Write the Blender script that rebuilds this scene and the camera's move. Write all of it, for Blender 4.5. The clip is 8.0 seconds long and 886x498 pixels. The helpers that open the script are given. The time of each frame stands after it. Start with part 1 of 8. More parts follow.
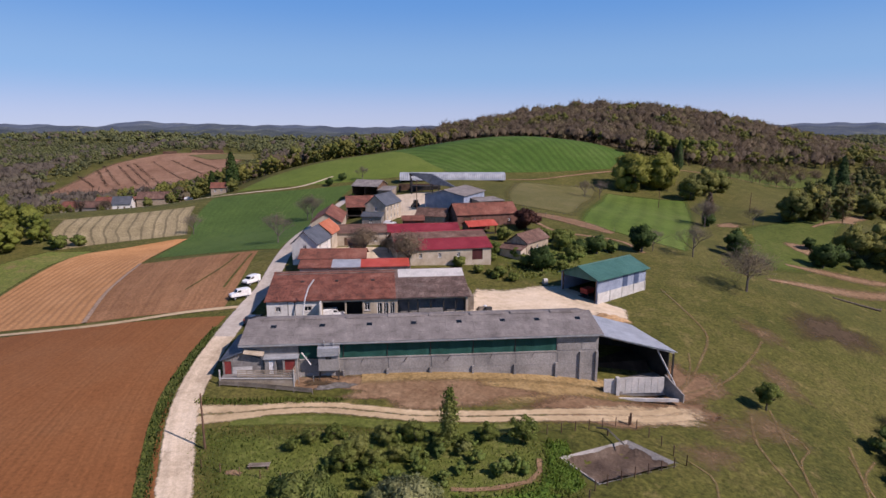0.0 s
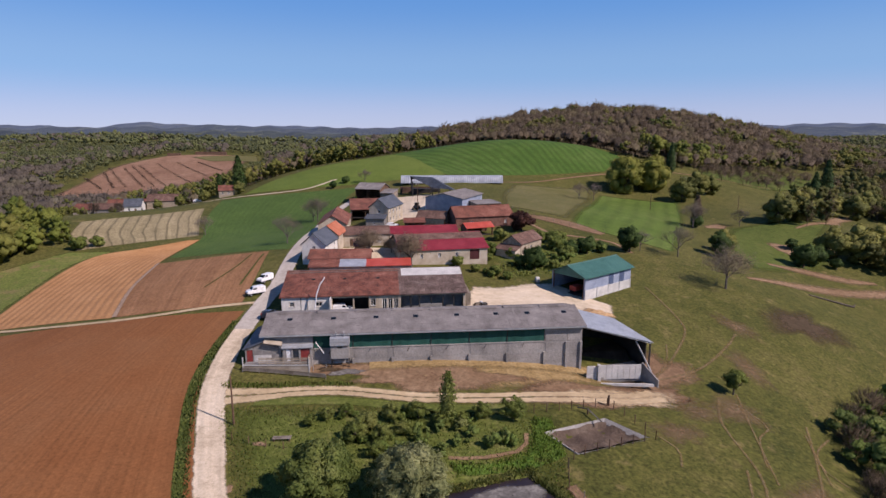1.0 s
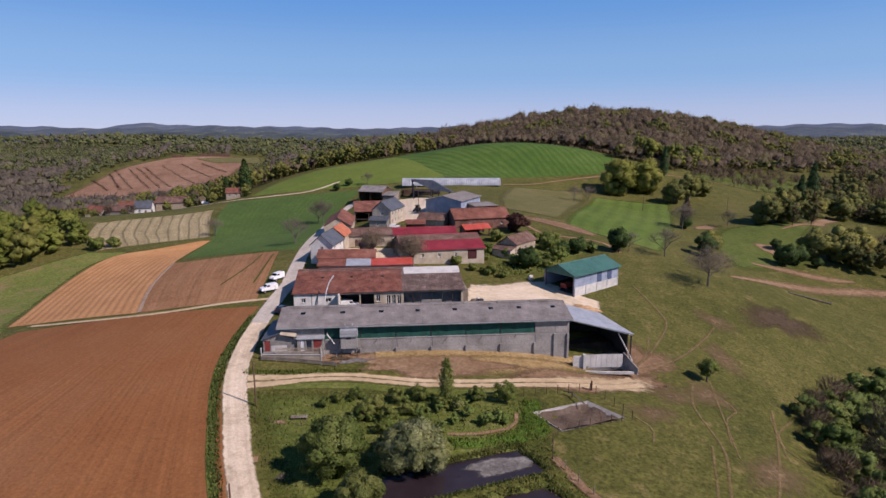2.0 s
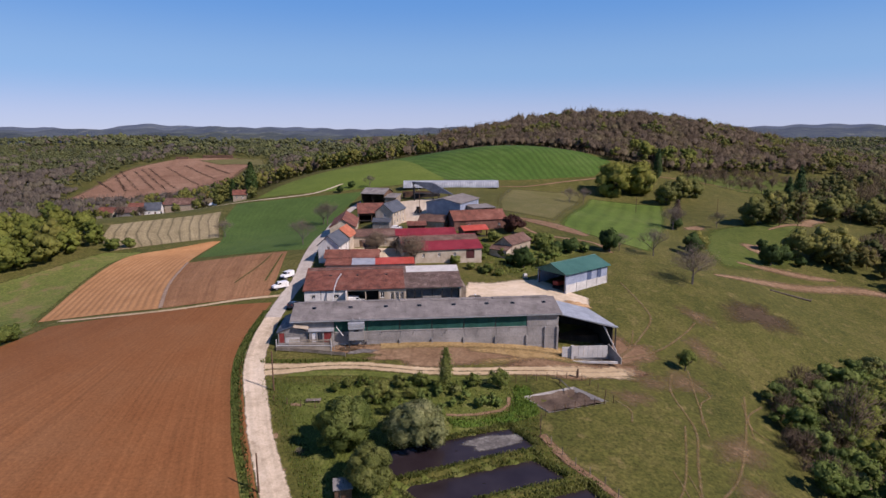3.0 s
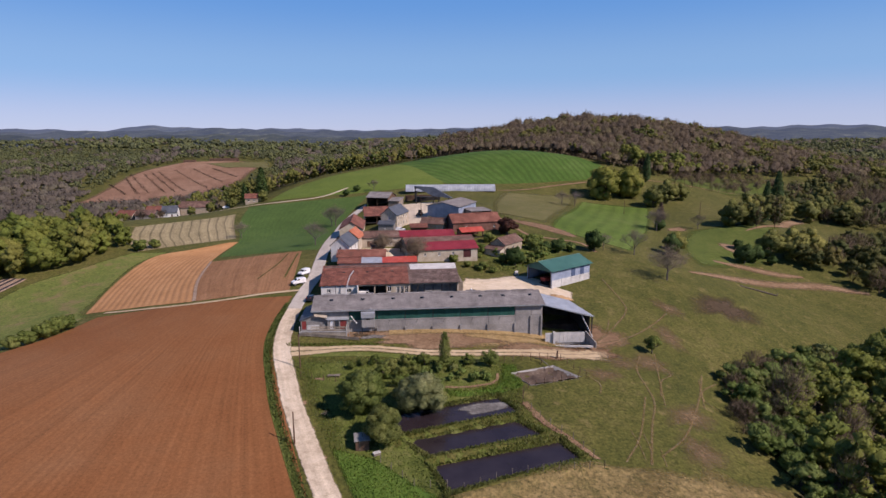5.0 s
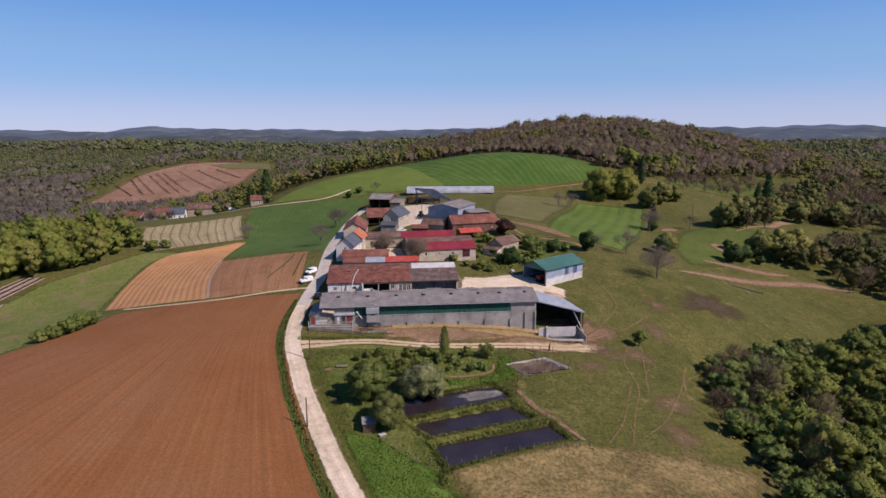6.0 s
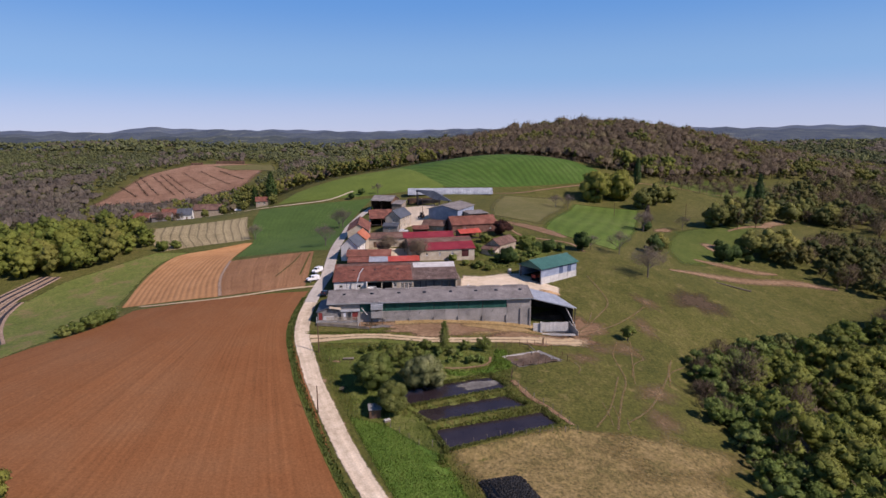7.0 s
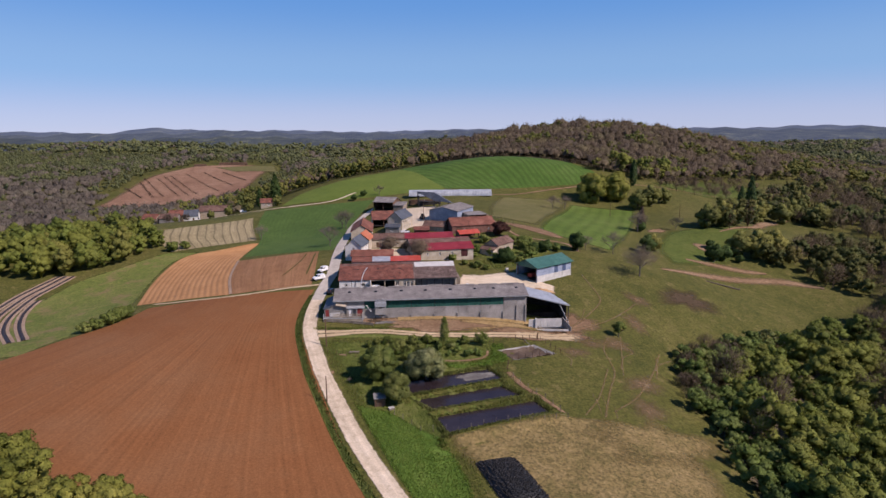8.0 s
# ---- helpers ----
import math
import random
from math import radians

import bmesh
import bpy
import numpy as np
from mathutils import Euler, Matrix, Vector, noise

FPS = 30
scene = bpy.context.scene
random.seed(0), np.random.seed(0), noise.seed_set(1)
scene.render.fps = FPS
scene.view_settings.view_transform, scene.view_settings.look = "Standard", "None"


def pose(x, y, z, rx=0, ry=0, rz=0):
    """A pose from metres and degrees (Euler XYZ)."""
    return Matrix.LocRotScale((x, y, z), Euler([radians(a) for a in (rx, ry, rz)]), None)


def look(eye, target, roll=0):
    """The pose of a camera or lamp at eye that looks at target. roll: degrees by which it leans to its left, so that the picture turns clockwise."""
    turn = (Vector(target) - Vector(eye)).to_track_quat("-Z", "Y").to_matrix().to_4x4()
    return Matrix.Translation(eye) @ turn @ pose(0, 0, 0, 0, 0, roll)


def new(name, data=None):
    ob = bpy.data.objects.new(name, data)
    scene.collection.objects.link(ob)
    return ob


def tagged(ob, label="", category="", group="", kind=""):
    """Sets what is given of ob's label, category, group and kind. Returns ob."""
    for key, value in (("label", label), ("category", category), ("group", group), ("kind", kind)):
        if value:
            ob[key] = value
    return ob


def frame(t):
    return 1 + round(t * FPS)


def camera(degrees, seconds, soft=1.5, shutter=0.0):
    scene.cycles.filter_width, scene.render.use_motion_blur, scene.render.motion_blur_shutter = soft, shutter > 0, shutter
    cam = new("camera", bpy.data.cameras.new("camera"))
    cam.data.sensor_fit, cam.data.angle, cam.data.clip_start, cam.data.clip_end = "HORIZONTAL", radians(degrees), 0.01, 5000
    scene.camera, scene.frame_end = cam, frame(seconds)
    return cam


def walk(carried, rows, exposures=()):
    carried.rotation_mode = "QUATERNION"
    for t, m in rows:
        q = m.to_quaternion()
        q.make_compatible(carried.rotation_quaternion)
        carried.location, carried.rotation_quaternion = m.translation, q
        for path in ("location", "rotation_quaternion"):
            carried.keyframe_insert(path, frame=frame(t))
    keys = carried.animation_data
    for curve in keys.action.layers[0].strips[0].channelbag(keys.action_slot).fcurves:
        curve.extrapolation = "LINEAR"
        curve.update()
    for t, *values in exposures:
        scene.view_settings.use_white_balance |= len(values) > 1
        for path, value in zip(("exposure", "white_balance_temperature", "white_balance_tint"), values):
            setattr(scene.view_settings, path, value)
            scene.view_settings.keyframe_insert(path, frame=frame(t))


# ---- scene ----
cam = camera(75.0, 8.0)
# seconds, eye, turn to the left, pitch, lean
PATH = [
    (0.0, -0.00, 0.02, 39.06, 0.860, -11.347, -0.010),
    (0.5, 0.16, -5.09, 40.13, 0.861, -11.338, 0.007),
    (1.0, 0.31, -10.18, 41.17, 0.862, -11.329, 0.025),
    (1.5, 0.47, -15.22, 42.20, 0.865, -11.322, 0.044),
    (3.0, 0.91, -30.15, 45.16, 0.879, -11.301, 0.106),
    (3.5, 1.06, -35.03, 46.12, 0.885, -11.295, 0.129),
    (4.0, 1.21, -39.88, 47.06, 0.893, -11.290, 0.152),
    (4.5, 1.35, -44.67, 47.99, 0.901, -11.285, 0.176),
    (6.0, 1.76, -58.72, 50.73, 0.933, -11.273, 0.252),
    (6.5, 1.90, -63.29, 51.64, 0.945, -11.270, 0.279),
    (7.0, 2.03, -67.79, 52.53, 0.959, -11.267, 0.307),
    (7.5, 2.16, -72.23, 53.42, 0.973, -11.265, 0.336),
    (8.0, 2.29, -76.59, 54.32, 0.988, -11.264, 0.365),
]
walk(cam, [(t, pose(x, y, z, 90 + pitch, lean, turn)) for t, x, y, z, turn, pitch, lean in PATH],
     [(0.0, 0.25, 6250, 28), (8.0, 0.25, 6250, 28)])

# ---- light ----
SUN_ELEVATION, SUN_WAY = 43.0, Vector((0.90, -0.43, 0.0)).normalized()
world = bpy.data.worlds.new("sky")
scene.world = world
world.use_nodes = True
wn = world.node_tree
sky = wn.nodes.new("ShaderNodeTexSky")
sky.sky_type, sky.sun_disc = "NISHITA", False
sky.sun_elevation = radians(SUN_ELEVATION)
sky.sun_rotation = math.atan2(SUN_WAY.x, SUN_WAY.y)
sky.altitude, sky.air_density, sky.dust_density, sky.ozone_density = 1000, 0.72, 0.0, 4.0
wn.nodes["Background"].inputs["Strength"].default_value = 0.095
# thin haze lying round the whole horizon, clearer blue higher up
up = wn.nodes.new("ShaderNodeSeparateXYZ")
haze = wn.nodes.new("ShaderNodeValToRGB")
haze.color_ramp.interpolation = "EASE"
for stop, tone in ((0.0, (0.57, 0.665, 0.85)), (0.02, (0.55, 0.665, 0.85)), (0.10, (0.31, 0.60, 0.88)), (0.22, (0.15, 0.45, 0.88)), (0.45, (0.08, 0.25, 0.58)), (1.0, (0.03, 0.10, 0.26))):
    step = haze.color_ramp.elements.new(stop) if 0 < stop < 1 else haze.color_ramp.elements[-1 if stop else 0]
    step.color = (*tone, 1)
veil = wn.nodes.new("ShaderNodeBackground")
veil.inputs["Strength"].default_value = 0.64
both = wn.nodes.new("ShaderNodeMixShader")
both.inputs[0].default_value = 0.8
wn.links.new(wn.nodes.new("ShaderNodeTexCoord").outputs["Generated"], up.inputs[0])
wn.links.new(up.outputs["Z"], haze.inputs[0])
wn.links.new(haze.outputs[0], veil.inputs["Color"])
wn.links.new(sky.outputs[0], wn.nodes["Background"].inputs["Color"])
wn.links.new(wn.nodes["Background"].outputs[0], both.inputs[1])
wn.links.new(veil.outputs[0], both.inputs[2])
wn.links.new(both.outputs[0], wn.nodes["World Output"].inputs["Surface"])

sun_data = bpy.data.lights.new("sun", "SUN")
sun_data.energy, sun_data.angle, sun_data.color = 4.35, radians(0.53), (1.0, 0.905, 0.755)
sun = new("sun", sun_data)
sun.matrix_world = look(SUN_WAY * 300 + Vector((0, 0, 300 * math.tan(radians(SUN_ELEVATION)))), (0, 0, 0))


# ---- materials ----
def ramp_of(nt, stops):
    r = nt.nodes.new("ShaderNodeValToRGB")
    while len(r.color_ramp.elements) < len(stops):
        r.color_ramp.elements.new(0.5)
    for e, (p, c) in zip(r.color_ramp.elements, stops):
        e.position, e.color = p, (*c, 1)
    return r


def noise_of(nt, coord, scale, detail=4.0, rough=0.55, stretch=None):
    if stretch:
        m = nt.nodes.new("ShaderNodeMapping")
        m.inputs["Scale"].default_value = stretch
        nt.links.new(coord, m.inputs["Vector"])
        coord = m.outputs[0]
    n = nt.nodes.new("ShaderNodeTexNoise")
    n.inputs["Scale"].default_value, n.inputs["Detail"].default_value, n.inputs["Roughness"].default_value = scale, detail, rough
    nt.links.new(coord, n.inputs["Vector"])
    return n.outputs["Fac"]


def mix_of(nt, fac, a, b, blend="MIX"):
    m = nt.nodes.new("ShaderNodeMix")
    m.data_type, m.blend_type = "RGBA", blend
    for k, v in ((0, fac), (6, a), (7, b)):
        if isinstance(v, (float, int)):
            m.inputs[k].default_value = v
        elif isinstance(v, tuple):
            m.inputs[k].default_value = (*v, 1)
        else:
            nt.links.new(v, m.inputs[k])
    return m.outputs[2]


def begin(name, rough=0.9, metal=0.0, spec=0.3):
    m = bpy.data.materials.new(name)
    m.use_nodes = True
    nt = m.node_tree
    p = nt.nodes["Principled BSDF"]
    p.inputs["Roughness"].default_value, p.inputs["Metallic"].default_value = rough, metal
    p.inputs["Specular IOR Level"].default_value = spec
    tc = nt.nodes.new("ShaderNodeTexCoord")
    return m, nt, p, tc


def bump_of(nt, p, fac, strength, distance):
    b = nt.nodes.new("ShaderNodeBump")
    b.inputs["Strength"].default_value, b.inputs["Distance"].default_value = strength, distance
    nt.links.new(fac, b.inputs["Height"])
    nt.links.new(b.outputs[0], p.inputs["Normal"])


def surface(name, dark, mid, light, big=0.3, fine=6.0, rough=0.9, metal=0.0, bump=0.3, depth=0.03, spec=0.3, stretch=None,
            lines=None, pieces=0.0, world_space=False, grit=0.0):
    """A worn surface: large stains and fine grain; lines: (axis scale vector, strength) of ribs or courses; pieces: tone change piece by piece; grit: harsher grain."""
    m, nt, p, tc = begin(name, rough, metal, spec)
    co = nt.nodes.new("ShaderNodeNewGeometry").outputs["Position"] if world_space else tc.outputs["Object"]
    a = noise_of(nt, co, big, 5.0, 0.6, stretch)
    b = noise_of(nt, co, fine, 4.0, 0.65)
    c = ramp_of(nt, ((0.3, dark), (0.5, mid), (0.72, light)))
    nt.links.new(a, c.inputs[0])
    g = ramp_of(nt, ((0.25 + 0.1 * grit, (0.62 - 0.25 * grit,) * 3), (0.75 - 0.1 * grit, (1.28 + 0.32 * grit,) * 3)))
    nt.links.new(b, g.inputs[0])
    col = mix_of(nt, 0.8, c.outputs[0], g.outputs[0], "MULTIPLY")
    height = b
    if lines:
        w = nt.nodes.new("ShaderNodeTexWave")
        w.wave_type, w.bands_direction = "BANDS", lines[0]
        w.inputs["Scale"].default_value, w.inputs["Distortion"].default_value = lines[1], lines[3] if len(lines) > 3 else 0.4
        nt.links.new(tc.outputs["UV"] if len(lines) > 4 else co, w.inputs["Vector"])
        lr = ramp_of(nt, ((0.0, (1 - lines[2],) * 3), (0.6, (1.0,) * 3), (1.0, (1 + lines[2] * 0.4,) * 3)))
        nt.links.new(w.outputs["Fac"], lr.inputs[0])
        col = mix_of(nt, 1.0, col, lr.outputs[0], "MULTIPLY")
        height = w.outputs["Fac"]
    if pieces:
        oi = nt.nodes.new("ShaderNodeObjectInfo")
        pr = ramp_of(nt, ((0.0, (1 - pieces,) * 3), (1.0, (1 + pieces,) * 3)))
        nt.links.new(oi.outputs["Random"], pr.inputs[0])
        col = mix_of(nt, 1.0, col, pr.outputs[0], "MULTIPLY")
    nt.links.new(col, p.inputs["Base Color"])
    if bump:
        bump_of(nt, p, height, bump, depth)
    return m


def foliage(name, dark, mid, light, size=0.1, through_light=0.3, kinds=None, grain=1.6, streaks=None):
    """Leaves; kinds: tones from tree to tree, by each tree's own number."""
    m, nt, p, tc = begin(name, 0.7, 0.0, 0.2)
    geo = nt.nodes.new("ShaderNodeNewGeometry")
    a = noise_of(nt, geo.outputs["Position"], size, 2.0, 0.5)
    c = ramp_of(nt, ((0.32, dark), (0.5, mid), (0.68, light)))
    nt.links.new(a, c.inputs[0])
    tone = c.outputs[0]
    if kinds:
        at = nt.nodes.new("ShaderNodeAttribute")
        at.attribute_name = "tree"
        kr = ramp_of(nt, [((k + 0.5) / len(kinds), q) for k, q in enumerate(kinds)])
        nt.links.new(at.outputs["Fac"], kr.inputs[0])
        tone = mix_of(nt, 0.62, tone, kr.outputs[0])
    r = ramp_of(nt, ((0.0, (0.84, 0.84, 0.84)), (1.0, (1.16, 1.16, 1.14))))
    nt.links.new(geo.outputs["Random Per Island"], r.inputs[0])
    col = mix_of(nt, 1.0, tone, r.outputs[0], "MULTIPLY")
    f = noise_of(nt, geo.outputs["Position"], grain, 5.0, 0.75, streaks)
    fr = ramp_of(nt, ((0.34, (0.66, 0.68, 0.64)), (0.66, (1.42, 1.4, 1.3))))
    nt.links.new(f, fr.inputs[0])
    col = mix_of(nt, 0.85, col, fr.outputs[0], "MULTIPLY")
    bump_of(nt, p, f, 0.5, 0.35)
    nt.links.new(col, p.inputs["Base Color"])
    t = nt.nodes.new("ShaderNodeBsdfTranslucent")
    nt.links.new(col, t.inputs["Color"])
    s = nt.nodes.new("ShaderNodeMixShader")
    s.inputs[0].default_value = through_light
    nt.links.new(p.outputs[0], s.inputs[1])
    nt.links.new(t.outputs[0], s.inputs[2])
    nt.links.new(s.outputs[0], nt.nodes["Material Output"].inputs["Surface"])
    return m


M = {}
M["tile_red"] = surface("weathered_red_tiles", (0.105, 0.046, 0.033), (0.195, 0.073, 0.05), (0.27, 0.125, 0.088), 0.35, 5.0, 0.9, bump=0.5, depth=0.05, lines=("Y", 1.1, 0.25, 0.5), grit=1.0)
M["tile_orange"] = surface("new_orange_tiles", (0.34, 0.10, 0.05), (0.45, 0.15, 0.08), (0.50, 0.20, 0.12), 0.4, 5.0, 0.85, bump=0.5, depth=0.04, lines=("Y", 1.1, 0.2, 0.5))
M["tile_brown"] = surface("old_brown_tiles", (0.085, 0.05, 0.04), (0.15, 0.085, 0.065), (0.22, 0.15, 0.12), 0.4, 5.0, 0.95, bump=0.5, depth=0.05, lines=("Y", 1.1, 0.3, 0.5), grit=1.0)
M["sheet_rust"] = surface("red_brown_roof_sheet", (0.085, 0.036, 0.026), (0.17, 0.06, 0.04), (0.235, 0.105, 0.075), 0.5, 4.0, 0.9, bump=0.5, depth=0.04, pieces=0.12, lines=("X", 2.6, 0.15, 0.1), world_space=True, grit=1.0)
M["sheet_old"] = surface("grey_brown_roof_sheet", (0.08, 0.054, 0.045), (0.132, 0.088, 0.074), (0.20, 0.152, 0.132), 0.5, 4.0, 0.95, bump=0.5, depth=0.04, pieces=0.16, lines=("X", 2.6, 0.15, 0.1), world_space=True, grit=1.0)
M["sheet_grey"] = surface("grey_fibre_cement_sheet", (0.135, 0.12, 0.114), (0.21, 0.19, 0.18), (0.285, 0.26, 0.245), 0.35, 3.5, 0.9, bump=0.5, depth=0.04, pieces=0.07, lines=("X", 2.6, 0.12, 0.1), world_space=True)
M["sheet_zinc"] = surface("galvanised_sheet", (0.34, 0.36, 0.39), (0.45, 0.47, 0.50), (0.55, 0.57, 0.60), 0.5, 5.0, 0.45, 0.35, bump=0.4, depth=0.03, lines=("X", 2.2, 0.14, 0.1))
M["sheet_crimson"] = surface("crimson_metal_sheet", (0.18, 0.018, 0.024), (0.235, 0.026, 0.034), (0.28, 0.042, 0.05), 0.3, 4.0, 0.5, 0.0, bump=0.4, depth=0.03, lines=("X", 2.2, 0.14, 0.1))
M["sheet_scarlet"] = surface("scarlet_metal_sheet", (0.36, 0.055, 0.035), (0.45, 0.075, 0.05), (0.48, 0.11, 0.08), 0.4, 4.0, 0.55, 0.0, bump=0.4, depth=0.03, lines=("X", 2.2, 0.14, 0.1))
M["sheet_teal"] = surface("dark_teal_metal_sheet", (0.035, 0.105, 0.085), (0.05, 0.14, 0.115), (0.07, 0.17, 0.14), 0.3, 4.0, 0.5, 0.0, bump=0.4, depth=0.03, lines=("X", 2.2, 0.14, 0.1))
M["sheet_blue"] = surface("blue_grey_cladding", (0.22, 0.26, 0.36), (0.30, 0.35, 0.46), (0.38, 0.43, 0.54), 0.4, 4.0, 0.55, 0.1, bump=0.4, depth=0.03, lines=("X", 2.6, 0.15, 0.1))
M["sheet_navy"] = surface("navy_cladding", (0.06, 0.085, 0.16), (0.085, 0.12, 0.21), (0.11, 0.15, 0.25), 0.4, 4.0, 0.55, 0.1, bump=0.4, depth=0.03, lines=("X", 2.6, 0.15, 0.1))
M["sheet_pale"] = surface("pale_dull_sheet", (0.42, 0.405, 0.385), (0.53, 0.51, 0.485), (0.60, 0.58, 0.55), 0.5, 5.0, 0.7, 0.0, bump=0.3, depth=0.03, lines=("X", 2.2, 0.14, 0.1))
M["brick_dull"] = surface("dull_red_brick", (0.11, 0.055, 0.042), (0.17, 0.085, 0.064), (0.24, 0.135, 0.105), 0.8, 5.0, 0.95, bump=0.4, depth=0.03)
M["slate"] = surface("dark_slate", (0.06, 0.068, 0.08), (0.085, 0.095, 0.115), (0.12, 0.13, 0.15), 0.5, 6.0, 0.6, bump=0.4, depth=0.03, lines=("Y", 1.6, 0.2, 0.4))
M["render_white"] = surface("white_render", (0.52, 0.50, 0.47), (0.66, 0.64, 0.60), (0.74, 0.72, 0.68), 0.4, 5.0, 0.9, bump=0.2, depth=0.02)
M["render_beige"] = surface("beige_render", (0.33, 0.27, 0.20), (0.46, 0.39, 0.30), (0.55, 0.48, 0.39), 0.4, 5.0, 0.9, bump=0.2, depth=0.02)
M["stone_wall"] = surface("rubble_stone", (0.22, 0.175, 0.13), (0.34, 0.28, 0.21), (0.46, 0.39, 0.30), 1.2, 5.0, 0.95, bump=0.6, depth=0.05)
M["stone_grey"] = surface("grey_rubble_stone", (0.15, 0.14, 0.13), (0.23, 0.215, 0.20), (0.32, 0.30, 0.28), 1.2, 5.0, 0.95, bump=0.6, depth=0.05)
M["concrete"] = surface("grey_concrete_panel", (0.195, 0.185, 0.175), (0.29, 0.275, 0.258), (0.37, 0.35, 0.33), 0.25, 4.0, 0.9, bump=0.25, depth=0.02, pieces=0.10)
M["concrete_pale"] = surface("pale_concrete", (0.38, 0.37, 0.35), (0.50, 0.49, 0.47), (0.60, 0.58, 0.55), 0.4, 4.0, 0.9, bump=0.25, depth=0.02, pieces=0.06)
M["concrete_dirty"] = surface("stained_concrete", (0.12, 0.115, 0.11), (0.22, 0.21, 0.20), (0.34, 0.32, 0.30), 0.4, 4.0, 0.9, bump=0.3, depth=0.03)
M["net"] = surface("green_windbreak_net", (0.008, 0.05, 0.038), (0.014, 0.075, 0.058), (0.022, 0.10, 0.08), 0.5, 12.0, 0.85, bump=0.5, depth=0.05, stretch=(1.0, 1.0, 0.25))
M["wood_grey"] = surface("weathered_boards", (0.13, 0.105, 0.08), (0.21, 0.175, 0.14), (0.30, 0.26, 0.22), 0.6, 8.0, 0.9, bump=0.4, depth=0.02, pieces=0.2)
M["wood_pale"] = surface("bleached_boards", (0.22, 0.18, 0.135), (0.33, 0.275, 0.21), (0.42, 0.36, 0.29), 0.6, 8.0, 0.9, bump=0.4, depth=0.02, pieces=0.2)
M["wood_brown"] = surface("brown_timber", (0.07, 0.04, 0.025), (0.12, 0.07, 0.045), (0.17, 0.105, 0.07), 0.6, 8.0, 0.85, bump=0.4, depth=0.02, pieces=0.15)
M["door_red"] = surface("faded_red_door", (0.17, 0.03, 0.025), (0.24, 0.04, 0.035), (0.29, 0.07, 0.06), 0.8, 6.0, 0.7, bump=0.3, depth=0.02)
M["door_maroon"] = surface("maroon_door", (0.05, 0.014, 0.014), (0.075, 0.02, 0.02), (0.10, 0.03, 0.03), 0.8, 6.0, 0.7, bump=0.3, depth=0.02)
M["white_paint"] = surface("white_paint", (0.68, 0.68, 0.68), (0.78, 0.78, 0.78), (0.84, 0.84, 0.83), 1.0, 6.0, 0.45, bump=0.05, depth=0.01, spec=0.5)
M["car_white"] = surface("white_car_paint", (0.74, 0.74, 0.74), (0.80, 0.80, 0.80), (0.84, 0.84, 0.84), 0.8, 3.0, 0.25, bump=0.0, spec=0.5)
M["car_dark"] = surface("dark_blue_car_paint", (0.015, 0.018, 0.026), (0.02, 0.025, 0.036), (0.03, 0.035, 0.05), 0.8, 3.0, 0.25, bump=0.0, spec=0.5)
M["rubber"] = surface("black_rubber", (0.010, 0.010, 0.011), (0.018, 0.018, 0.020), (0.032, 0.032, 0.035), 1.5, 8.0, 0.8, bump=0.3, depth=0.01, pieces=0.5)
M["tarp"] = surface("black_silage_sheet", (0.008, 0.009, 0.011), (0.014, 0.016, 0.019), (0.03, 0.033, 0.038), 0.6, 3.0, 0.45, bump=0.5, depth=0.08)
M["metal_grey"] = surface("grey_metal", (0.28, 0.29, 0.30), (0.38, 0.39, 0.40), (0.46, 0.47, 0.48), 0.8, 6.0, 0.5, 0.4, bump=0.2, depth=0.01)
M["iron_dark"] = surface("dark_iron", (0.03, 0.028, 0.027), (0.05, 0.047, 0.045), (0.08, 0.075, 0.07), 0.8, 6.0, 0.7, 0.3, bump=0.2, depth=0.01)
M["polytunnel"] = surface("clouded_tunnel_film", (0.26, 0.28, 0.31), (0.38, 0.40, 0.43), (0.50, 0.52, 0.55), 0.35, 3.0, 0.3, bump=0.3, depth=0.05, spec=0.5, lines=("X", 0.33, 0.25, 0.3))
M["manure"] = surface("dark_manure", (0.022, 0.014, 0.009), (0.045, 0.028, 0.018), (0.09, 0.06, 0.042), 0.5, 3.0, 0.9, bump=0.9, depth=0.2)
M["pit_mud"] = surface("drying_dung_mud", (0.06, 0.04, 0.03), (0.10, 0.07, 0.05), (0.16, 0.12, 0.09), 0.35, 2.5, 0.9, bump=0.9, depth=0.2)
M["bark"] = surface("bark", (0.06, 0.048, 0.038), (0.10, 0.082, 0.066), (0.15, 0.125, 0.10), 1.5, 9.0, 0.95, bump=0.6, depth=0.03)
M["twig"] = surface("bare_twigs", (0.10, 0.082, 0.07), (0.15, 0.125, 0.108), (0.20, 0.17, 0.15), 0.4, 3.0, 0.95, bump=0.0)
# near-black tone: deep shade behind openings put into the colour
M["inside"] = surface("interior_shade", (0.02, 0.018, 0.016), (0.032, 0.028, 0.025), (0.05, 0.045, 0.04), 0.5, 4.0, 0.95, bump=0.3, depth=0.03)

m, nt, p, tc = begin("window_glass", 0.08, 0.0, 0.5)
p.inputs["Base Color"].default_value = (0.012, 0.015, 0.018, 1)
M["glass"] = m

m, nt, p, tc = begin("dark_pond_water", 0.2, 0.0, 0.22)
geo = nt.nodes.new("ShaderNodeNewGeometry").outputs["Position"]
wr = ramp_of(nt, ((0.3, (0.020, 0.014, 0.017)), (0.7, (0.034, 0.026, 0.030))))
nt.links.new(noise_of(nt, geo, 0.2), wr.inputs[0])
nt.links.new(wr.outputs[0], p.inputs["Base Color"])
bump_of(nt, p, noise_of(nt, geo, 2.5, 2.0), 0.04, 0.05)
M["water"] = m

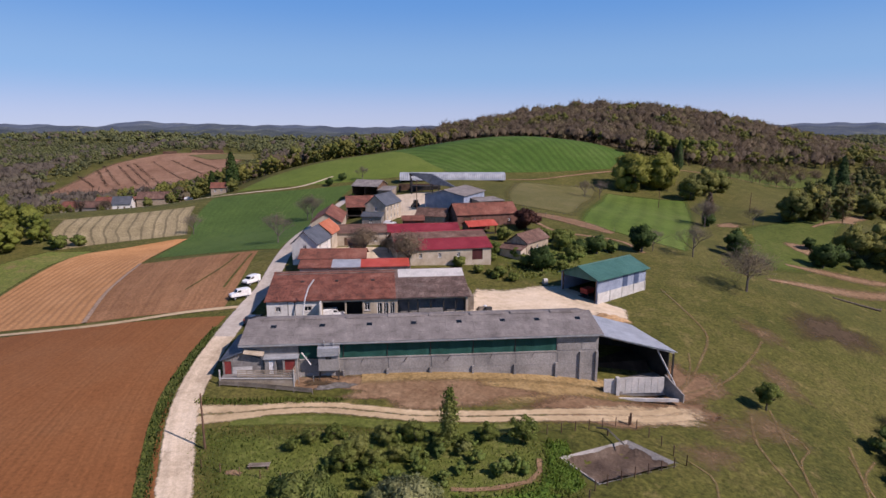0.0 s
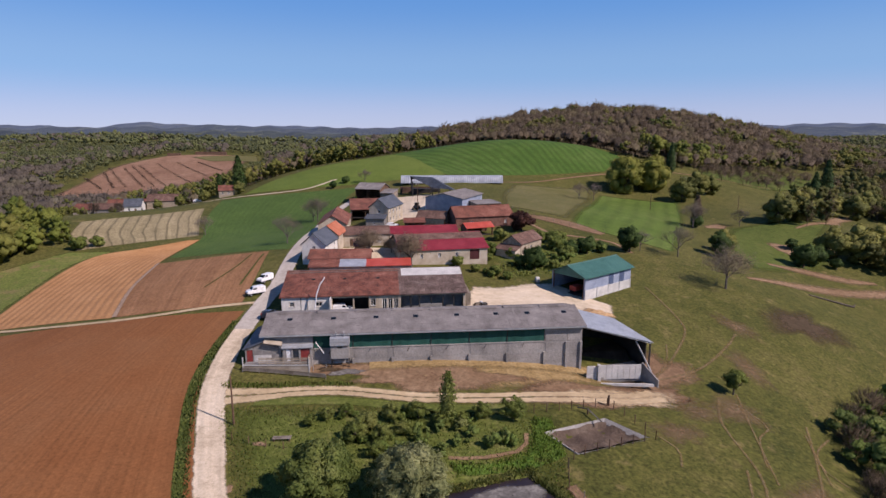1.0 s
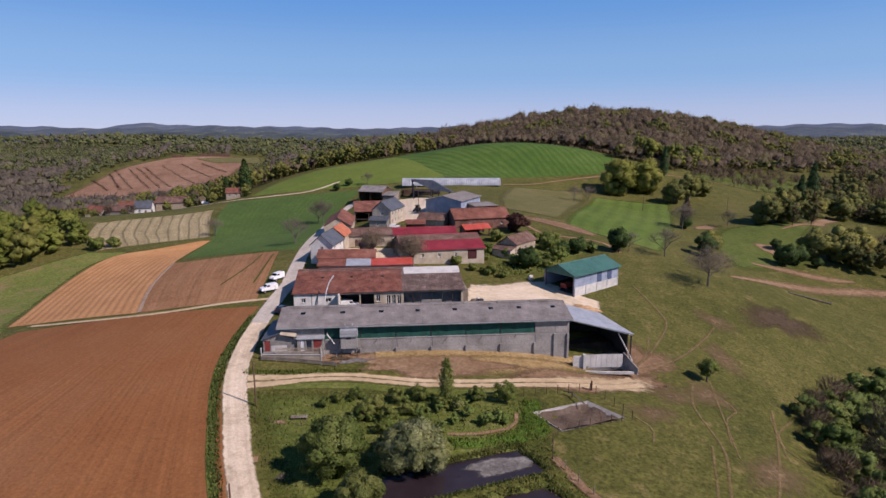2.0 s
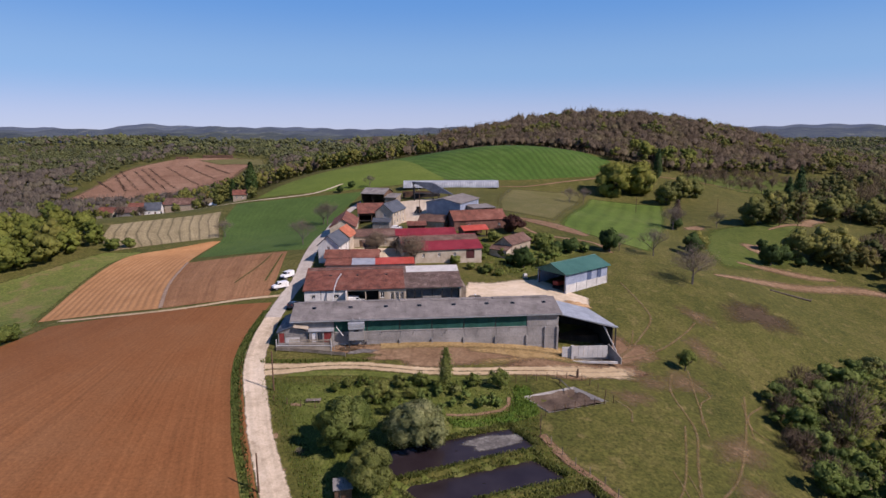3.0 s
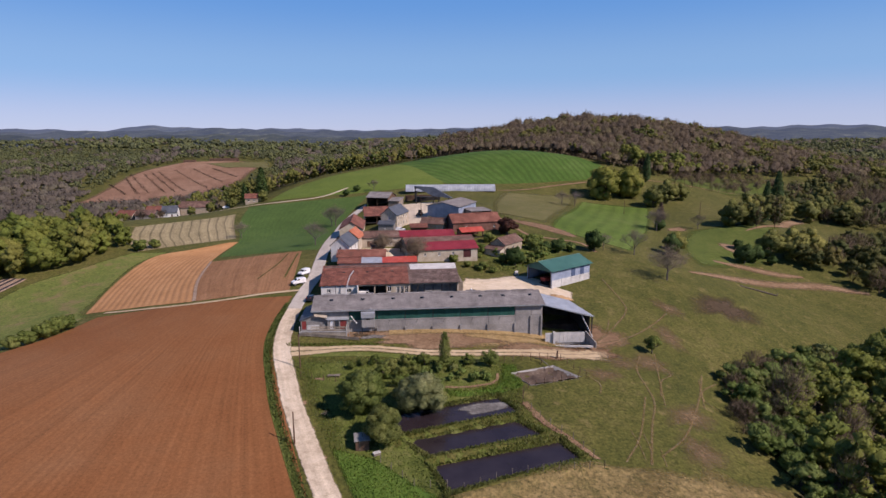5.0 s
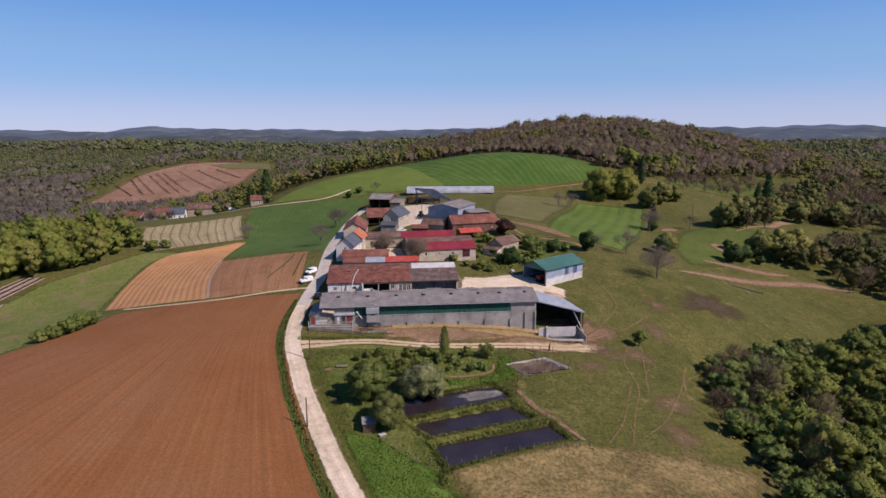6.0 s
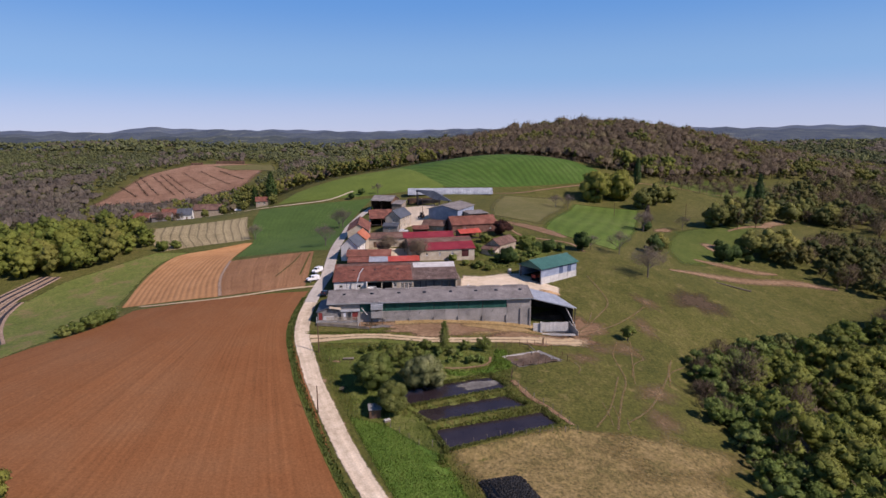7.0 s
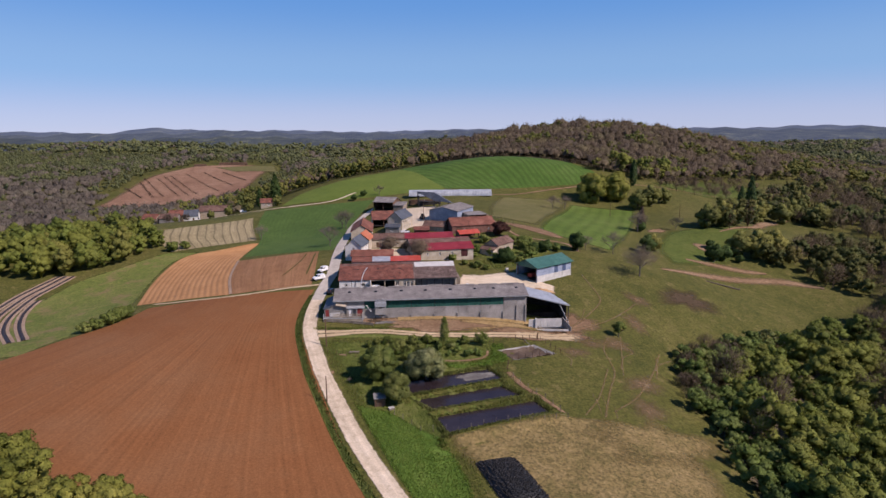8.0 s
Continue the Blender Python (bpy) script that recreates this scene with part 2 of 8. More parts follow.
M["leaf_wood"] = foliage("spring_woodland_leaves", (0.095, 0.105, 0.03), (0.15, 0.16, 0.042), (0.23, 0.215, 0.055), 0.06, 0.25)
M["leaf_bud"] = foliage("budding_bare_woodland", (0.185, 0.145, 0.11), (0.25, 0.195, 0.14), (0.25, 0.225, 0.12), 0.03, 0.5)
M["mix_green"] = foliage("mixed_spring_wood", (0.112, 0.127, 0.038), (0.165, 0.175, 0.045), (0.212, 0.201, 0.053), 0.03, 0.42, kinds=((0.053, 0.083, 0.028), (0.094, 0.130, 0.035), (0.147, 0.159, 0.042), (0.178, 0.176, 0.046), (0.202, 0.187, 0.05), (0.145, 0.18, 0.045), (0.225, 0.19, 0.052)))
M["mix_deep"] = foliage("deep_toned_spring_wood", (0.074, 0.086, 0.030), (0.109, 0.119, 0.036), (0.140, 0.137, 0.042), 0.03, 0.42, kinds=((0.035, 0.056, 0.022), (0.062, 0.088, 0.028), (0.097, 0.108, 0.034), (0.129, 0.129, 0.038), (0.152, 0.140, 0.042), (0.105, 0.133, 0.038), (0.176, 0.146, 0.042)))
M["mix_lush"] = foliage("fresh_spring_wood", (0.11, 0.135, 0.026), (0.16, 0.185, 0.034), (0.20, 0.215, 0.044), 0.05, 0.35, kinds=((0.06, 0.092, 0.02), (0.15, 0.18, 0.034), (0.20, 0.205, 0.044), (0.125, 0.17, 0.034), (0.22, 0.20, 0.055)))
M["mix_scrub"] = foliage("bright_green_scrub", (0.1, 0.148, 0.038), (0.152, 0.208, 0.05), (0.206, 0.254, 0.068), 0.1, 0.42, kinds=((0.07, 0.105, 0.031), (0.156, 0.22, 0.05), (0.13, 0.178, 0.046), (0.200, 0.252, 0.076), (0.231, 0.231, 0.092)))
# valley leaves paler and greyer, distance haze put into the colour
M["mix_valley"] = foliage("haze_tinted_valley_wood", (0.10, 0.112, 0.056), (0.134, 0.148, 0.066), (0.16, 0.178, 0.07), 0.008, 0.35, kinds=((0.055, 0.074, 0.046), (0.105, 0.116, 0.066), (0.138, 0.146, 0.072), (0.142, 0.165, 0.068), (0.17, 0.182, 0.073)), grain=0.6)
M["twig_wood"] = foliage("bare_grey_brown_twigs", (0.11, 0.086, 0.064), (0.142, 0.11, 0.082), (0.16, 0.128, 0.088), 0.03, 0.35, kinds=((0.095, 0.076, 0.064), (0.138, 0.107, 0.082), (0.152, 0.116, 0.084), (0.165, 0.136, 0.088), (0.18, 0.162, 0.084)), grain=1.3, streaks=(1.0, 1.0, 0.16))
# valley twigs carry the same haze tint in their colour
M["twig_valley"] = foliage("haze_tinted_bare_twigs", (0.105, 0.09, 0.078), (0.13, 0.11, 0.094), (0.145, 0.126, 0.096), 0.01, 0.25, kinds=((0.10, 0.085, 0.076), (0.13, 0.108, 0.094), (0.14, 0.118, 0.098), (0.145, 0.132, 0.094)), grain=0.7, streaks=(1.0, 1.0, 0.16))
M["leaf_fresh"] = foliage("fresh_green_leaves", (0.108, 0.145, 0.034), (0.168, 0.205, 0.05), (0.245, 0.26, 0.08), 0.15, 0.4)
M["leaf_dark"] = foliage("dark_green_leaves", (0.035, 0.066, 0.018), (0.06, 0.10, 0.027), (0.09, 0.14, 0.04), 0.2, 0.4)
M["leaf_oak"] = foliage("yellow_green_oak_leaves", (0.13, 0.145, 0.026), (0.20, 0.21, 0.04), (0.28, 0.27, 0.065), 0.2, 0.3)
M["leaf_willow"] = foliage("grey_green_willow_leaves", (0.165, 0.185, 0.08), (0.245, 0.265, 0.12), (0.34, 0.35, 0.18), 0.3, 0.4)
M["leaf_olive"] = foliage("olive_green_leaves", (0.13, 0.155, 0.045), (0.185, 0.21, 0.062), (0.25, 0.265, 0.09), 0.3, 0.5)
M["leaf_garden"] = foliage("soft_green_leaves", (0.115, 0.155, 0.04), (0.17, 0.215, 0.058), (0.235, 0.27, 0.085), 0.3, 0.5)
M["leaf_red"] = foliage("purple_red_leaves", (0.03, 0.012, 0.010), (0.05, 0.02, 0.016), (0.075, 0.03, 0.022), 0.4, 0.2)
M["leaf_grass"] = foliage("rank_grass", (0.10, 0.14, 0.026), (0.148, 0.20, 0.04), (0.215, 0.24, 0.066), 0.35, 0.5)
M["leaf_bank"] = foliage("olive_bank_grass", (0.12, 0.145, 0.04), (0.175, 0.20, 0.058), (0.24, 0.25, 0.09), 0.35, 0.5)
M["leaf_verge"] = foliage("dark_verge_grass", (0.045, 0.075, 0.016), (0.075, 0.11, 0.024), (0.11, 0.14, 0.04), 0.35, 0.3)
M["leaf_lush"] = foliage("deep_green_grass_blades", (0.10, 0.17, 0.026), (0.15, 0.235, 0.038), (0.21, 0.28, 0.06), 0.35, 0.5)
M["leaf_pasture"] = foliage("pasture_grass", (0.085, 0.09, 0.024), (0.125, 0.125, 0.034), (0.17, 0.155, 0.05), 0.2, 0.5)
M["leaf_straw"] = foliage("straw_grass", (0.16, 0.125, 0.055), (0.23, 0.185, 0.09), (0.30, 0.25, 0.14), 0.3, 0.3)
M["leaf_brush"] = foliage("cut_brushwood", (0.05, 0.032, 0.024), (0.075, 0.05, 0.038), (0.11, 0.075, 0.058), 0.1, 0.1)
M["mulch_film"] = surface("dark_mulch_film", (0.02, 0.018, 0.02), (0.035, 0.03, 0.034), (0.055, 0.048, 0.052), 0.6, 5.0, 0.65, bump=0.4, depth=0.03, spec=0.2)
M["leaf_cypress"] = foliage("poplar_column_leaves", (0.03, 0.06, 0.02), (0.05, 0.09, 0.028), (0.075, 0.12, 0.04), 0.3, 0.3)


def ground_cover(name, dark, mid, light, big=0.05, fine=1.2, rough=0.95, bump=0.5, depth=0.15, ragged=False, rows=None, spots=None, fade=0.35, streak=0.0, grain=0.75, start=0.72, tussock=0.0):
    """Soil or turf in world space. rows: (metres between rows, darkening) along the sheet's own grid; ragged: fades out in tatters at its edge."""
    m, nt, p, tc = begin(name, rough, 0.0, 0.15)
    co = nt.nodes.new("ShaderNodeNewGeometry").outputs["Position"]
    a = noise_of(nt, co, big, 6.0, 0.62)
    mid_n = noise_of(nt, co, big * 6, 5.0, 0.6)
    b = noise_of(nt, co, fine, 5.0, 0.7)
    c = ramp_of(nt, ((0.33, dark), (0.5, mid), (0.68, light)))
    blend = mix_of(nt, 0.45, a, mid_n)
    nt.links.new(blend, c.inputs[0])
    g = ramp_of(nt, ((0.34, (0.55, 0.55, 0.55)), (0.66, (1.4, 1.4, 1.4))))
    nt.links.new(b, g.inputs[0])
    col = mix_of(nt, grain, c.outputs[0], g.outputs[0], "MULTIPLY")
    if spots:
        sp = ramp_of(nt, ((spots[1], (0, 0, 0)), (spots[1] + 0.12, (1, 1, 1))))
        nt.links.new(noise_of(nt, co, spots[0], 5.0, 0.65), sp.inputs[0])
        col = mix_of(nt, sp.outputs[0], col, spots[2])
    if tussock:
        tr = ramp_of(nt, ((0.36, (1 - tussock, 1 - tussock * 0.9, 1 - tussock)), (0.5, (1.0, 1.0, 1.0)), (0.66, (1 + tussock * 0.6, 1 + tussock * 0.5, 1 + tussock * 0.4))))
        nt.links.new(noise_of(nt, co, 1.7, 3.0, 0.8), tr.inputs[0])
        col = mix_of(nt, 1.0, col, tr.outputs[0], "MULTIPLY")
    if rows:
        w = nt.nodes.new("ShaderNodeTexWave")
        w.wave_type, w.bands_direction = "BANDS", rows[3] if len(rows) > 3 else "X"
        w.inputs["Scale"].default_value, w.inputs["Distortion"].default_value = 0.314 / rows[0], rows[2]
        w.inputs["Detail"].default_value, w.inputs["Detail Scale"].default_value = 3.0, 0.6
        nt.links.new(tc.outputs["UV"], w.inputs["Vector"])
        thin = rows[4] if len(rows) > 4 else 0.5
        lr = ramp_of(nt, ((0.05, (1 - rows[1],) * 3), (thin, (1.0,) * 3), (0.95, (1 + rows[1] * (thin if thin > 0.4 else 0.1),) * 3)))
        nt.links.new(w.outputs["Fac"], lr.inputs[0])
        col = mix_of(nt, 1.0, col, lr.outputs[0], "MULTIPLY")
    if streak:
        sr = ramp_of(nt, ((0.3, (1 - streak,) * 3), (0.7, (1 + streak,) * 3)))
        nt.links.new(noise_of(nt, tc.outputs["UV"], 1.0, 4.0, 0.6, (0.55, 0.012, 1.0)), sr.inputs[0])
        col = mix_of(nt, 1.0, col, sr.outputs[0], "MULTIPLY")
    nt.links.new(col, p.inputs["Base Color"])
    bump_of(nt, p, b, bump, depth)
    if ragged:
        at = nt.nodes.new("ShaderNodeAttribute")
        at.attribute_name = "edge"
        n2 = noise_of(nt, co, 0.9, 6.0, 0.7)
        ad = nt.nodes.new("ShaderNodeMath")
        ad.operation = "ADD"
        nt.links.new(at.outputs["Fac"], ad.inputs[0])
        nt.links.new(n2, ad.inputs[1])
        mr = nt.nodes.new("ShaderNodeMapRange")
        mr.inputs["From Min"].default_value, mr.inputs["From Max"].default_value = start, start + fade
        nt.links.new(ad.outputs[0], mr.inputs["Value"])
        nt.links.new(mr.outputs[0], p.inputs["Alpha"])
    return m


M["ground"] = ground_cover("pasture", (0.054, 0.061, 0.0135), (0.086, 0.086, 0.02), (0.128, 0.112, 0.035), 0.045, 1.4, spots=(0.25, 0.58, (0.16, 0.132, 0.048)), grain=0.85, tussock=0.42)
M["turf_green"] = ground_cover("lush_turf", (0.06, 0.077, 0.015), (0.104, 0.124, 0.026), (0.17, 0.165, 0.058), 0.16, 2.2, ragged=True, fade=0.7, start=0.6, tussock=0.2)
M["turf_lush"] = ground_cover("deep_green_grass", (0.052, 0.10, 0.015), (0.085, 0.15, 0.022), (0.13, 0.19, 0.04), 0.2, 2.2, ragged=True, fade=0.4, start=0.6)
M["crop_dark"] = ground_cover("dark_green_young_crop", (0.048, 0.085, 0.018), (0.062, 0.107, 0.023), (0.082, 0.128, 0.03), 0.02, 1.5, bump=0.25, depth=0.08, rows=(2.4, 0.05, 0.4))
M["crop_light"] = ground_cover("light_green_meadow", (0.085, 0.125, 0.02), (0.115, 0.155, 0.027), (0.14, 0.178, 0.038), 0.015, 1.5, bump=0.25, depth=0.08)
M["crop_rows"] = ground_cover("green_crop_in_rows", (0.04, 0.085, 0.014), (0.058, 0.11, 0.018), (0.085, 0.135, 0.03), 0.02, 1.5, bump=0.25, depth=0.08, rows=(4.6, 0.16, 4.0, "DIAGONAL"))
M["meadow_mown"] = ground_cover("mown_green_meadow", (0.06, 0.10, 0.016), (0.085, 0.13, 0.022), (0.12, 0.155, 0.04), 0.03, 1.5, bump=0.25, depth=0.08, rows=(6.0, 0.12, 1.5), ragged=True, fade=0.7, start=0.55)
M["wood_floor"] = ground_cover("leaf_litter", (0.07, 0.056, 0.034), (0.10, 0.08, 0.05), (0.13, 0.115, 0.06), 0.05, 0.8, ragged=True)
M["meadow_left"] = ground_cover("green_slope", (0.085, 0.118, 0.024), (0.13, 0.152, 0.035), (0.185, 0.172, 0.058), 0.09, 1.5, ragged=True, spots=(0.12, 0.52, (0.19, 0.15, 0.065)), tussock=0.3)
M["meadow_dry"] = ground_cover("grazed_dry_meadow", (0.09, 0.09, 0.026), (0.12, 0.112, 0.04), (0.16, 0.14, 0.06), 0.04, 1.5, ragged=True, fade=0.7, start=0.55)
M["soil_brown"] = ground_cover("tilled_red_brown_soil", (0.175, 0.066, 0.022), (0.205, 0.086, 0.032), (0.215, 0.104, 0.046), 0.012, 2.2, bump=0.3, depth=0.08, streak=0.17, grain=0.45)
M["soil_orange"] = ground_cover("orange_ridged_soil", (0.30, 0.152, 0.064), (0.375, 0.195, 0.085), (0.43, 0.238, 0.11), 0.03, 2.0, bump=0.5, depth=0.12, grain=0.5)
M["soil_dull"] = ground_cover("brown_ridged_soil", (0.205, 0.10, 0.046), (0.255, 0.13, 0.062), (0.31, 0.165, 0.083), 0.03, 2.0, bump=0.6, depth=0.12, rows=(1.3, 0.05, 0.6), streak=0.2)
M["soil_cleared"] = ground_cover("cleared_red_hillside", (0.17, 0.092, 0.055), (0.235, 0.135, 0.085), (0.30, 0.19, 0.125), 0.02, 0.6, bump=0.7, depth=0.4, ragged=True)
M["stubble"] = ground_cover("pale_straw_strips", (0.205, 0.165, 0.09), (0.275, 0.225, 0.125), (0.33, 0.27, 0.16), 0.08, 1.5, rows=(4.1, 0.4, 2.2, "X", 0.13), streak=0.16)
M["track_pale"] = ground_cover("pale_limestone_track", (0.40, 0.32, 0.225), (0.56, 0.46, 0.335), (0.64, 0.54, 0.42), 0.12, 3.0, bump=0.15, depth=0.04, ragged=True, grain=0.22, streak=0.14)
M["lane_worn"] = ground_cover("worn_limestone_lane", (0.38, 0.30, 0.21), (0.55, 0.45, 0.33), (0.64, 0.54, 0.42), 0.12, 3.0, bump=0.2, depth=0.04, ragged=True, grain=0.35, streak=0.24, spots=(0.5, 0.6, (0.32, 0.255, 0.175)))
M["track_sand"] = ground_cover("sandy_track", (0.33, 0.245, 0.145), (0.46, 0.35, 0.215), (0.54, 0.43, 0.285), 0.12, 3.0, bump=0.3, depth=0.05, ragged=True, grain=0.3, streak=0.14)
M["asphalt_old"] = ground_cover("worn_grey_lane", (0.32, 0.285, 0.245), (0.43, 0.385, 0.335), (0.52, 0.47, 0.41), 0.15, 3.0, bump=0.2, depth=0.03, ragged=True, grain=0.3, streak=0.1)
M["bare_soil"] = ground_cover("bare_trodden_soil", (0.13, 0.075, 0.042), (0.20, 0.125, 0.072), (0.28, 0.19, 0.115), 0.12, 1.6, bump=0.5, depth=0.1, ragged=True, fade=0.5)
M["spoil"] = ground_cover("orange_sandy_spoil", (0.30, 0.18, 0.085), (0.42, 0.27, 0.14), (0.52, 0.36, 0.21), 0.3, 1.6, bump=0.6, depth=0.1, ragged=True, fade=0.4)
M["bare_pink"] = ground_cover("bare_pink_earth", (0.155, 0.095, 0.05), (0.225, 0.145, 0.083), (0.29, 0.195, 0.12), 0.12, 1.6, bump=0.5, depth=0.1, ragged=True, fade=0.6, start=0.7)
M["path_faint"] = ground_cover("faint_trodden_path", (0.15, 0.105, 0.05), (0.21, 0.145, 0.072), (0.27, 0.195, 0.105), 0.12, 1.6, ragged=True, fade=0.9, start=0.9)
M["path_soft"] = ground_cover("thin_trodden_grass", (0.12, 0.08, 0.042), (0.165, 0.11, 0.06), (0.21, 0.145, 0.085), 0.3, 1.6, ragged=True, fade=1.0, start=0.75)
M["turf_soft"] = ground_cover("green_turf_in_the_hollow", (0.05, 0.07, 0.014), (0.08, 0.105, 0.02), (0.12, 0.13, 0.036), 0.08, 1.8, ragged=True, fade=0.9, start=0.5)
M["bare_dark"] = ground_cover("dark_burnt_grass", (0.05, 0.036, 0.02), (0.075, 0.052, 0.03), (0.105, 0.075, 0.045), 0.12, 1.6, bump=0.5, depth=0.1, ragged=True, fade=0.9, start=0.55)
M["dry_grass"] = ground_cover("dry_straw_grass", (0.10, 0.088, 0.03), (0.185, 0.138, 0.056), (0.25, 0.185, 0.085), 0.12, 1.2, bump=0.5, depth=0.12, ragged=True, fade=0.8, start=0.5, tussock=0.5)
M["bank_straw"] = ground_cover("straw_covered_bank", (0.20, 0.135, 0.055), (0.29, 0.20, 0.09), (0.36, 0.265, 0.135), 0.3, 2.0, bump=0.5, depth=0.12, ragged=True, fade=0.7, start=0.5)
M["mud_grey"] = ground_cover("grey_dried_mud", (0.09, 0.082, 0.076), (0.14, 0.13, 0.12), (0.30, 0.285, 0.26), 0.18, 1.6, bump=0.3, depth=0.05, ragged=True)
M["mulch_soil"] = ground_cover("pale_bed_soil", (0.22, 0.15, 0.105), (0.31, 0.22, 0.155), (0.38, 0.285, 0.21), 0.3, 2.0, ragged=True)
M["distance"] = ground_cover("far_wooded_country", (0.045, 0.058, 0.024), (0.07, 0.082, 0.034), (0.115, 0.11, 0.05), 0.006, 0.08, bump=1.0, depth=6.0)

# far rings glow blue, stronger with distance, in place of haze in the air
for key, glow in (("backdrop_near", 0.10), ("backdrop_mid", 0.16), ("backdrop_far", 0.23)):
    m, nt, p, tc = begin("haze_glow_country_" + key, 1.0, 0.0, 0.0)
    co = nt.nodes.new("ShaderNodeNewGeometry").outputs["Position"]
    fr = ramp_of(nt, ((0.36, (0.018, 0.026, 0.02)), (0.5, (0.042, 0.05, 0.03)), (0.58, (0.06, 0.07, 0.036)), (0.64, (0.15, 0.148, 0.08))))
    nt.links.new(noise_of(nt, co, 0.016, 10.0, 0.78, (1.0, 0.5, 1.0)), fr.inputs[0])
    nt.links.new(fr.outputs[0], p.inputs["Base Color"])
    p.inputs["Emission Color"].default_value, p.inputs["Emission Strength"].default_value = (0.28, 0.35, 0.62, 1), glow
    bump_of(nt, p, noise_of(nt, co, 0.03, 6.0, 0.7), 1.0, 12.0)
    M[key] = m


# ---- the lie of the land ----
HILLS = [(152, 575, 225, 140, 56), (-310, 725, 130, 150, 19), (-290, 450, 160, 140, -16), (140, 30, 75, 110, -24),
         (240, 220, 120, 110, -15), (0, 405, 150, 90, 18), (420, 420, 160, 160, -4)]
RELIEF = np.array([
    [-7.0, -2.5, -0.1, -2.2, -4.5, -3.4, -3.9, -0.1, 6.1], [-2.6, -0.2, 0.7, -1.3, -2.1, 1.2, -3.1, -1.9, 3.9],
    [-2.3, -1.0, 0.2, -0.0, -0.7, 0.3, -4.3, -4.1, 0.1], [-4.2, -3.0, 0.1, 1.8, 0.5, 0.4, 2.0, -0.7, -3.8],
    [-0.9, -0.9, 1.1, 3.6, 1.8, 0.7, 2.7, -1.4, -4.4], [3.5, 0.5, -1.3, 1.5, 3.5, 3.6, 1.6, -0.8, 2.3],
    [2.7, 1.7, -0.1, 0.8, 4.1, 4.1, 1.4, 1.4, 6.2], [-1.1, 2.5, 2.8, 1.9, 4.5, 2.2, 0.4, 0.2, 3.0],
    [-3.5, 2.2, 4.2, 2.9, 3.9, 1.3, 0.8, 1.3, 2.2], [-3.0, 2.5, 4.3, 2.5, 5.9, 9.2, 8.2, 5.8, 3.1]])


def ease(a, b, v):
    t = np.clip((np.asarray(v, float) - a) / (b - a), 0, 1)
    return t * t * (3 - 2 * t)


def land(x, y):
    """Height of the land without the ponds."""
    x, y = np.asarray(x, float), np.asarray(y, float)
    z = 2.0 + 0 * x
    for cx, cy, sx, sy, h in HILLS:
        z = z + h * np.exp(-((x - cx) / sx) ** 2 - ((y - cy) / sy) ** 2)
    for j, line in enumerate(RELIEF):
        ey = np.exp(-((y - 40 * j) / 44) ** 2)
        for i, a in enumerate(line):
            z = z + a * ey * np.exp(-((x + 160 - 40 * i) / 44) ** 2)
    r = np.hypot(x, y)
    far = ease(650, 1500, r)
    z = z + far * (9 * np.sin(x / 310 + 1.2) * np.cos(y / 270 + 0.4) + 6 * np.sin(x / 140 + y / 190) + 10 + 16 * ease(900, 1500, r))
    return z


PONDS = [(((-1.7, 36.3), (20.3, 44.2), (23.0, 39.2), (1.3, 29.6)), -4.6), (((-6.5, 42.8), (13.3, 50.5), (17.6, 45.8), (-2.1, 38.3)), -3.9),
         (((-10.9, 50.6), (10.4, 58.8), (14.2, 53.0), (-7.1, 44.3)), -3.2)]


PIT = [(13.8, 67.2), (24.0, 72.2), (29.7, 68.1), (17.8, 62.7)]


def inside_by(corners, x, y):
    """How far inside a convex outline, given clockwise as seen from above (negative: outside)."""
    d = None
    for (ax, ay), (bx, by) in zip(corners, corners[1:] + corners[:1]):
        l = math.hypot(bx - ax, by - ay)
        s = -((bx - ax) * (y - ay) - (by - ay) * (x - ax)) / l
        d = s if d is None else np.minimum(d, s)
    return d


def height(x, y):
    x, y = np.asarray(x, float), np.asarray(y, float)
    z = land(x, y)
    for corners, level in PONDS:
        d = inside_by(corners, np.asarray(x, float), np.asarray(y, float))
        z = z + (level + 0.32 - z) * ease(-4.0, -0.5, d)
    for corners, level in PONDS:
        d = inside_by(corners, x, y)
        e = ease(-0.9, -0.35, d)
        z = z * (1 - e) + (level + 0.32 - 1.5 * ease(-0.45, 1.0, d)) * e
    z = z - 1.45 * np.exp(-((x - 31) / 11) ** 2 - ((y - 87) / 8) ** 2) + 0.5 * np.exp(-((x + 2) / 13) ** 2 - ((y - 85) / 5) ** 2)
    d = inside_by(tuple(PIT), np.asarray(x, float), np.asarray(y, float))
    return z - 1.0 * ease(-0.2, 1.2, d)


def h1(x, y):
    return float(height(np.array([x]), np.array([y]))[0])


def fast_mesh(name, verts, faces, mat, smooth=False):
    """A mesh from arrays of points and of triangles or quads."""
    verts, faces = np.asarray(verts, np.float32), np.asarray(faces, np.int32)
    me = bpy.data.meshes.new(name)
    n, k = faces.shape
    me.vertices.add(len(verts))
    me.vertices.foreach_set("co", verts.ravel())
    me.loops.add(n * k)
    me.loops.foreach_set("vertex_index", faces.ravel())
    me.polygons.add(n)
    me.polygons.foreach_set("loop_start", np.arange(n, dtype=np.int32) * k)
    me.update(calc_edges=True)
    me.polygons.foreach_set("use_smooth", np.full(n, smooth))
    me.materials.append(mat)
    return me


def grid_faces(rows, cols):
    a = np.arange(rows * cols).reshape(rows, cols)
    return np.stack([a[:-1, :-1], a[:-1, 1:], a[1:, 1:], a[1:, :-1]], -1).reshape(-1, 4)


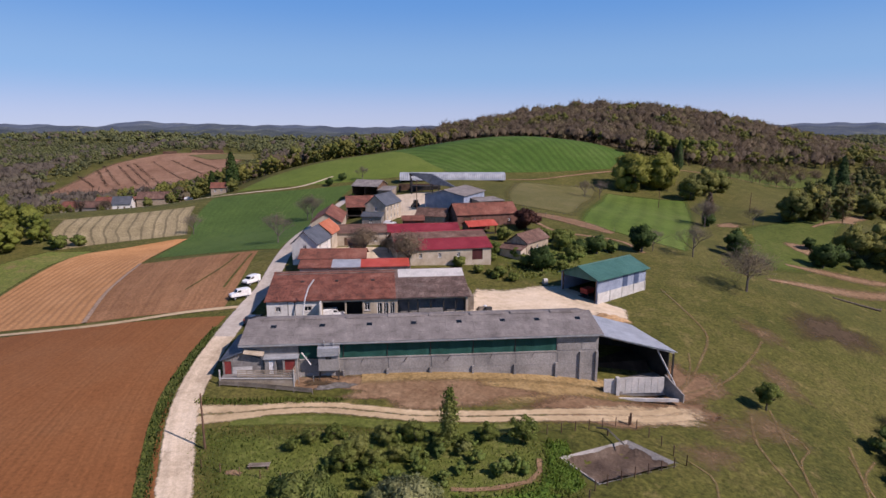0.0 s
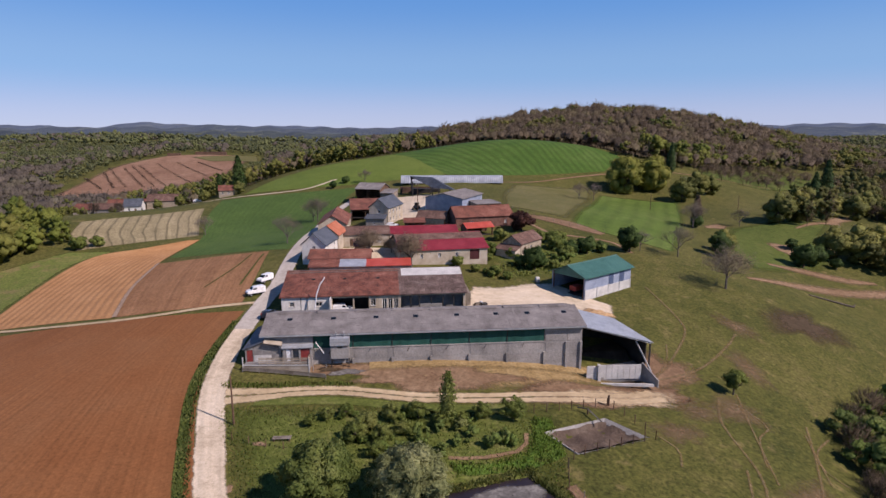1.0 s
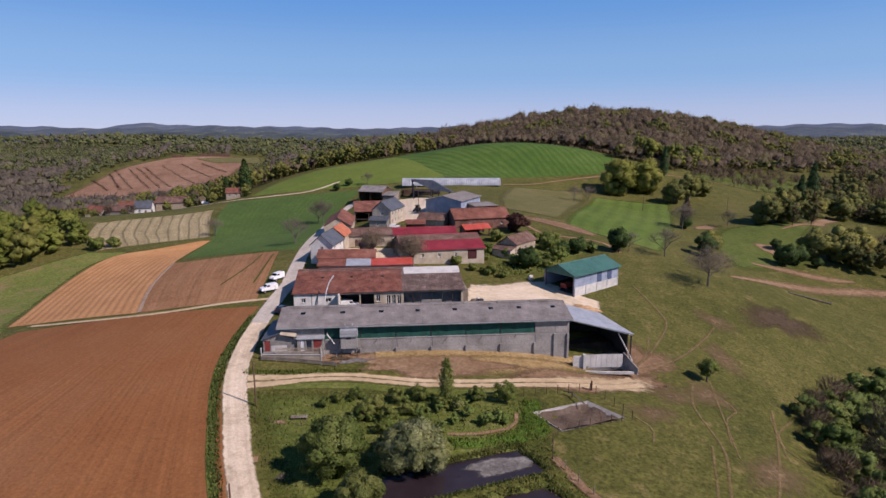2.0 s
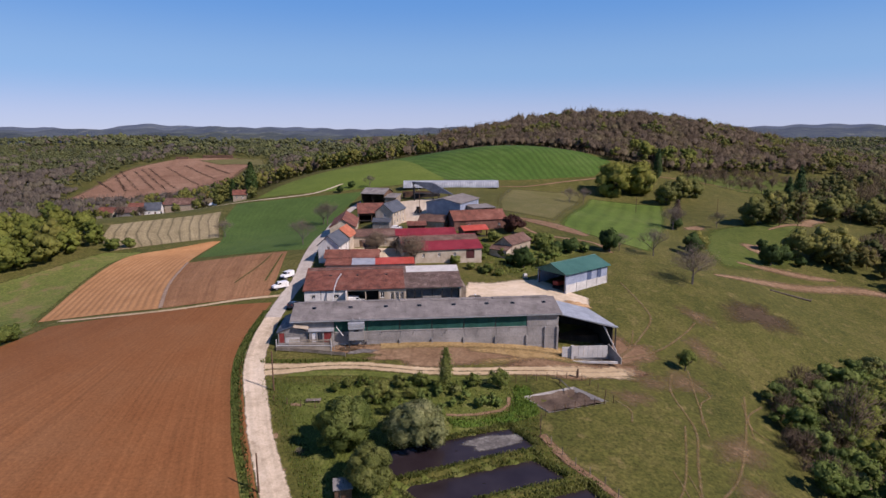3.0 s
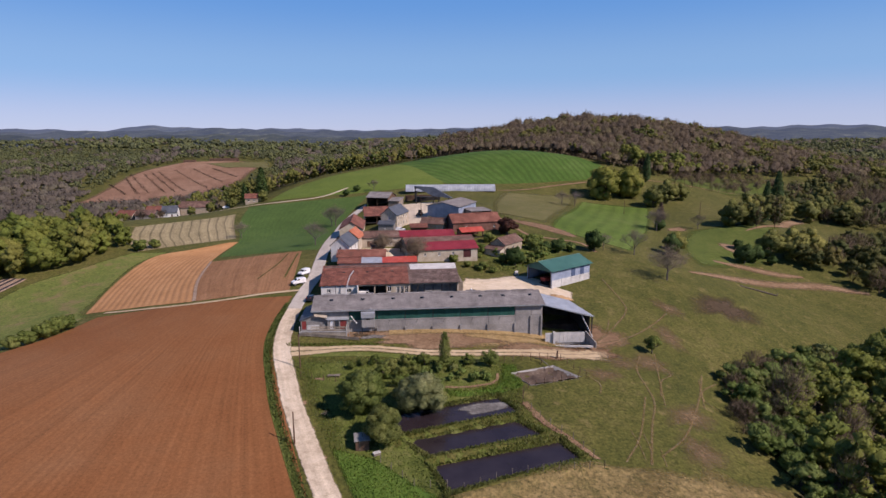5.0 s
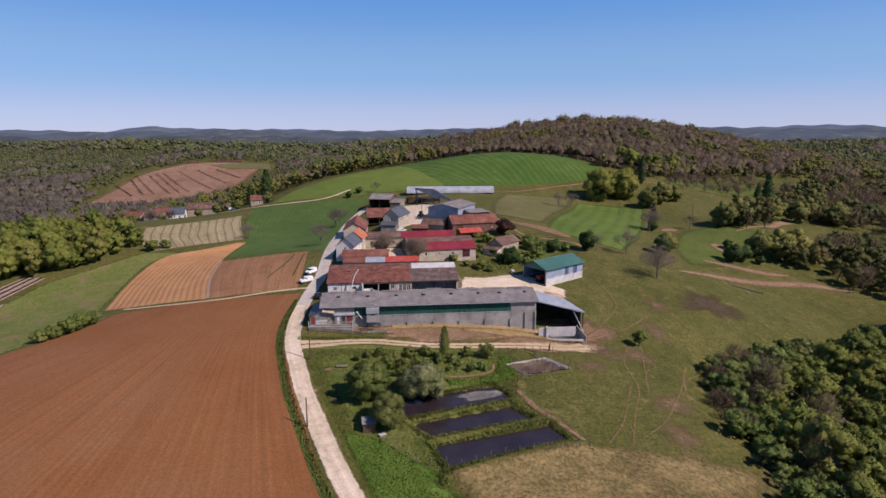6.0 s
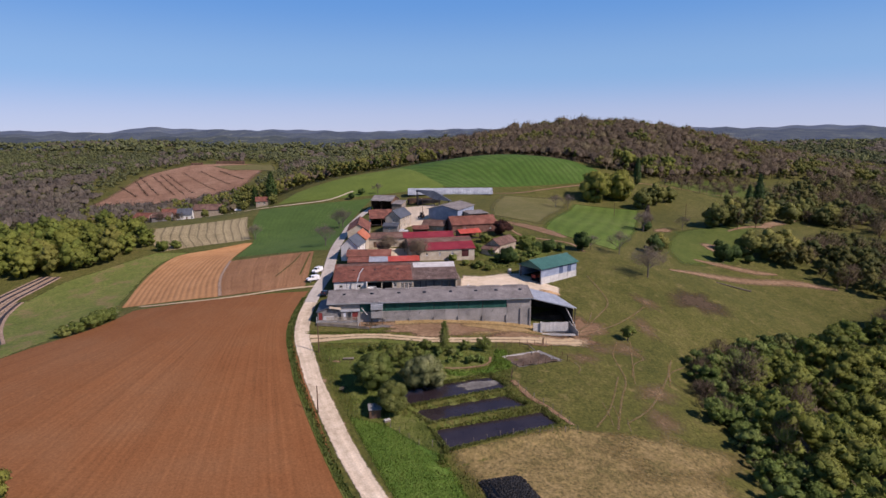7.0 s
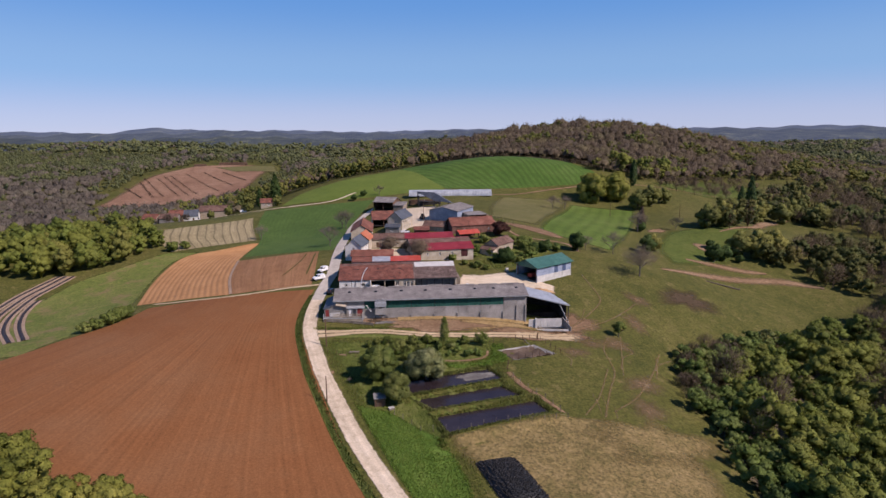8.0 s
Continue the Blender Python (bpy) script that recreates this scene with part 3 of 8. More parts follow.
def graded(spans):
    out = [np.arange(a, b, s) for a, b, s in spans]
    return np.concatenate(out + [[spans[-1][1]]])


gx = graded([(-3000, -700, 50), (-700, -260, 10), (-260, -100, 4), (-100, -10, 1.8), (-10, 30, 0.7), (30, 90, 1.8), (90, 260, 5), (260, 700, 10), (700, 3000, 50)])
gy = graded([(-1500, -200, 50), (-200, -20, 8), (-20, 20, 3), (20, 30, 1.5), (30, 74, 0.7), (74, 110, 1.5), (110, 300, 2.5), (300, 480, 5), (480, 900, 10), (900, 3000, 50)])
X, Y = np.meshgrid(gx, gy)
ground = tagged(new("ground", fast_mesh("ground", np.stack([X, Y, height(X, Y)], -1).reshape(-1, 3), grid_faces(len(gy), len(gx)), M["ground"], True)),
                "rolling pasture with green and dry grass", "ground", kind="structure")

# far country, to the skyline; a blue glow gives its haze
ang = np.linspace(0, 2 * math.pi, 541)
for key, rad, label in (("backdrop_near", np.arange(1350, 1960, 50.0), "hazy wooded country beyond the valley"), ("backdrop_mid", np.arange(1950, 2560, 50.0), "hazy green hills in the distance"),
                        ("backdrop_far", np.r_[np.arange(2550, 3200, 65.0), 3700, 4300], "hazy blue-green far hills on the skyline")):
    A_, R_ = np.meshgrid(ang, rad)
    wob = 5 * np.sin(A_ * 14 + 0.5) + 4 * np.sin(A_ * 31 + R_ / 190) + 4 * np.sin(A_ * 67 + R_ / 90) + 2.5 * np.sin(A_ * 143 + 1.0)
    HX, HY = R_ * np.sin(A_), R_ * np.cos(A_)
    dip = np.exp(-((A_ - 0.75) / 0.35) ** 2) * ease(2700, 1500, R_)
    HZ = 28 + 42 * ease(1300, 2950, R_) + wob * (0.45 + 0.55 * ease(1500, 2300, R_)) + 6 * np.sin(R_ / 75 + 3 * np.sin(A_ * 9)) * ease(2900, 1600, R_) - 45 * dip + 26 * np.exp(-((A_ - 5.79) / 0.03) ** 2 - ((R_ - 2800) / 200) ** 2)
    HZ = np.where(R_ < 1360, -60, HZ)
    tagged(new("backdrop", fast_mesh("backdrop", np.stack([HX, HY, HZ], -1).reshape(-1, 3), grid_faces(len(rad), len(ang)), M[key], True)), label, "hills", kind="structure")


def along(line, n):
    """n points evenly spaced along a line of points."""
    p = np.asarray(line, float)
    d = np.r_[0, np.cumsum(np.hypot(*np.diff(p, axis=0).T))]
    s = np.linspace(0, d[-1], n)
    return np.c_[np.interp(s, d, p[:, 0]), np.interp(s, d, p[:, 1])], d[-1]


def curved(line, n):
    """A smooth curve through the points."""
    p = np.asarray(line, float)
    q = np.vstack([2 * p[0] - p[1], p, 2 * p[-1] - p[-2]])
    out = []
    for k in range(1, len(q) - 2):
        t = np.linspace(0, 1, 12, endpoint=False)[:, None]
        a, b, c, d = q[k - 1], q[k], q[k + 1], q[k + 2]
        out.append(0.5 * (2 * b + (c - a) * t + (2 * a - 5 * b + 4 * c - d) * t ** 2 + (3 * b - a - 3 * c + d) * t ** 3))
    return along(np.vstack(out + [p[-1:]]), n)


def lay(name, P, mat, lift, uv, edge=None, extra=0.0, label="", category="field", kind="structure"):
    """Lays a grid of places (rows, cols, 2) on the land."""
    rows, cols = P.shape[:2]
    Z = height(P[..., 0], P[..., 1]) + lift + extra
    me = fast_mesh(name, np.dstack([P, Z]).reshape(-1, 3), grid_faces(rows, cols), mat, True)
    layer = me.uv_layers.new(name="UVMap")
    idx = np.empty(len(me.loops), np.int32)
    me.loops.foreach_get("vertex_index", idx)
    layer.data.foreach_set("uv", uv.reshape(-1, 2)[idx].astype(np.float32).ravel())
    if edge is not None:
        at = me.attributes.new("edge", "FLOAT", "POINT")
        at.data.foreach_set("value", np.asarray(edge, np.float32).ravel())
    return tagged(new(name, me), label, category, kind=kind)


def field(name, left, right, mat, lift, label, step=2.0, ridges=0.0, ridge_width=1.6, ragged=0.0, category="field"):
    """A field between two side lines; its rows run along them."""
    width = 0.5 * (math.dist(left[0], right[0]) + math.dist(left[-1], right[-1]))
    depth = max(along(left, 2)[1], along(right, 2)[1])
    cols, rows = max(int(width / step), 4), max(int(depth / max(step, 2.0)), 4)
    if ridges:
        cols = int(width / ridge_width) * 4
    a, b = curved(left, rows + 1)[0], curved(right, rows + 1)[0]
    t = np.linspace(0, 1, cols + 1)[None, :, None]
    P = a[:, None] * (1 - t) + b[:, None] * t
    U_, V_ = np.meshgrid(np.linspace(0, width, cols + 1), np.linspace(0, depth, rows + 1))
    ex = 0.0
    if ridges:
        ex = ridges * (0.5 + 0.5 * np.sin(np.arange(cols + 1) * math.pi / 2))[None] * np.ones((rows + 1, 1))
        ex[0], ex[-1] = 0, 0
    edge = None
    if ragged:
        i = np.minimum(np.arange(cols + 1), np.arange(cols + 1)[::-1]) * width / cols
        j = np.minimum(np.arange(rows + 1), np.arange(rows + 1)[::-1]) * depth / rows
        edge = np.clip(np.minimum(i[None], j[:, None]) / ragged, 0, 1)
    return lay(name, P, mat, lift, np.dstack([U_, V_]), edge, ex, label, category)


def ribbon(name, line, width, mat, lift, label, edge_in=0.35, category="road", n=None, widths=None, twin=0.0):
    """A road or path along a smooth line. twin: how much a grassy middle thins out."""
    length = along(line, 2)[1]
    n = n or max(int(length / 2.0), 6)
    c = curved(line, n)[0]
    d = np.gradient(c, axis=0)
    nrm = np.c_[-d[:, 1], d[:, 0]] / np.hypot(*d.T)[:, None]
    s = np.linspace(-0.5, 0.5, 9)
    w = np.interp(np.linspace(0, 1, n), np.linspace(0, 1, len(widths)), widths) if widths else np.full(n, width)
    P = c[:, None] - nrm[:, None] * s[None, :, None] * w[:, None, None]
    e = np.clip((0.5 - np.abs(s)) / edge_in, 0, 1)
    if twin:
        e = e - twin * np.exp(-(s / 0.12) ** 2)
    U_, V_ = np.meshgrid(s * w.mean(), np.linspace(0, length, n))
    return lay(name, P, mat, lift, np.dstack([U_, V_]), np.tile(e, (n, 1)), 0.0, label, category)


def blob(name, x, y, rx, ry, turn, mat, lift, label, category="patch", seed=1, core=0.55, rise=0.0):
    """An irregular patch of ground with a tattered edge."""
    rng = np.random.default_rng(seed)
    rings, spokes = 10, 40
    a = np.linspace(0, 2 * math.pi, spokes + 1)
    wobble = 1 + sum(rng.uniform(0.05, 0.16) * np.sin(k * a + rng.uniform(0, 6)) for k in (2, 3, 5, 7))
    r = np.linspace(0.02, 1, rings)[:, None] * wobble[None]
    px, py = rx * r * np.cos(a), ry * r * np.sin(a)
    c, s = math.cos(radians(turn)), math.sin(radians(turn))
    P = np.dstack([x + px * c - py * s, y + px * s + py * c])
    e = np.tile(np.clip((1 - np.linspace(0.02, 1, rings)) / (1 - core), 0, 1)[:, None], (1, spokes + 1))
    bump = rise * ease(0.0, 1.0, e) * (1 + 0.25 * np.sin(P[..., 0] * 1.9) * np.cos(P[..., 1] * 2.3))
    return lay(name, P[:, ::-1], mat, lift, P, e[:, ::-1], bump[:, ::-1], label, category)


# fields
field("ploughed_field", [(-300, -190), (-240, -110), (-185, -40), (-145, 15), (-112.0, 58.6), (-105.8, 70.6), (-98.5, 84.9), (-96.5, 101.5)],
      [(97.1, -170), (47.1, -95), (4.1, -22), (-12.5, 10.8), (-22.8, 33.5), (-32.1, 55), (-39.3, 73.2), (-43.3, 89.7), (-43.4, 106)],
      M["soil_brown"], 0.10, "freshly tilled red-brown field beside the lane", 2.0)
field("ridged_field", [(-104.3, 108.4), (-113.5, 134.8), (-117.4, 158), (-115.7, 173.5), (-105, 182), (-93.5, 195.5)], [(-71.6, 106), (-80.8, 130), (-87.6, 158.5), (-91.4, 195.5)],
      M["soil_orange"], 0.08, "orange-brown field drawn up in long ridges", 2.0, ridges=0.24, ridge_width=1.15)
field("ridged_field", [(-71.2, 106.2), (-80.3, 129.6), (-87.2, 157.0)], [(-45.4, 110), (-47.6, 125), (-52.6, 153.2)],
      M["soil_dull"], 0.08, "dull brown field in shallow ridges", 2.0)
ribbon("bare_strip", [(-71.3, 106), (-80.4, 129.8), (-87.3, 157)], 1.3, M["mulch_soil"], 0.26, "pale drain between the two ridged fields", 0.3, category="soil")
for line in ([(-57, 151), (-56.6, 138), (-58.5, 122)], [(-53.2, 150), (-51.5, 136), (-50, 122)]):
    ribbon("grass_strip", line, 0.75, M["turf_soft"], 0.2, "thin line of grass between the ridges", 0.5, category="grass")
field("stubble_field", [(-126.5, 178.5), (-136.6, 191.3), (-145.5, 212.5)], [(-95, 203), (-106, 230), (-113, 252)],
      M["stubble"], 0.08, "pale straw strips divided by green lines", 2.0)
field("crop_field", [(-87.4, 164), (-92.0, 197.7), (-104.1, 232.2), (-112.7, 271.8)], [(-46.8, 153.2), (-48.5, 185), (-52.0, 211.5), (-52.0, 247), (-47, 284)],
      M["crop_dark"], 0.08, "even dark green young corn field", 3.0)
field("meadow_field", [(-106, 284), (-102, 315), (-87, 334), (-65, 352), (-40, 366)], [(-47, 290), (-27, 293), (-4, 296), (-14, 322), (-38, 365)],
      M["crop_light"], 0.08, "bright yellow-green meadow on the slope", 3.0)
field("crop_field", [(-2, 298), (20, 301), (62, 317), (88, 326)], [(-39, 368), (-20, 402), (0, 409), (48, 414), (74, 385), (106, 350)],
      M["crop_rows"], 0.08, "rich green crop field in slanting rows below the wood", 3.0)
field("cleared_slope", [(-334, 444), (-356, 546), (-358, 606), (-326, 654)], [(-300, 460), (-252, 484), (-214, 516), (-218, 600), (-224, 676)],
      M["soil_cleared"], 0.5, "cleared red-brown hillside with brushwood rows", 5.0, ragged=10)
field("meadow", [(-296, 642), (-264, 658), (-228, 680)], [(-262, 620), (-235, 625), (-206, 618)], M["meadow_dry"], 0.8, "grassy patch at the top of the cleared slope", 5.0, ragged=8, category="meadow")

# lanes, tracks and yards
ROAD = [(110, -180), (58, -97), (32, -55), (4.5, -12), (-2.5, 2.5), (-7.7, 11.6), (-13.4, 21.3), (-18.8, 31.2), (-24.7, 43.3), (-29.3, 53), (-32.9, 62.3), (-36.0, 70.3), (-38.3, 78.5), (-39.9, 89), (-40.6, 100.5)]
ribbon("lane", ROAD, 4.6, M["lane_worn"], 0.16, "pale limestone farm lane with worn verges", 0.22)
ribbon("lane", [(-40.5, 97), (-40.7, 110), (-40.6, 120.5), (-42.0, 134), (-43.4, 146), (-45.7, 170), (-48.0, 195), (-50.5, 224), (-47.5, 252), (-40, 272)], 4.6, M["asphalt_old"], 0.18, "worn grey lane climbing past the farm buildings", 0.2)
ribbon("track", [(-38, 72.5), (-30, 74), (-23.9, 75.6), (-17.6, 76.3), (-11.1, 75.8), (-4.6, 75.2), (4.1, 75.6), (12.3, 76.6), (20.7, 78), (29.6, 80), (36, 83)], 3.8, M["track_sand"], 0.14, "sandy two-rut track with a grassy middle", 0.3, twin=0.72, widths=[7, 3.6, 3.4, 3.4, 3.6, 5.0, 6.0])
ribbon("track", [(-42, 110.5), (-52.3, 108.3), (-64.5, 104.6), (-76.6, 103.6), (-90, 104.5), (-97, 106)], 1.9, M["track_sand"], 0.15, "narrow sandy field track", 0.35)
ribbon("track", [(-62, 302), (-75, 285), (-95, 279), (-118, 276), (-150, 268), (-190, 262)], 2.0, M["track_pale"], 0.12, "pale lane between the fields", 0.3)
field("yard", [(2, 105), (11, 107.5), (21, 109), (31, 110), (37, 113.5)], [(4.4, 127), (12, 127), (20, 131), (27, 132), (33.5, 124), (38.5, 119.5)], M["track_pale"], 0.10, "pale gravel yard between barn and shed", 1.5, ragged=3.0, category="yard")
field("yard", [(-21, 192), (-24, 225), (-30, 255)], [(-9, 196), (-8, 225), (-6, 250)], M["track_pale"], 0.10, "pale gravel yard at the upper farm", 2.0, ragged=3.0, category="yard")
field("yard", [(-31, 135), (-33, 152)], [(-11, 133), (-16, 153)], M["track_pale"], 0.10, "gravel courtyard between the old buildings", 1.5, ragged=2.0, category="yard")
blob("bare_ground", 37.5, 91, 12, 8, 30, M["bare_soil"], 0.07, "trodden bare soil beside the lean-to", seed=3, core=0.25)
blob("bare_ground", 22, 81.2, 13, 3.4, 10, M["bare_soil"], 0.09, "trodden brown soil above the track", seed=6, core=0.3)
blob("bare_ground", -4, 81.6, 17.5, 5.0, 3, M["bare_soil"], 0.08, "brown trodden bank below the barn", seed=4)
blob("bare_ground", 87.5, 127.8, 13.5, 9.5, 30, M["bare_dark"], 0.07, "dark burnt patch in the pasture", seed=45, core=0.25)
field("grass", [(-37, 70.5), (-29.5, 57.5), (-21.5, 42), (-12, 24), (-1, 5)], [(16, 75), (17, 62), (15, 54), (21, 43), (1, 30), (4, 20), (7, 3)], M["turf_green"], 0.05, "lush green grass of the pond garden", 1.2, ragged=5, category="grass")
field("meadow", [(-108, 60), (-104, 76), (-97.5, 90), (-99, 104), (-105, 112), (-114, 140), (-118, 164), (-112, 180)], [(-135, 60), (-140, 80), (-146, 95), (-152, 115), (-152, 130), (-150, 146), (-140, 160), (-128, 178)], M["meadow_left"], 0.05, "green grassy slope beside the ridged field", 2.5, ragged=3, category="meadow")
ribbon("verge", [(54.8, -97), (27.8, -55), (0.3, -12), (-6.2, 1), (-11.5, 10), (-17.2, 20), (-22.4, 30), (-28.2, 42), (-32.8, 52), (-36.4, 61.5), (-39.5, 70), (-41.8, 79), (-43.0, 90), (-43.2, 101)], 1.6, M["turf_green"], 0.13, "dark grassy verge between field and lane", 0.2, category="verge")
field("grass", [(-19.5, 40.3), (-15.4, 31.6), (-9.6, 19.9), (-5.4, 12.1), (1, 0)], [(-11.5, 38.1), (-3, 31.3), (1.3, 26.8), (5.0, 17.7), (6.3, 9), (8, 0)], M["turf_lush"], 0.09, "deep green tall grass below the hut", 1.2, ragged=1.5, category="grass")
ribbon("verge", [(-30, 72), (-24, 72.8), (-17, 73.4), (-8, 72.8), (2, 72.5), (12, 73.5)], 3.0, M["turf_green"], 0.12, "grassy verge below the track", 0.3, category="verge")
field("meadow", [(46, 187), (43.3, 197.2), (58.3, 240.8), (76, 292)], [(71, 168), (89, 207), (98, 228), (111, 266), (118, 288)], M["meadow_mown"], 0.07, "mown green meadow with pale stripes", 3.0, ragged=4, category="meadow")
field("meadow", [(20, 212), (21, 240), (26, 270), (30, 287)], [(43, 198), (58, 240), (70, 274), (79, 303)], M["meadow_dry"], 0.06, "grazed dry meadow with yellow grass", 3.0, ragged=6, category="meadow")
field("meadow", [(97, 170), (100, 200), (116, 232)], [(142, 196), (146, 215), (182, 262)], M["turf_soft"], 0.05, "green hollow between the trees", 3.0, ragged=8, category="meadow")
ribbon("bare_strip", [(27, 200), (32, 196.5), (38, 193), (44, 188), (51, 181)], 7, M["bare_soil"], 0.10, "strip of tilled brown soil", 0.25, category="soil", widths=[3, 8, 10, 9, 4])
ribbon("track", [(19, 217), (22.3, 201.7), (28.4, 184.9), (33, 177), (41, 175), (51.4, 172), (55, 162)], 2.4, M["bare_pink"], 0.11, "narrow pale earth track between garden and meadow", 0.35)
ribbon("bare_strip", [(88, 157), (104, 164), (118, 169), (134, 174), (150, 177), (166, 173)], 6.5, M["bare_pink"], 0.11, "bare pinkish earth scar", 0.5, category="soil", widths=[3, 8, 11, 9, 10, 4])
ribbon("bare_strip", [(110, 187), (122, 186), (134, 184), (146, 184)], 6, M["bare_pink"], 0.12, "bare pinkish earth scar", 0.5, category="soil", widths=[4, 10, 9, 3])
ribbon("bare_strip", [(146, 233), (162, 246), (180, 262), (197, 286), (226, 309)], 6, M["bare_pink"], 0.12, "bare earth beside the poplars", 0.4, category="soil", widths=[2, 6, 9, 10, 4])
blob("bare_ground", 128, 207, 6, 8, 20, M["bare_pink"], 0.10, "bare earth on the slope", seed=7)
blob("bare_ground", 112, 233, 7, 4, 20, M["bare_pink"], 0.10, "bare sandy patch", seed=8)
field("dry_ground", [(0.2, 29.3), (2.5, 25), (7, 18), (12, 10), (16, 2)], [(24.5, 38.6), (38.4, 39), (49.1, 34.4), (54, 27), (52, 14)], M["dry_grass"], 0.06, "dry straw-coloured grass below the ponds", 1.5, ragged=4.0, category="patch")
blob("dry_ground", 45, 34, 15, 9, 10, M["dry_grass"], 0.07, "dry straw-coloured grass on the slope", seed=10, core=0.3)
blob("dry_ground", 7, 84, 25, 5.5, 4, M["bank_straw"], 0.06, "dry straw-covered bank below the barn", seed=11, core=0.3)
blob("bare_ground", 25, 80, 15, 5, 8, M["bare_soil"], 0.09, "churned bare soil below the lean-to", seed=12)
blob("spoil_heap", 32.5, 113.2, 5.5, 3.2, -10, M["spoil"], 0.12, "low heap of orange sandy spoil beside the yard", seed=13, core=0.2, rise=0.9)
ribbon("dry_ground", [(-14, 84.6), (-8, 85.4), (0, 86.2), (10, 87.3), (20, 88.4), (29, 88.6)], 4.6, M["bank_straw"], 0.15, "straw-coloured grass at the foot of the barn wall", 0.45, category="patch")
blob("bare_ground", -22, 83, 9, 2.5, 4, M["bare_soil"], 0.07, "worn soil below the pens", seed=14)
for k, (x, y, rx, ry) in enumerate(((41, 79, 8, 4), (35, 71, 6, 5), (50, 60, 10, 6), (47, 47, 9, 6), (60, 100, 10, 5), (66, 118, 9, 5))):
    blob("bare_ground", x, y, rx, ry, 25 * k, M["path_soft"], 0.065, "thin brownish trodden grass", seed=50 + k, core=0.1)
blob("grass", 29, 152, 22, 18, 35, M["turf_green"], 0.05, "green grass of the cottage garden", "grass", seed=43, core=0.4)
blob("bare_ground", 49, 82, 9, 6, 30, M["path_soft"], 0.08, "trodden brown grass round the fruit tree", seed=41, core=0.1)
blob("bare_ground", 36, 84, 8, 5, 10, M["bare_soil"], 0.085, "churned earth at the lean-to corner", seed=42, core=0.2)
for line, wide in (([(34, 88.4), (40, 92), (46, 101), (51.5, 111), (52, 118), (50, 134)], 2.0), ([(35, 87.5), (46.8, 93.8), (58.8, 107), (64, 114)], 2.0), ([(36, 86.5), (42, 96), (44.5, 103)], 1.3), ([(37, 86), (44, 91), (47, 95)], 1.3), ([(47.3, 84.8), (44, 76), (43.6, 63.4), (39.6, 52.6), (35.3, 40)], 1.7), ([(52, 88), (49.2, 76.8), (45.5, 62)], 1.2), ([(62, 83), (56, 70), (46, 52), (38, 42.8)], 1.6), ([(64.8, 81), (59, 75), (57, 69.5), (60, 66)], 1.3), ([(60, 80), (57.5, 72), (55.5, 66)], 1.2), ([(50, 84), (53, 79), (49, 74), (46, 66)], 1.2), ([(42, 64), (36, 48.4), (31, 40)], 1.4), ([(31, 69), (33, 66), (32, 62)], 1.2)):
    ribbon("footpath", line, wide * 0.68, M["path_faint"], 0.10, "faint trodden cattle path", 0.5, category="path")
for line in ([(34.6, 50.0), (34.9, 45.3), (34.7, 41.0)], [(36.8, 49.2), (36.7, 45.1), (35.7, 40.5)], [(38.6, 45.0), (38.0, 40.2)]):
    ribbon("wheel_rut", line, 0.5, M["path_faint"], 0.11, "short wheel rut worn into the pasture", 0.5, category="rut", n=8)
ribbon("track", [(1.5, 295.4), (26.5, 289), (61.9, 311), (86.8, 322.5), (121, 335), (160, 343), (200, 352)], 2.0, M["bare_pink"], 0.14, "narrow earth lane along the upper field", 0.4)
ribbon("bare_strip", [(15.5, 56), (18.3, 50), (22.5, 44.6), (26, 39.5)], 2.2, M["bare_soil"], 0.12, "worn earth rim of the ponds", 0.35, category="soil")
ribbon("bare_strip", [(0.0, 60.7), (3.8, 60.8), (8, 62), (10.6, 63.4), (11.2, 66.8)], 0.9, M["bare_pink"], 0.14, "cut earth edge of the garden bed", 0.3, category="soil")
field("grass", [(0, 59.6), (5, 60.0), (10.8, 62.4), (12, 66.5), (12.6, 71)], [(1, 57.2), (8, 58.8), (14, 60.4), (16.5, 62.5), (15.5, 71)], M["turf_lush"], 0.1, "deep green grass between garden bed and pond", 1.0, ragged=1.0, category="grass")
blob("bare_ground", 30, 80.5, 12, 4.4, 12, M["track_sand"], 0.13, "trampled sandy ground where the track ends", seed=44, core=0.15)
for k, (x, y) in enumerate(((-26, 62), (-24, 45), (-20, 37), (-27, 53), (-16.5, 36.5))):
    blob("bare_ground", x, y, 1.2, 0.6, 30 * k, M["bare_pink"], 0.09, "small bare patch in the grass", seed=20 + k)

for k, (corners, level) in enumerate(PONDS):
    c = np.array(corners)
    mid = c.mean(0)
    ring = mid + (along(np.vstack([c, c[:1]]), 41)[0] - mid) * 1.05
    t = np.linspace(0.02, 1, 6)[:, None, None]
    P = mid + (ring[None] - mid) * t
    me = fast_mesh("pond_water", np.dstack([P, np.full(P.shape[:2], level)]).reshape(-1, 3), grid_faces(6, 41)[:, ::-1], M["water"], True)
    tagged(new("pond_water", me), ("still dark water of a rectangular pond", "still dark water of a rectangular pond", "low dark water with mud banks")[k], "pond", kind="structure")

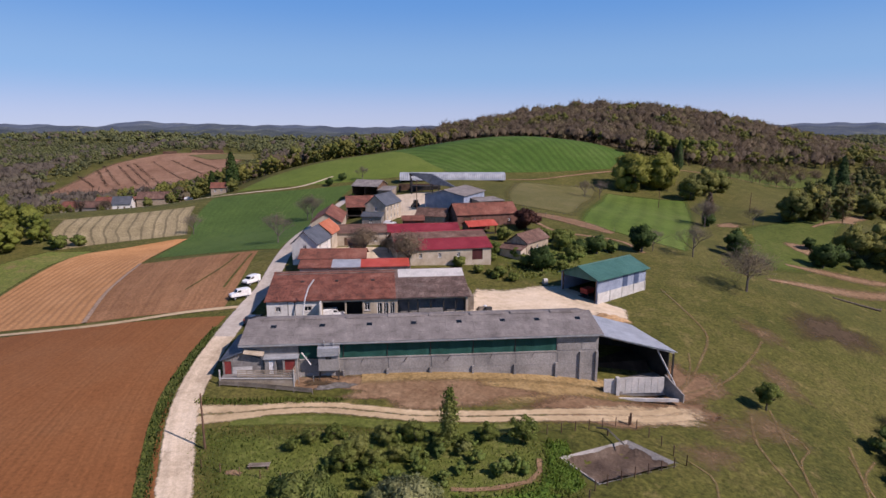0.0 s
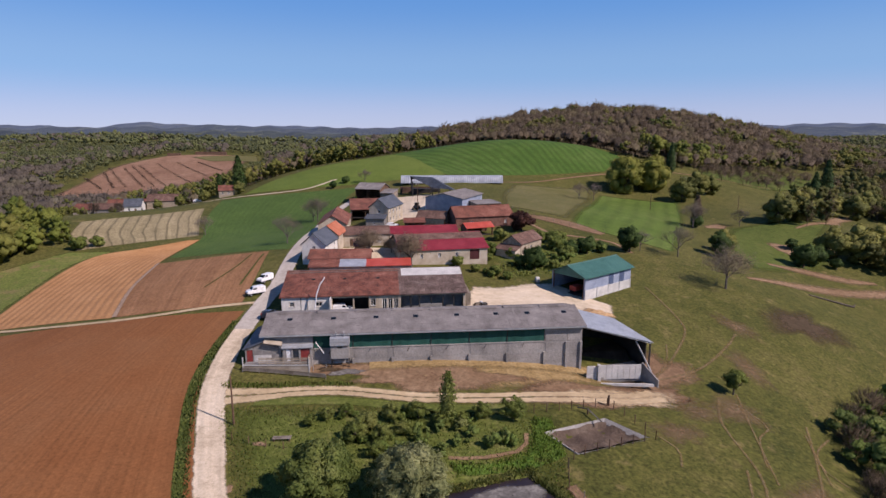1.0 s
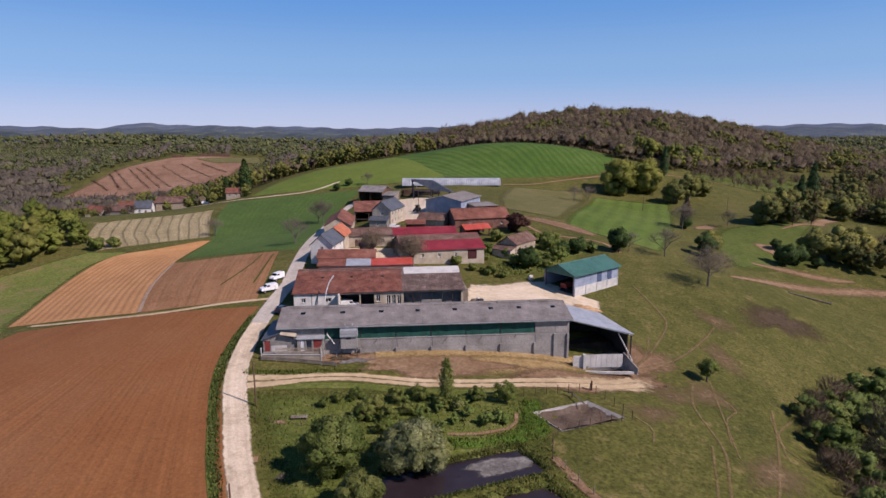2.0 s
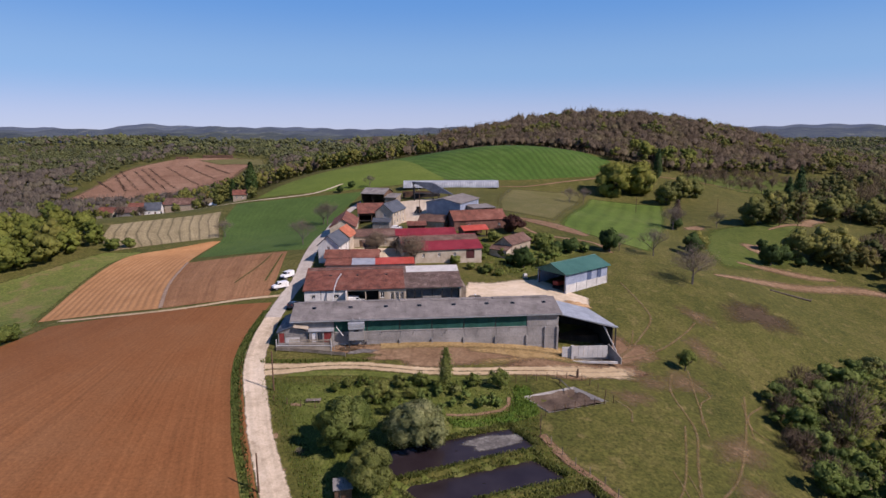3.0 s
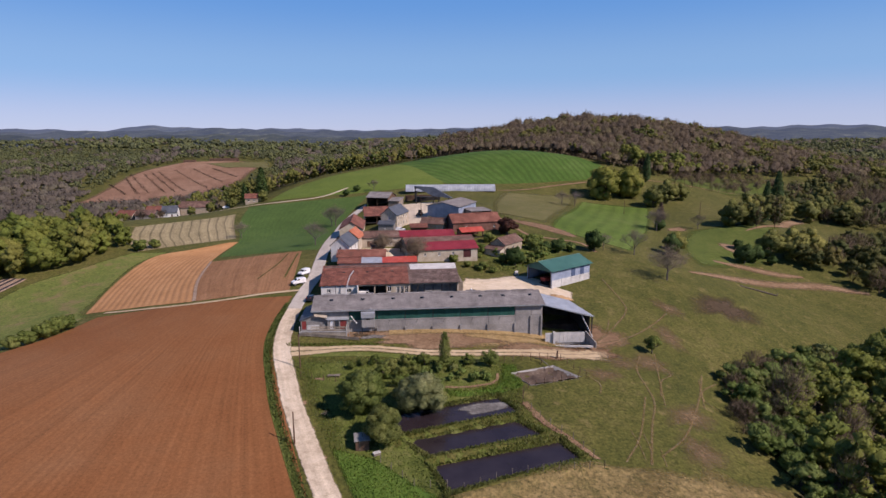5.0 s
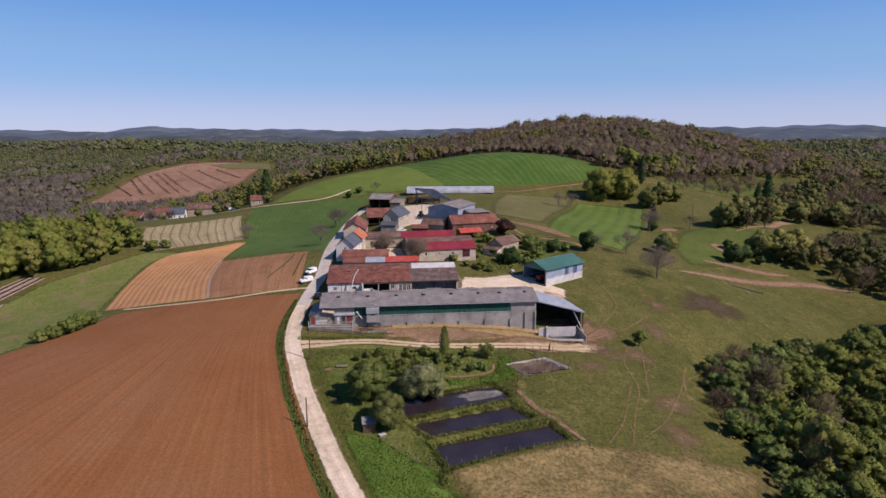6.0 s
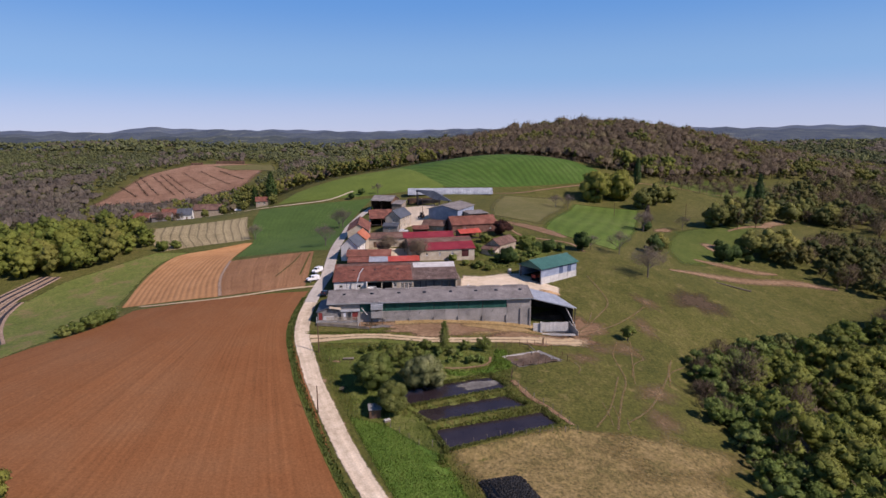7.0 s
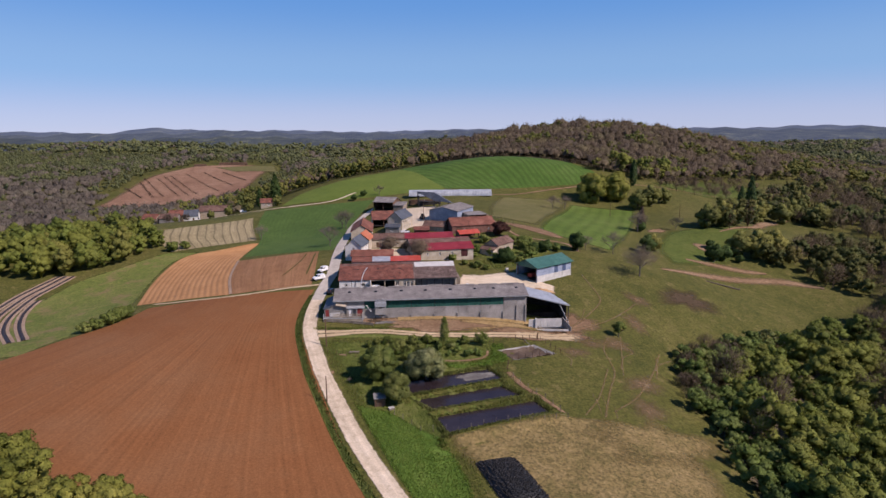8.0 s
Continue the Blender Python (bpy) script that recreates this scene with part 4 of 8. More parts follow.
# drying mud in the first pond
t = np.linspace(0.02, 1, 9)[:, None]
a = np.linspace(0, 2 * math.pi, 49)[None]
wb = 1 + 0.14 * np.sin(3 * a + 1) + 0.1 * np.sin(5 * a)
P = np.dstack([8.0 + 6.2 * t * wb * np.cos(a) - 1.0 * t * np.sin(a), 54.6 + 2.0 * t * wb * np.cos(a) + 2.2 * t * wb * np.sin(a)])[:, ::-1]
Z0 = np.full(P.shape[:2], PONDS[2][1] + 0.03) - height(P[..., 0], P[..., 1])
lay("mud_bank", P, M["mud_grey"], 0.0, P, np.clip((1 - t) / 0.5, 0, 1) * np.ones_like(a), Z0, "drying pale grey mud in the first pond", "mud")
for glade in ([(-518, 642), (-508, 690)], [(-472, 632), (-457, 680)]), ([(-128, 702), (-118, 768)], [(-92, 692), (-82, 760)]):
    field("meadow", glade[0], glade[1], M["meadow_dry"], 0.3, "pale clearing among the valley woods", 5.0, ragged=5, category="meadow")
field("meadow", [(146, 350), (168, 370), (205, 402)], [(186, 341), (216, 357), (256, 392)], M["turf_soft"], 0.08, "green sward under the walnut orchard", 3.0, ragged=4, category="meadow")
field("wood_floor", [(-12, 422), (0, 418), (48, 424), (80, 394), (108, 372)], [(-60, 560), (-20, 680), (200, 720), (440, 640), (300, 470)], M["wood_floor"], 0.3, "brown leaf litter under the hill wood", 8.0, ragged=10, category="litter")
field("wood_floor", [(-230, 238), (-290, 205), (-400, 400), (-540, 570), (-720, 800), (-880, 1000)], [(-140, 262), (-150, 330), (-205, 480), (-160, 520), (-60, 560), (-60, 1000)], M["wood_floor"], -0.15, "brown leaf litter under the valley woods", 9.0, ragged=10, category="litter")
field("wood_floor", [(60, -12), (58, 30), (64, 58), (72, 76), (100, 94)], [(120, 0), (150, 30), (180, 80), (190, 105), (188, 126)], M["wood_floor"], 0.1, "brown leaf litter in the ravine wood", 4.0, ragged=6, category="litter")


# ---- builders ----
class Solid:
    """Collects boxes, prisms and tubes into one mesh."""

    def __init__(self):
        self.v, self.f = [], []

    def add(self, verts, faces):
        k = len(self.v)
        self.v += [tuple(q) for q in verts]
        self.f += [[i + k for i in f] for f in faces]
        return self

    def box(self, x0, y0, z0, x1, y1, z1):
        return self.add([(x0, y0, z0), (x1, y0, z0), (x1, y1, z0), (x0, y1, z0), (x0, y0, z1), (x1, y0, z1), (x1, y1, z1), (x0, y1, z1)],
                        [(0, 3, 2, 1), (4, 5, 6, 7), (0, 1, 5, 4), (1, 2, 6, 5), (2, 3, 7, 6), (3, 0, 4, 7)])

    def prism(self, outline, move):
        """An outline of points, pushed by a vector."""
        n = len(outline)
        a = [Vector(q) for q in outline]
        b = [q + Vector(move) for q in a]
        return self.add(a + b, [tuple(range(n))[::-1], tuple(range(n, 2 * n))] + [(i, (i + 1) % n, n + (i + 1) % n, n + i) for i in range(n)])

    def beam(self, p, q, r=0.05, sides=4, r2=None):
        p, q = Vector(p), Vector(q)
        r2 = r if r2 is None else r2
        way = (q - p).normalized()
        side = way.orthogonal().normalized()
        up = way.cross(side)
        ring = [side * math.cos(a) + up * math.sin(a) for a in (2 * math.pi * k / sides + math.pi / 4 for k in range(sides))]
        return self.add([p + c * r for c in ring] + [q + c * r2 for c in ring],
                        [tuple(range(sides))[::-1], tuple(range(sides, 2 * sides))] + [(i, (i + 1) % sides, sides + (i + 1) % sides, sides + i) for i in range(sides)])

    def wheel(self, x, y, z, r, w, n=16, axis="y"):
        pts = []
        for s in (-0.5, 0.5):
            for k in range(n):
                a = 2 * math.pi * k / n
                pts.append((x + r * math.cos(a), y + s * w, z + r * math.sin(a)) if axis == "y" else (x + s * w, y + r * math.cos(a), z + r * math.sin(a)))
        return self.add(pts, [tuple(range(n)), tuple(range(n, 2 * n))[::-1]] + [(i, n + i, n + (i + 1) % n, (i + 1) % n) for i in range(n)])

    def mesh(self, name, mat, smooth=False):
        me = bpy.data.meshes.new(name)
        me.from_pydata([tuple(q) for q in self.v], [], self.f)
        bm = bmesh.new()
        bm.from_mesh(me)
        bmesh.ops.recalc_face_normals(bm, faces=bm.faces)
        bm.to_mesh(me)
        bm.free()
        if smooth:
            me.polygons.foreach_set("use_smooth", np.full(len(me.polygons), True))
        me.materials.append(mat)
        return me


def part(name, solid, material, parent, label="", smooth=False):
    me = solid.mesh(name, M[material], smooth) if isinstance(solid, Solid) else solid
    ob = new(name, me)
    ob.parent = parent
    return tagged(ob, label)


def thing(name, x, y, z, turn, label, category, group=""):
    ob = new(name)
    ob.matrix_world = pose(x, y, z, 0, 0, turn)
    ob.empty_display_size = 0.5
    return tagged(ob, label, category, group)


def wall_with_holes(length, low, high, holes, thick=0.3):
    """A wall along x from 0, its outer face at y = 0, with rectangular holes (x, z, width, height), as one closed skin."""
    s = Solid()
    xs = sorted({0.0, length, *(h[0] for h in holes), *(h[0] + h[2] for h in holes)})
    zs = sorted({low, high, *(h[1] for h in holes), *(h[1] + h[3] for h in holes)})
    n, m = len(xs), len(zs)
    at = lambda i, j, k: (k * m + j) * n + i
    solid = {(i, j): not any(h[0] < (xs[i] + xs[i + 1]) / 2 < h[0] + h[2] and h[1] < (zs[j] + zs[j + 1]) / 2 < h[1] + h[3] for h in holes) for i in range(n - 1) for j in range(m - 1)}
    faces = []
    for (i, j), full in solid.items():
        if not full:
            continue
        faces += [(at(i, j, 0), at(i + 1, j, 0), at(i + 1, j + 1, 0), at(i, j + 1, 0)), (at(i, j, 1), at(i, j + 1, 1), at(i + 1, j + 1, 1), at(i + 1, j, 1))]
        for di, dj, p, q in ((-1, 0, (i, j), (i, j + 1)), (1, 0, (i + 1, j + 1), (i + 1, j)), (0, -1, (i + 1, j), (i, j)), (0, 1, (i, j + 1), (i + 1, j + 1))):
            if not solid.get((i + di, j + dj), False):
                faces.append((at(*p, 0), at(*q, 0), at(*q, 1), at(*p, 1)))
    used = sorted({v for f in faces for v in f})
    key = {v: k for k, v in enumerate(used)}
    return s.add([(xs[v % n], thick * (v // (n * m)), zs[v // n % m]) for v in used], [tuple(key[v] for v in f) for f in faces])


def turned(solid, m):
    solid.v = [tuple(m @ Vector(q)) for q in solid.v]
    return solid


def fill_hole(parent, hole, kind, m, material="wood_brown"):
    """A window, a door or a dark opening in a wall's hole; m carries the wall's own frame."""
    x, z, w, h = hole
    if kind == "window":
        fr = Solid()
        for a in ((x, 0.1, z, x + 0.09, 0.18, z + h), (x + w - 0.09, 0.1, z, x + w, 0.18, z + h), (x, 0.1, z, x + w, 0.18, z + 0.09), (x, 0.1, z + h - 0.09, x + w, 0.18, z + h), (x + w / 2 - 0.04, 0.1, z, x + w / 2 + 0.04, 0.18, z + h)):
            fr.box(*a)
        win = part("window", turned(fr, m), "white_paint", parent)
        part("pane", turned(Solid().box(x + 0.06, 0.13, z + 0.06, x + w - 0.06, 0.15, z + h - 0.06), m), "glass", win)
        part("sill", turned(Solid().box(x - 0.1, -0.12, z - 0.1, x + w + 0.1, 0.2, z - 0.002), m), "concrete_pale", win)
    elif kind == "door":
        d = part("door", turned(Solid().box(x + 0.03, 0.10, z, x + w - 0.03, 0.16, z + h - 0.02), m), material, parent)
        n = max(int(w / 0.6), 2)
        for k in range(1, n):
            part("batten", turned(Solid().box(x + k * w / n - 0.03, 0.07, z + 0.05, x + k * w / n + 0.03, 0.10, z + h - 0.06), m), material, d)
        part("handle", turned(Solid().box(x + w * 0.8, 0.05, z + 1.0, x + w * 0.8 + 0.05, 0.09, z + 1.25), m), "iron_dark", d)
    elif kind == "shutters":
        for k in (0, 1):
            part("shutter", turned(Solid().box(x - w * 0.5 if k == 0 else x + w, -0.06, z, x if k == 0 else x + w * 1.5, -0.012, z + h), m), material, parent)
        fill_hole(parent, hole, "window", m)


def house(name, label, A, B, depth, eave, rise, walls="render_beige", roofs="tile_red", frac=0.5, over=0.4, base=None, front=(), right=(), left=(), back=(),
          back_roof=None, category="house", ridge_cap=True, mono=False, thick=0.14, open_sides=(), door_mat="wood_brown", upper=None, gable=None):
    """A gabled building. A, B: the ends of its near eave wall, from the camera's left to its right; frac: where the ridge lies across the depth.
    roofs: one material, or (from, to, material) along the length; upper: (share, material) for the slope's upper part."""
    A, B = Vector((*A, 0)), Vector((*B, 0))
    L, turn = (B - A).length, math.degrees(math.atan2(B.y - A.y, B.x - A.x))
    u, v = (B - A).normalized(), Vector((-(B - A).normalized().y, (B - A).normalized().x, 0))
    if base is None:
        base = max(h1(*(A + u * a * L + v * b * depth)[:2]) for a in (0, 0.5, 1) for b in (0, 0.4)) - 0.15
    low = min(h1(*(A + u * a * L + v * b * depth)[:2]) for a in (0, 0.5, 1) for b in (0, 0.5, 1)) - base - 0.5
    ob = thing(name, A.x, A.y, base, turn, label, category)
    r = depth * frac
    far_eave = eave if not mono else eave + rise
    T = 0.3
    sides = {"front": (Matrix.Identity(4), L, eave, front), "back": (pose(L, depth, 0, 0, 0, 180), L, far_eave, back),
             "right": (pose(L, T, 0, 0, 0, 90), depth - 2 * T, min(eave, far_eave), right), "left": (pose(0, depth - T, 0, 0, 0, -90), depth - 2 * T, min(eave, far_eave), left)}
    for side, (m, l, top, holes) in sides.items():
        if side in open_sides:
            continue
        s = turned(wall_with_holes(l, low, top, [h[:4] for h in holes]), m)
        if side in ("left", "right"):
            x = 0 if side == "left" else L - T
            peak = [(x, T, eave), (x, depth - T, far_eave), (x, r, eave + rise)] if not mono else [(x, T, eave), (x, depth - T, eave), (x, depth - T, eave + rise)]
            if not gable:
                s.prism(peak, (T, 0, 0))
            else:
                part("gable", Solid().prism(peak, (T, 0, 0)), gable, ob)
        w = part("wall", s, walls, ob)
        for h in holes:
            if len(h) > 4:
                fill_hole(w, h[:4], h[4], m, h[5] if len(h) > 5 else door_mat)
    for side in open_sides:
        m, l, top, _ = sides[side]
        n = max(int(l / 5), 1)
        for k in range(n + 1):
            x = min(max(k * l / n, 0.15), l - 0.15)
            part("post", turned(Solid().box(x - 0.13, 0.02, low, x + 0.13, 0.28, top), m), "wood_brown", ob)
        # near-black floor, the shade under the roof put into its colour
        part("floor", Solid().box(T, T, -0.1, L - T, depth - T, 0.12), "inside", ob) if side == open_sides[0] else None
    if isinstance(roofs, str):
        roofs = [(0, L, roofs)]
    slope = rise / r if not mono else rise / depth
    end = r if not mono else depth + over

    def slab(x0, x1, y0, z0, y1, z1):
        return Solid().prism([(x0, y0, z0), (x1, y0, z0), (x1, y1, z1), (x0, y1, z1)], (0, 0, thick))
    for a, b, mat in roofs:
        x0, x1 = (a - over if a == 0 else a), (b + over if b >= L - 0.01 else b)
        b0 = back_roof if back_roof else mat
        if upper:
            c = end * upper[0]
            part("roof", slab(x0, x1, -over, eave - over * slope, c, eave + c * slope), mat, ob)
            part("roof", slab(x0, x1, c - 0.1, eave + (c - 0.1) * slope + 0.05, end, eave + end * slope + 0.05), upper[1], ob)
        else:
            part("roof", slab(x0, x1, -over, eave - over * slope, end, eave + end * slope), mat, ob)
        if not mono:
            s2 = rise / (depth - r)
            part("roof", slab(x0, x1, r, eave + rise, depth + over, eave - over * s2), b0, ob)
            if ridge_cap:
                part("ridge_cap", Solid().prism([(x0, r - 0.28, eave + rise + thick - 0.08), (x0, r + 0.28, eave + rise + thick - 0.08), (x0, r + 0.1, eave + rise + thick + 0.1), (x0, r - 0.1, eave + rise + thick + 0.1)], (x1 - x0, 0, 0)), mat, ob)
    return ob


# ---- the farm ----
LB_A, LB_B = (-32.0, 83.6), (24.0, 89.6)
barn = house("barn", "long grey livestock barn with concrete panel walls and green netting", LB_A, LB_B, 13.0, 7.0, 1.6, "concrete", "sheet_grey", base=0.3, over=0.6, category="barn",
             front=[(8.4, 4.2, 41.0, 2.6)])


def net_panel(length, z0, z1, seed):
    """A slack windbreak net with folds."""
    rng = np.random.default_rng(seed)
    n, m = int(length / 0.35), 7
    X_, Z_ = np.meshgrid(np.linspace(0, length, n), np.linspace(z0, z1, m))
    Y_ = 0.12 + 0.06 * np.sin(X_ * 2.1 + np.sin(X_ * 0.7) * 2) * np.sin((Z_ - z0) / (z1 - z0) * math.pi) + rng.normal(size=X_.shape) * 0.012
    Z_ = Z_ - 0.12 * np.abs(np.sin(X_ * math.pi / 6.83)) * (Z_ < z0 + 0.1)
    return fast_mesh("net", np.stack([X_, Y_, Z_], -1).reshape(-1, 3), grid_faces(m, n), M["net"], True)


for k in range(6):
    ob = part("net", net_panel(6.78, 4.1, 6.75, k), None, barn, "slack dark green windbreak net")
    ob.location = (8.4 + k * 6.83, 0, 0)
# added near-black sheet behind the nets, interior shade put into its colour
part("inner_backing", Solid().box(8.0, 0.9, 3.0, 50, 1.0, 6.9), "inside", barn)
for k in range(9):
    x = 8.4 + k * 6.83 if k < 7 else (53.4, 56.1)[k - 7]
    part("pilaster", Solid().box(x - 0.19, -0.36, -2.2, x + 0.19, -0.003, 2.2 if k < 7 else 3.95), "concrete", barn)
for k in range(6):
    part("net_post", Solid().box(8.4 + k * 6.83 - 0.06, -0.02, 4.0, 8.4 + k * 6.83 + 0.06, 0.06, 6.8), "iron_dark", barn)
    part("strut", Solid().beam((11.5 + k * 6.83, -0.05, 4.05), (11.0 + k * 6.83, -0.45, 3.3), 0.04), "iron_dark", barn)
part("sill_rail", Solid().box(8.4, -0.1, 4.02, 49.4, 0.0, 4.2), "concrete", barn)
part("fascia", Solid().box(-0.55, -0.66, 6.72, 56.9, -0.60, 6.95), "metal_grey", barn)
part("gutter", Solid().box(-0.55, -0.78, 6.72, 56.9, -0.665, 6.86), "metal_grey", barn)
for x in (3.9, 11.6, 19.2, 26.4, 33.9, 41.2, 47.0, 54.0):
    y = 4.2
    s = 1.6 / 6.5
    part("skylight", Solid().prism([(x - 0.45, y - 0.4, 7.0 + (y - 0.4) * s + 0.155), (x + 0.45, y - 0.4, 7.0 + (y - 0.4) * s + 0.155), (x + 0.45, y + 0.4, 7.0 + (y + 0.4) * s + 0.155), (x - 0.45, y + 0.4, 7.0 + (y + 0.4) * s + 0.155)], (0, 0, 0.05)), "glass", barn)
for k in range(8):
    part("ridge_vent", Solid().prism([(1.5 + k * 6.9, 5.9, 8.72), (1.5 + k * 6.9, 7.1, 8.72), (1.5 + k * 6.9, 6.9, 9.0), (1.5 + k * 6.9, 6.1, 9.0)], (5.6, 0, 0)), "sheet_grey", barn)
# lean-to at the barn's end
lean = thing("lean_to", 24.05, 89.9, -1.6, 6.1, "open lean-to with a galvanised roof over a manure store", "shed")
part("roof", Solid().prism([(-0.3, -0.5, 8.6), (13.2, -0.9, 5.2), (10.4, 11.5, 5.9), (-0.3, 12.6, 8.6)], (0, 0, 0.1)), "sheet_zinc", lean, "bright galvanised sheet roof")
part("edge_beam", Solid().beam((0.2, -0.35, 8.42), (12.8, -0.7, 5.1), 0.12), "metal_grey", lean)
# closing walls in near-black, the store's inner shade put into their colour
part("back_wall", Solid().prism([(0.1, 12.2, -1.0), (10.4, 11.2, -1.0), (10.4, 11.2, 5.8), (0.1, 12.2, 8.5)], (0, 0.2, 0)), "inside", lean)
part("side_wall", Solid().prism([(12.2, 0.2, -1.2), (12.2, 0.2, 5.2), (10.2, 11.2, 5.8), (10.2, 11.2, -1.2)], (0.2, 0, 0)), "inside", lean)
part("brace", Solid().beam((10.2, 0.0, 5.4), (12.3, -2.6, 0.4), 0.13), "concrete_pale", lean)
for x, y, z in ((12.7, -0.6, 5.1), (10.3, 11.3, 5.8)):
    part("post", Solid().box(x - 0.12, y - 0.12, -1.5, x + 0.12, y + 0.12, z), "iron_dark", lean)
part("dung", Solid().prism([(1, 3, 0.0), (10.8, 3.5, 0.0), (9.6, 11.6, 0.0), (1, 11.6, 0.0)], (0, 1.5, 1.6)), "manure", lean)
part("floor", Solid().box(0.1, -3.5, -0.9, 12.4, 12.0, 0.05), "concrete_dirty", lean)
gate = thing("panel_gate", 25.0, 86.6, -1.0, 3.5, "low pale panel barrier in front of the manure store", "barrier")
for k in range(7):
    part("panel", Solid().box(1.9 + k * 1.05, 0, -0.9, 2.9 + k * 1.05, 0.16, 1.75), "concrete_pale", gate)
part("end_block", Solid().box(1.3, -0.5, -1.2, 1.85, 0.3, 1.9), "concrete_pale", gate)
part("side_panel", Solid().box(-0.6, -0.1, -0.9, 1.25, 0.1, 1.6), "concrete_pale", gate)
part("kerb", Solid().prism([(-0.8, -1.0, -1.6), (10.9, -2.1, -1.6), (10.9, -1.8, -1.6), (-0.8, -0.7, -1.6)], (0, 0, 0.5)), "concrete_pale", gate)
part("wing_wall", Solid().prism([(9.5, 0.6, -1.6), (11.4, -2.4, -1.6), (11.4, -2.4, -0.3), (9.5, 0.6, 1.9)], (0.2, 0.1, 0)), "concrete_dirty", gate)

stable = house("barn", "old stable with a wide weathered red roof", (-34.6, 103.4), (3.3, 108.1), 20, 3.3, 2.6, "render_beige", [(0, 24.2, "sheet_rust"), (24.2, 38.2, "sheet_old")], frac=0.6, category="barn",
               front=[(1.6, 1.2, 0.9, 0.9, "window"), (6.9, 1.2, 1.3, 0.9, "window"), (10.3, 0.0, 4.2, 2.8), (14.8, 0.0, 3.0, 2.8), (18.2, 1.0, 1.0, 1.5, "window"), (20.6, 0.1, 0.9, 2.3, "window"), (21.8, 0.1, 0.9, 2.3, "window"), (23.0, 0.1, 0.9, 2.3, "window"),
                      (24.5, 0.2, 13.2, 2.7)])
for x in (26.6, 28.4, 30.9, 33.4, 35.7):
    part("post", Solid().box(x - 0.12, 0.06, -0.3, x + 0.12, 0.26, 2.88), "iron_dark", stable)
# stained concrete backing added close behind the posts
part("inner_backing", Solid().box(24.6, 1.3, -0.4, 37.6, 1.5, 3.2), "concrete_dirty", stable)
part("low_wall", Solid().box(28.6, 0.04, -0.3, 33.2, 0.24, 1.0), "concrete_dirty", stable)
# added near-black backing, the shade of the passage put into its colour
part("inner_backing", Solid().box(10.5, 3.0, -0.5, 37.5, 3.2, 3.2), "inside", stable)
part("white_facing", turned(wall_with_holes(9.85, -0.5, 3.15, [(1.5, 1.1, 1.1, 1.1), (6.8, 1.1, 1.5, 1.1)], 0.03), pose(0, -0.034, 0)), "render_white", stable)
part("wing_wall", Solid().box(9.9, -2.2, -0.5, 10.15, -0.005, 3.25), "render_white", stable)
for x in (5.2, 3.9):
    part("wall_post", Solid().box(x - 0.06, -0.06, -0.4, x + 0.06, -0.004, 3.2), "iron_dark", stable)
SL = 2.6 / 12.0
part("roof_sheet", Solid().prism([(24.9, 8.2, 3.3 + 8.2 * SL + 0.16), (38.5, 8.2, 3.3 + 8.2 * SL + 0.16), (38.5, 12.05, 3.3 + 12.05 * SL + 0.16), (24.9, 12.05, 3.3 + 12.05 * SL + 0.16)], (0, 0, 0.06)), "sheet_pale", stable, "pale dull metal sheet")
for k in range(2):
    y = 10.6 + 1.0 * k
    part("ridge_batten", Solid().prism([(0.2, y, 3.3 + y * SL + 0.15), (24.5, y, 3.3 + y * SL + 0.15), (24.5, y + 0.35, 3.3 + (y + 0.35) * SL + 0.15), (0.2, y + 0.35, 3.3 + (y + 0.35) * SL + 0.15)], (0, 0, 0.1)), "sheet_old", stable)
for x in (5.5, 12.2, 19.4):
    part("roof_vent", Solid().box(x, 7.0, 4.8, x + 0.7, 7.5, 5.25), "iron_dark", stable)
part("side_door", Solid().box(38.25, 2.0, -0.2, 39.6, 9.0, 2.6), "wood_grey", stable, "grey boarded side annex")
house("shed", "low lean-to with red and grey sheet roof", (-33.9, 125.0), (-9.9, 127.7), 4.0, 3.0, 0.7, "render_beige", [(0, 7, "sheet_rust"), (7, 13.5, "sheet_zinc"), (13.5, 24.15, "sheet_scarlet")], mono=True, category="shed")
house("outbuilding", "old outbuilding with faded red tiles", (-35.2, 130.1), (-20.2, 131), 7, 3.4, 1.4, "stone_wall", "tile_red", category="building")
house("farmhouse", "tall pale house with a dark slate roof beside the lane", (-32.4, 135.8), (-31.3, 146.5), 6.2, 4.6, 2.8, "render_white", "slate",
      front=[(2.0, 1.0, 1.0, 1.4, "window"), (4.8, 0.0, 1.0, 2.1, "door"), (7.6, 1.0, 1.0, 1.4, "window"), (2.0, 2.95, 1.0, 1.2, "window"), (7.6, 2.95, 1.0, 1.2, "window")], left=[(2.4, 2.9, 0.9, 1.2, "window")])
house("house", "house end with new orange roof tiles", (-31.2, 147.2), (-30.6, 156), 6.0, 4.6, 2.4, "render_beige", "tile_orange")
house("lean_to", "small lean-to with a brown tile roof", (-26.0, 144.2), (-22.0, 145.2), 4.0, 2.6, 1.0, "render_white", "tile_brown", mono=True, category="shed", open_sides=("front",))
house("barn", "long beige barn roofed in crimson sheet and old tiles", (-13.2, 137.4), (10.0, 142.8), 18, 3.1, 2.8, "render_beige", "sheet_crimson", upper=(0.6, "tile_brown"), back_roof="tile_brown", category="barn",
      front=[(18.9, 0, 2.7, 2.7, "door", "door_maroon"), (15.0, 1.0, 0.8, 1.1, "window"), (10.2, 1.0, 0.8, 1.1, "window"), (5.4, 1.0, 0.8, 1.1, "window")])
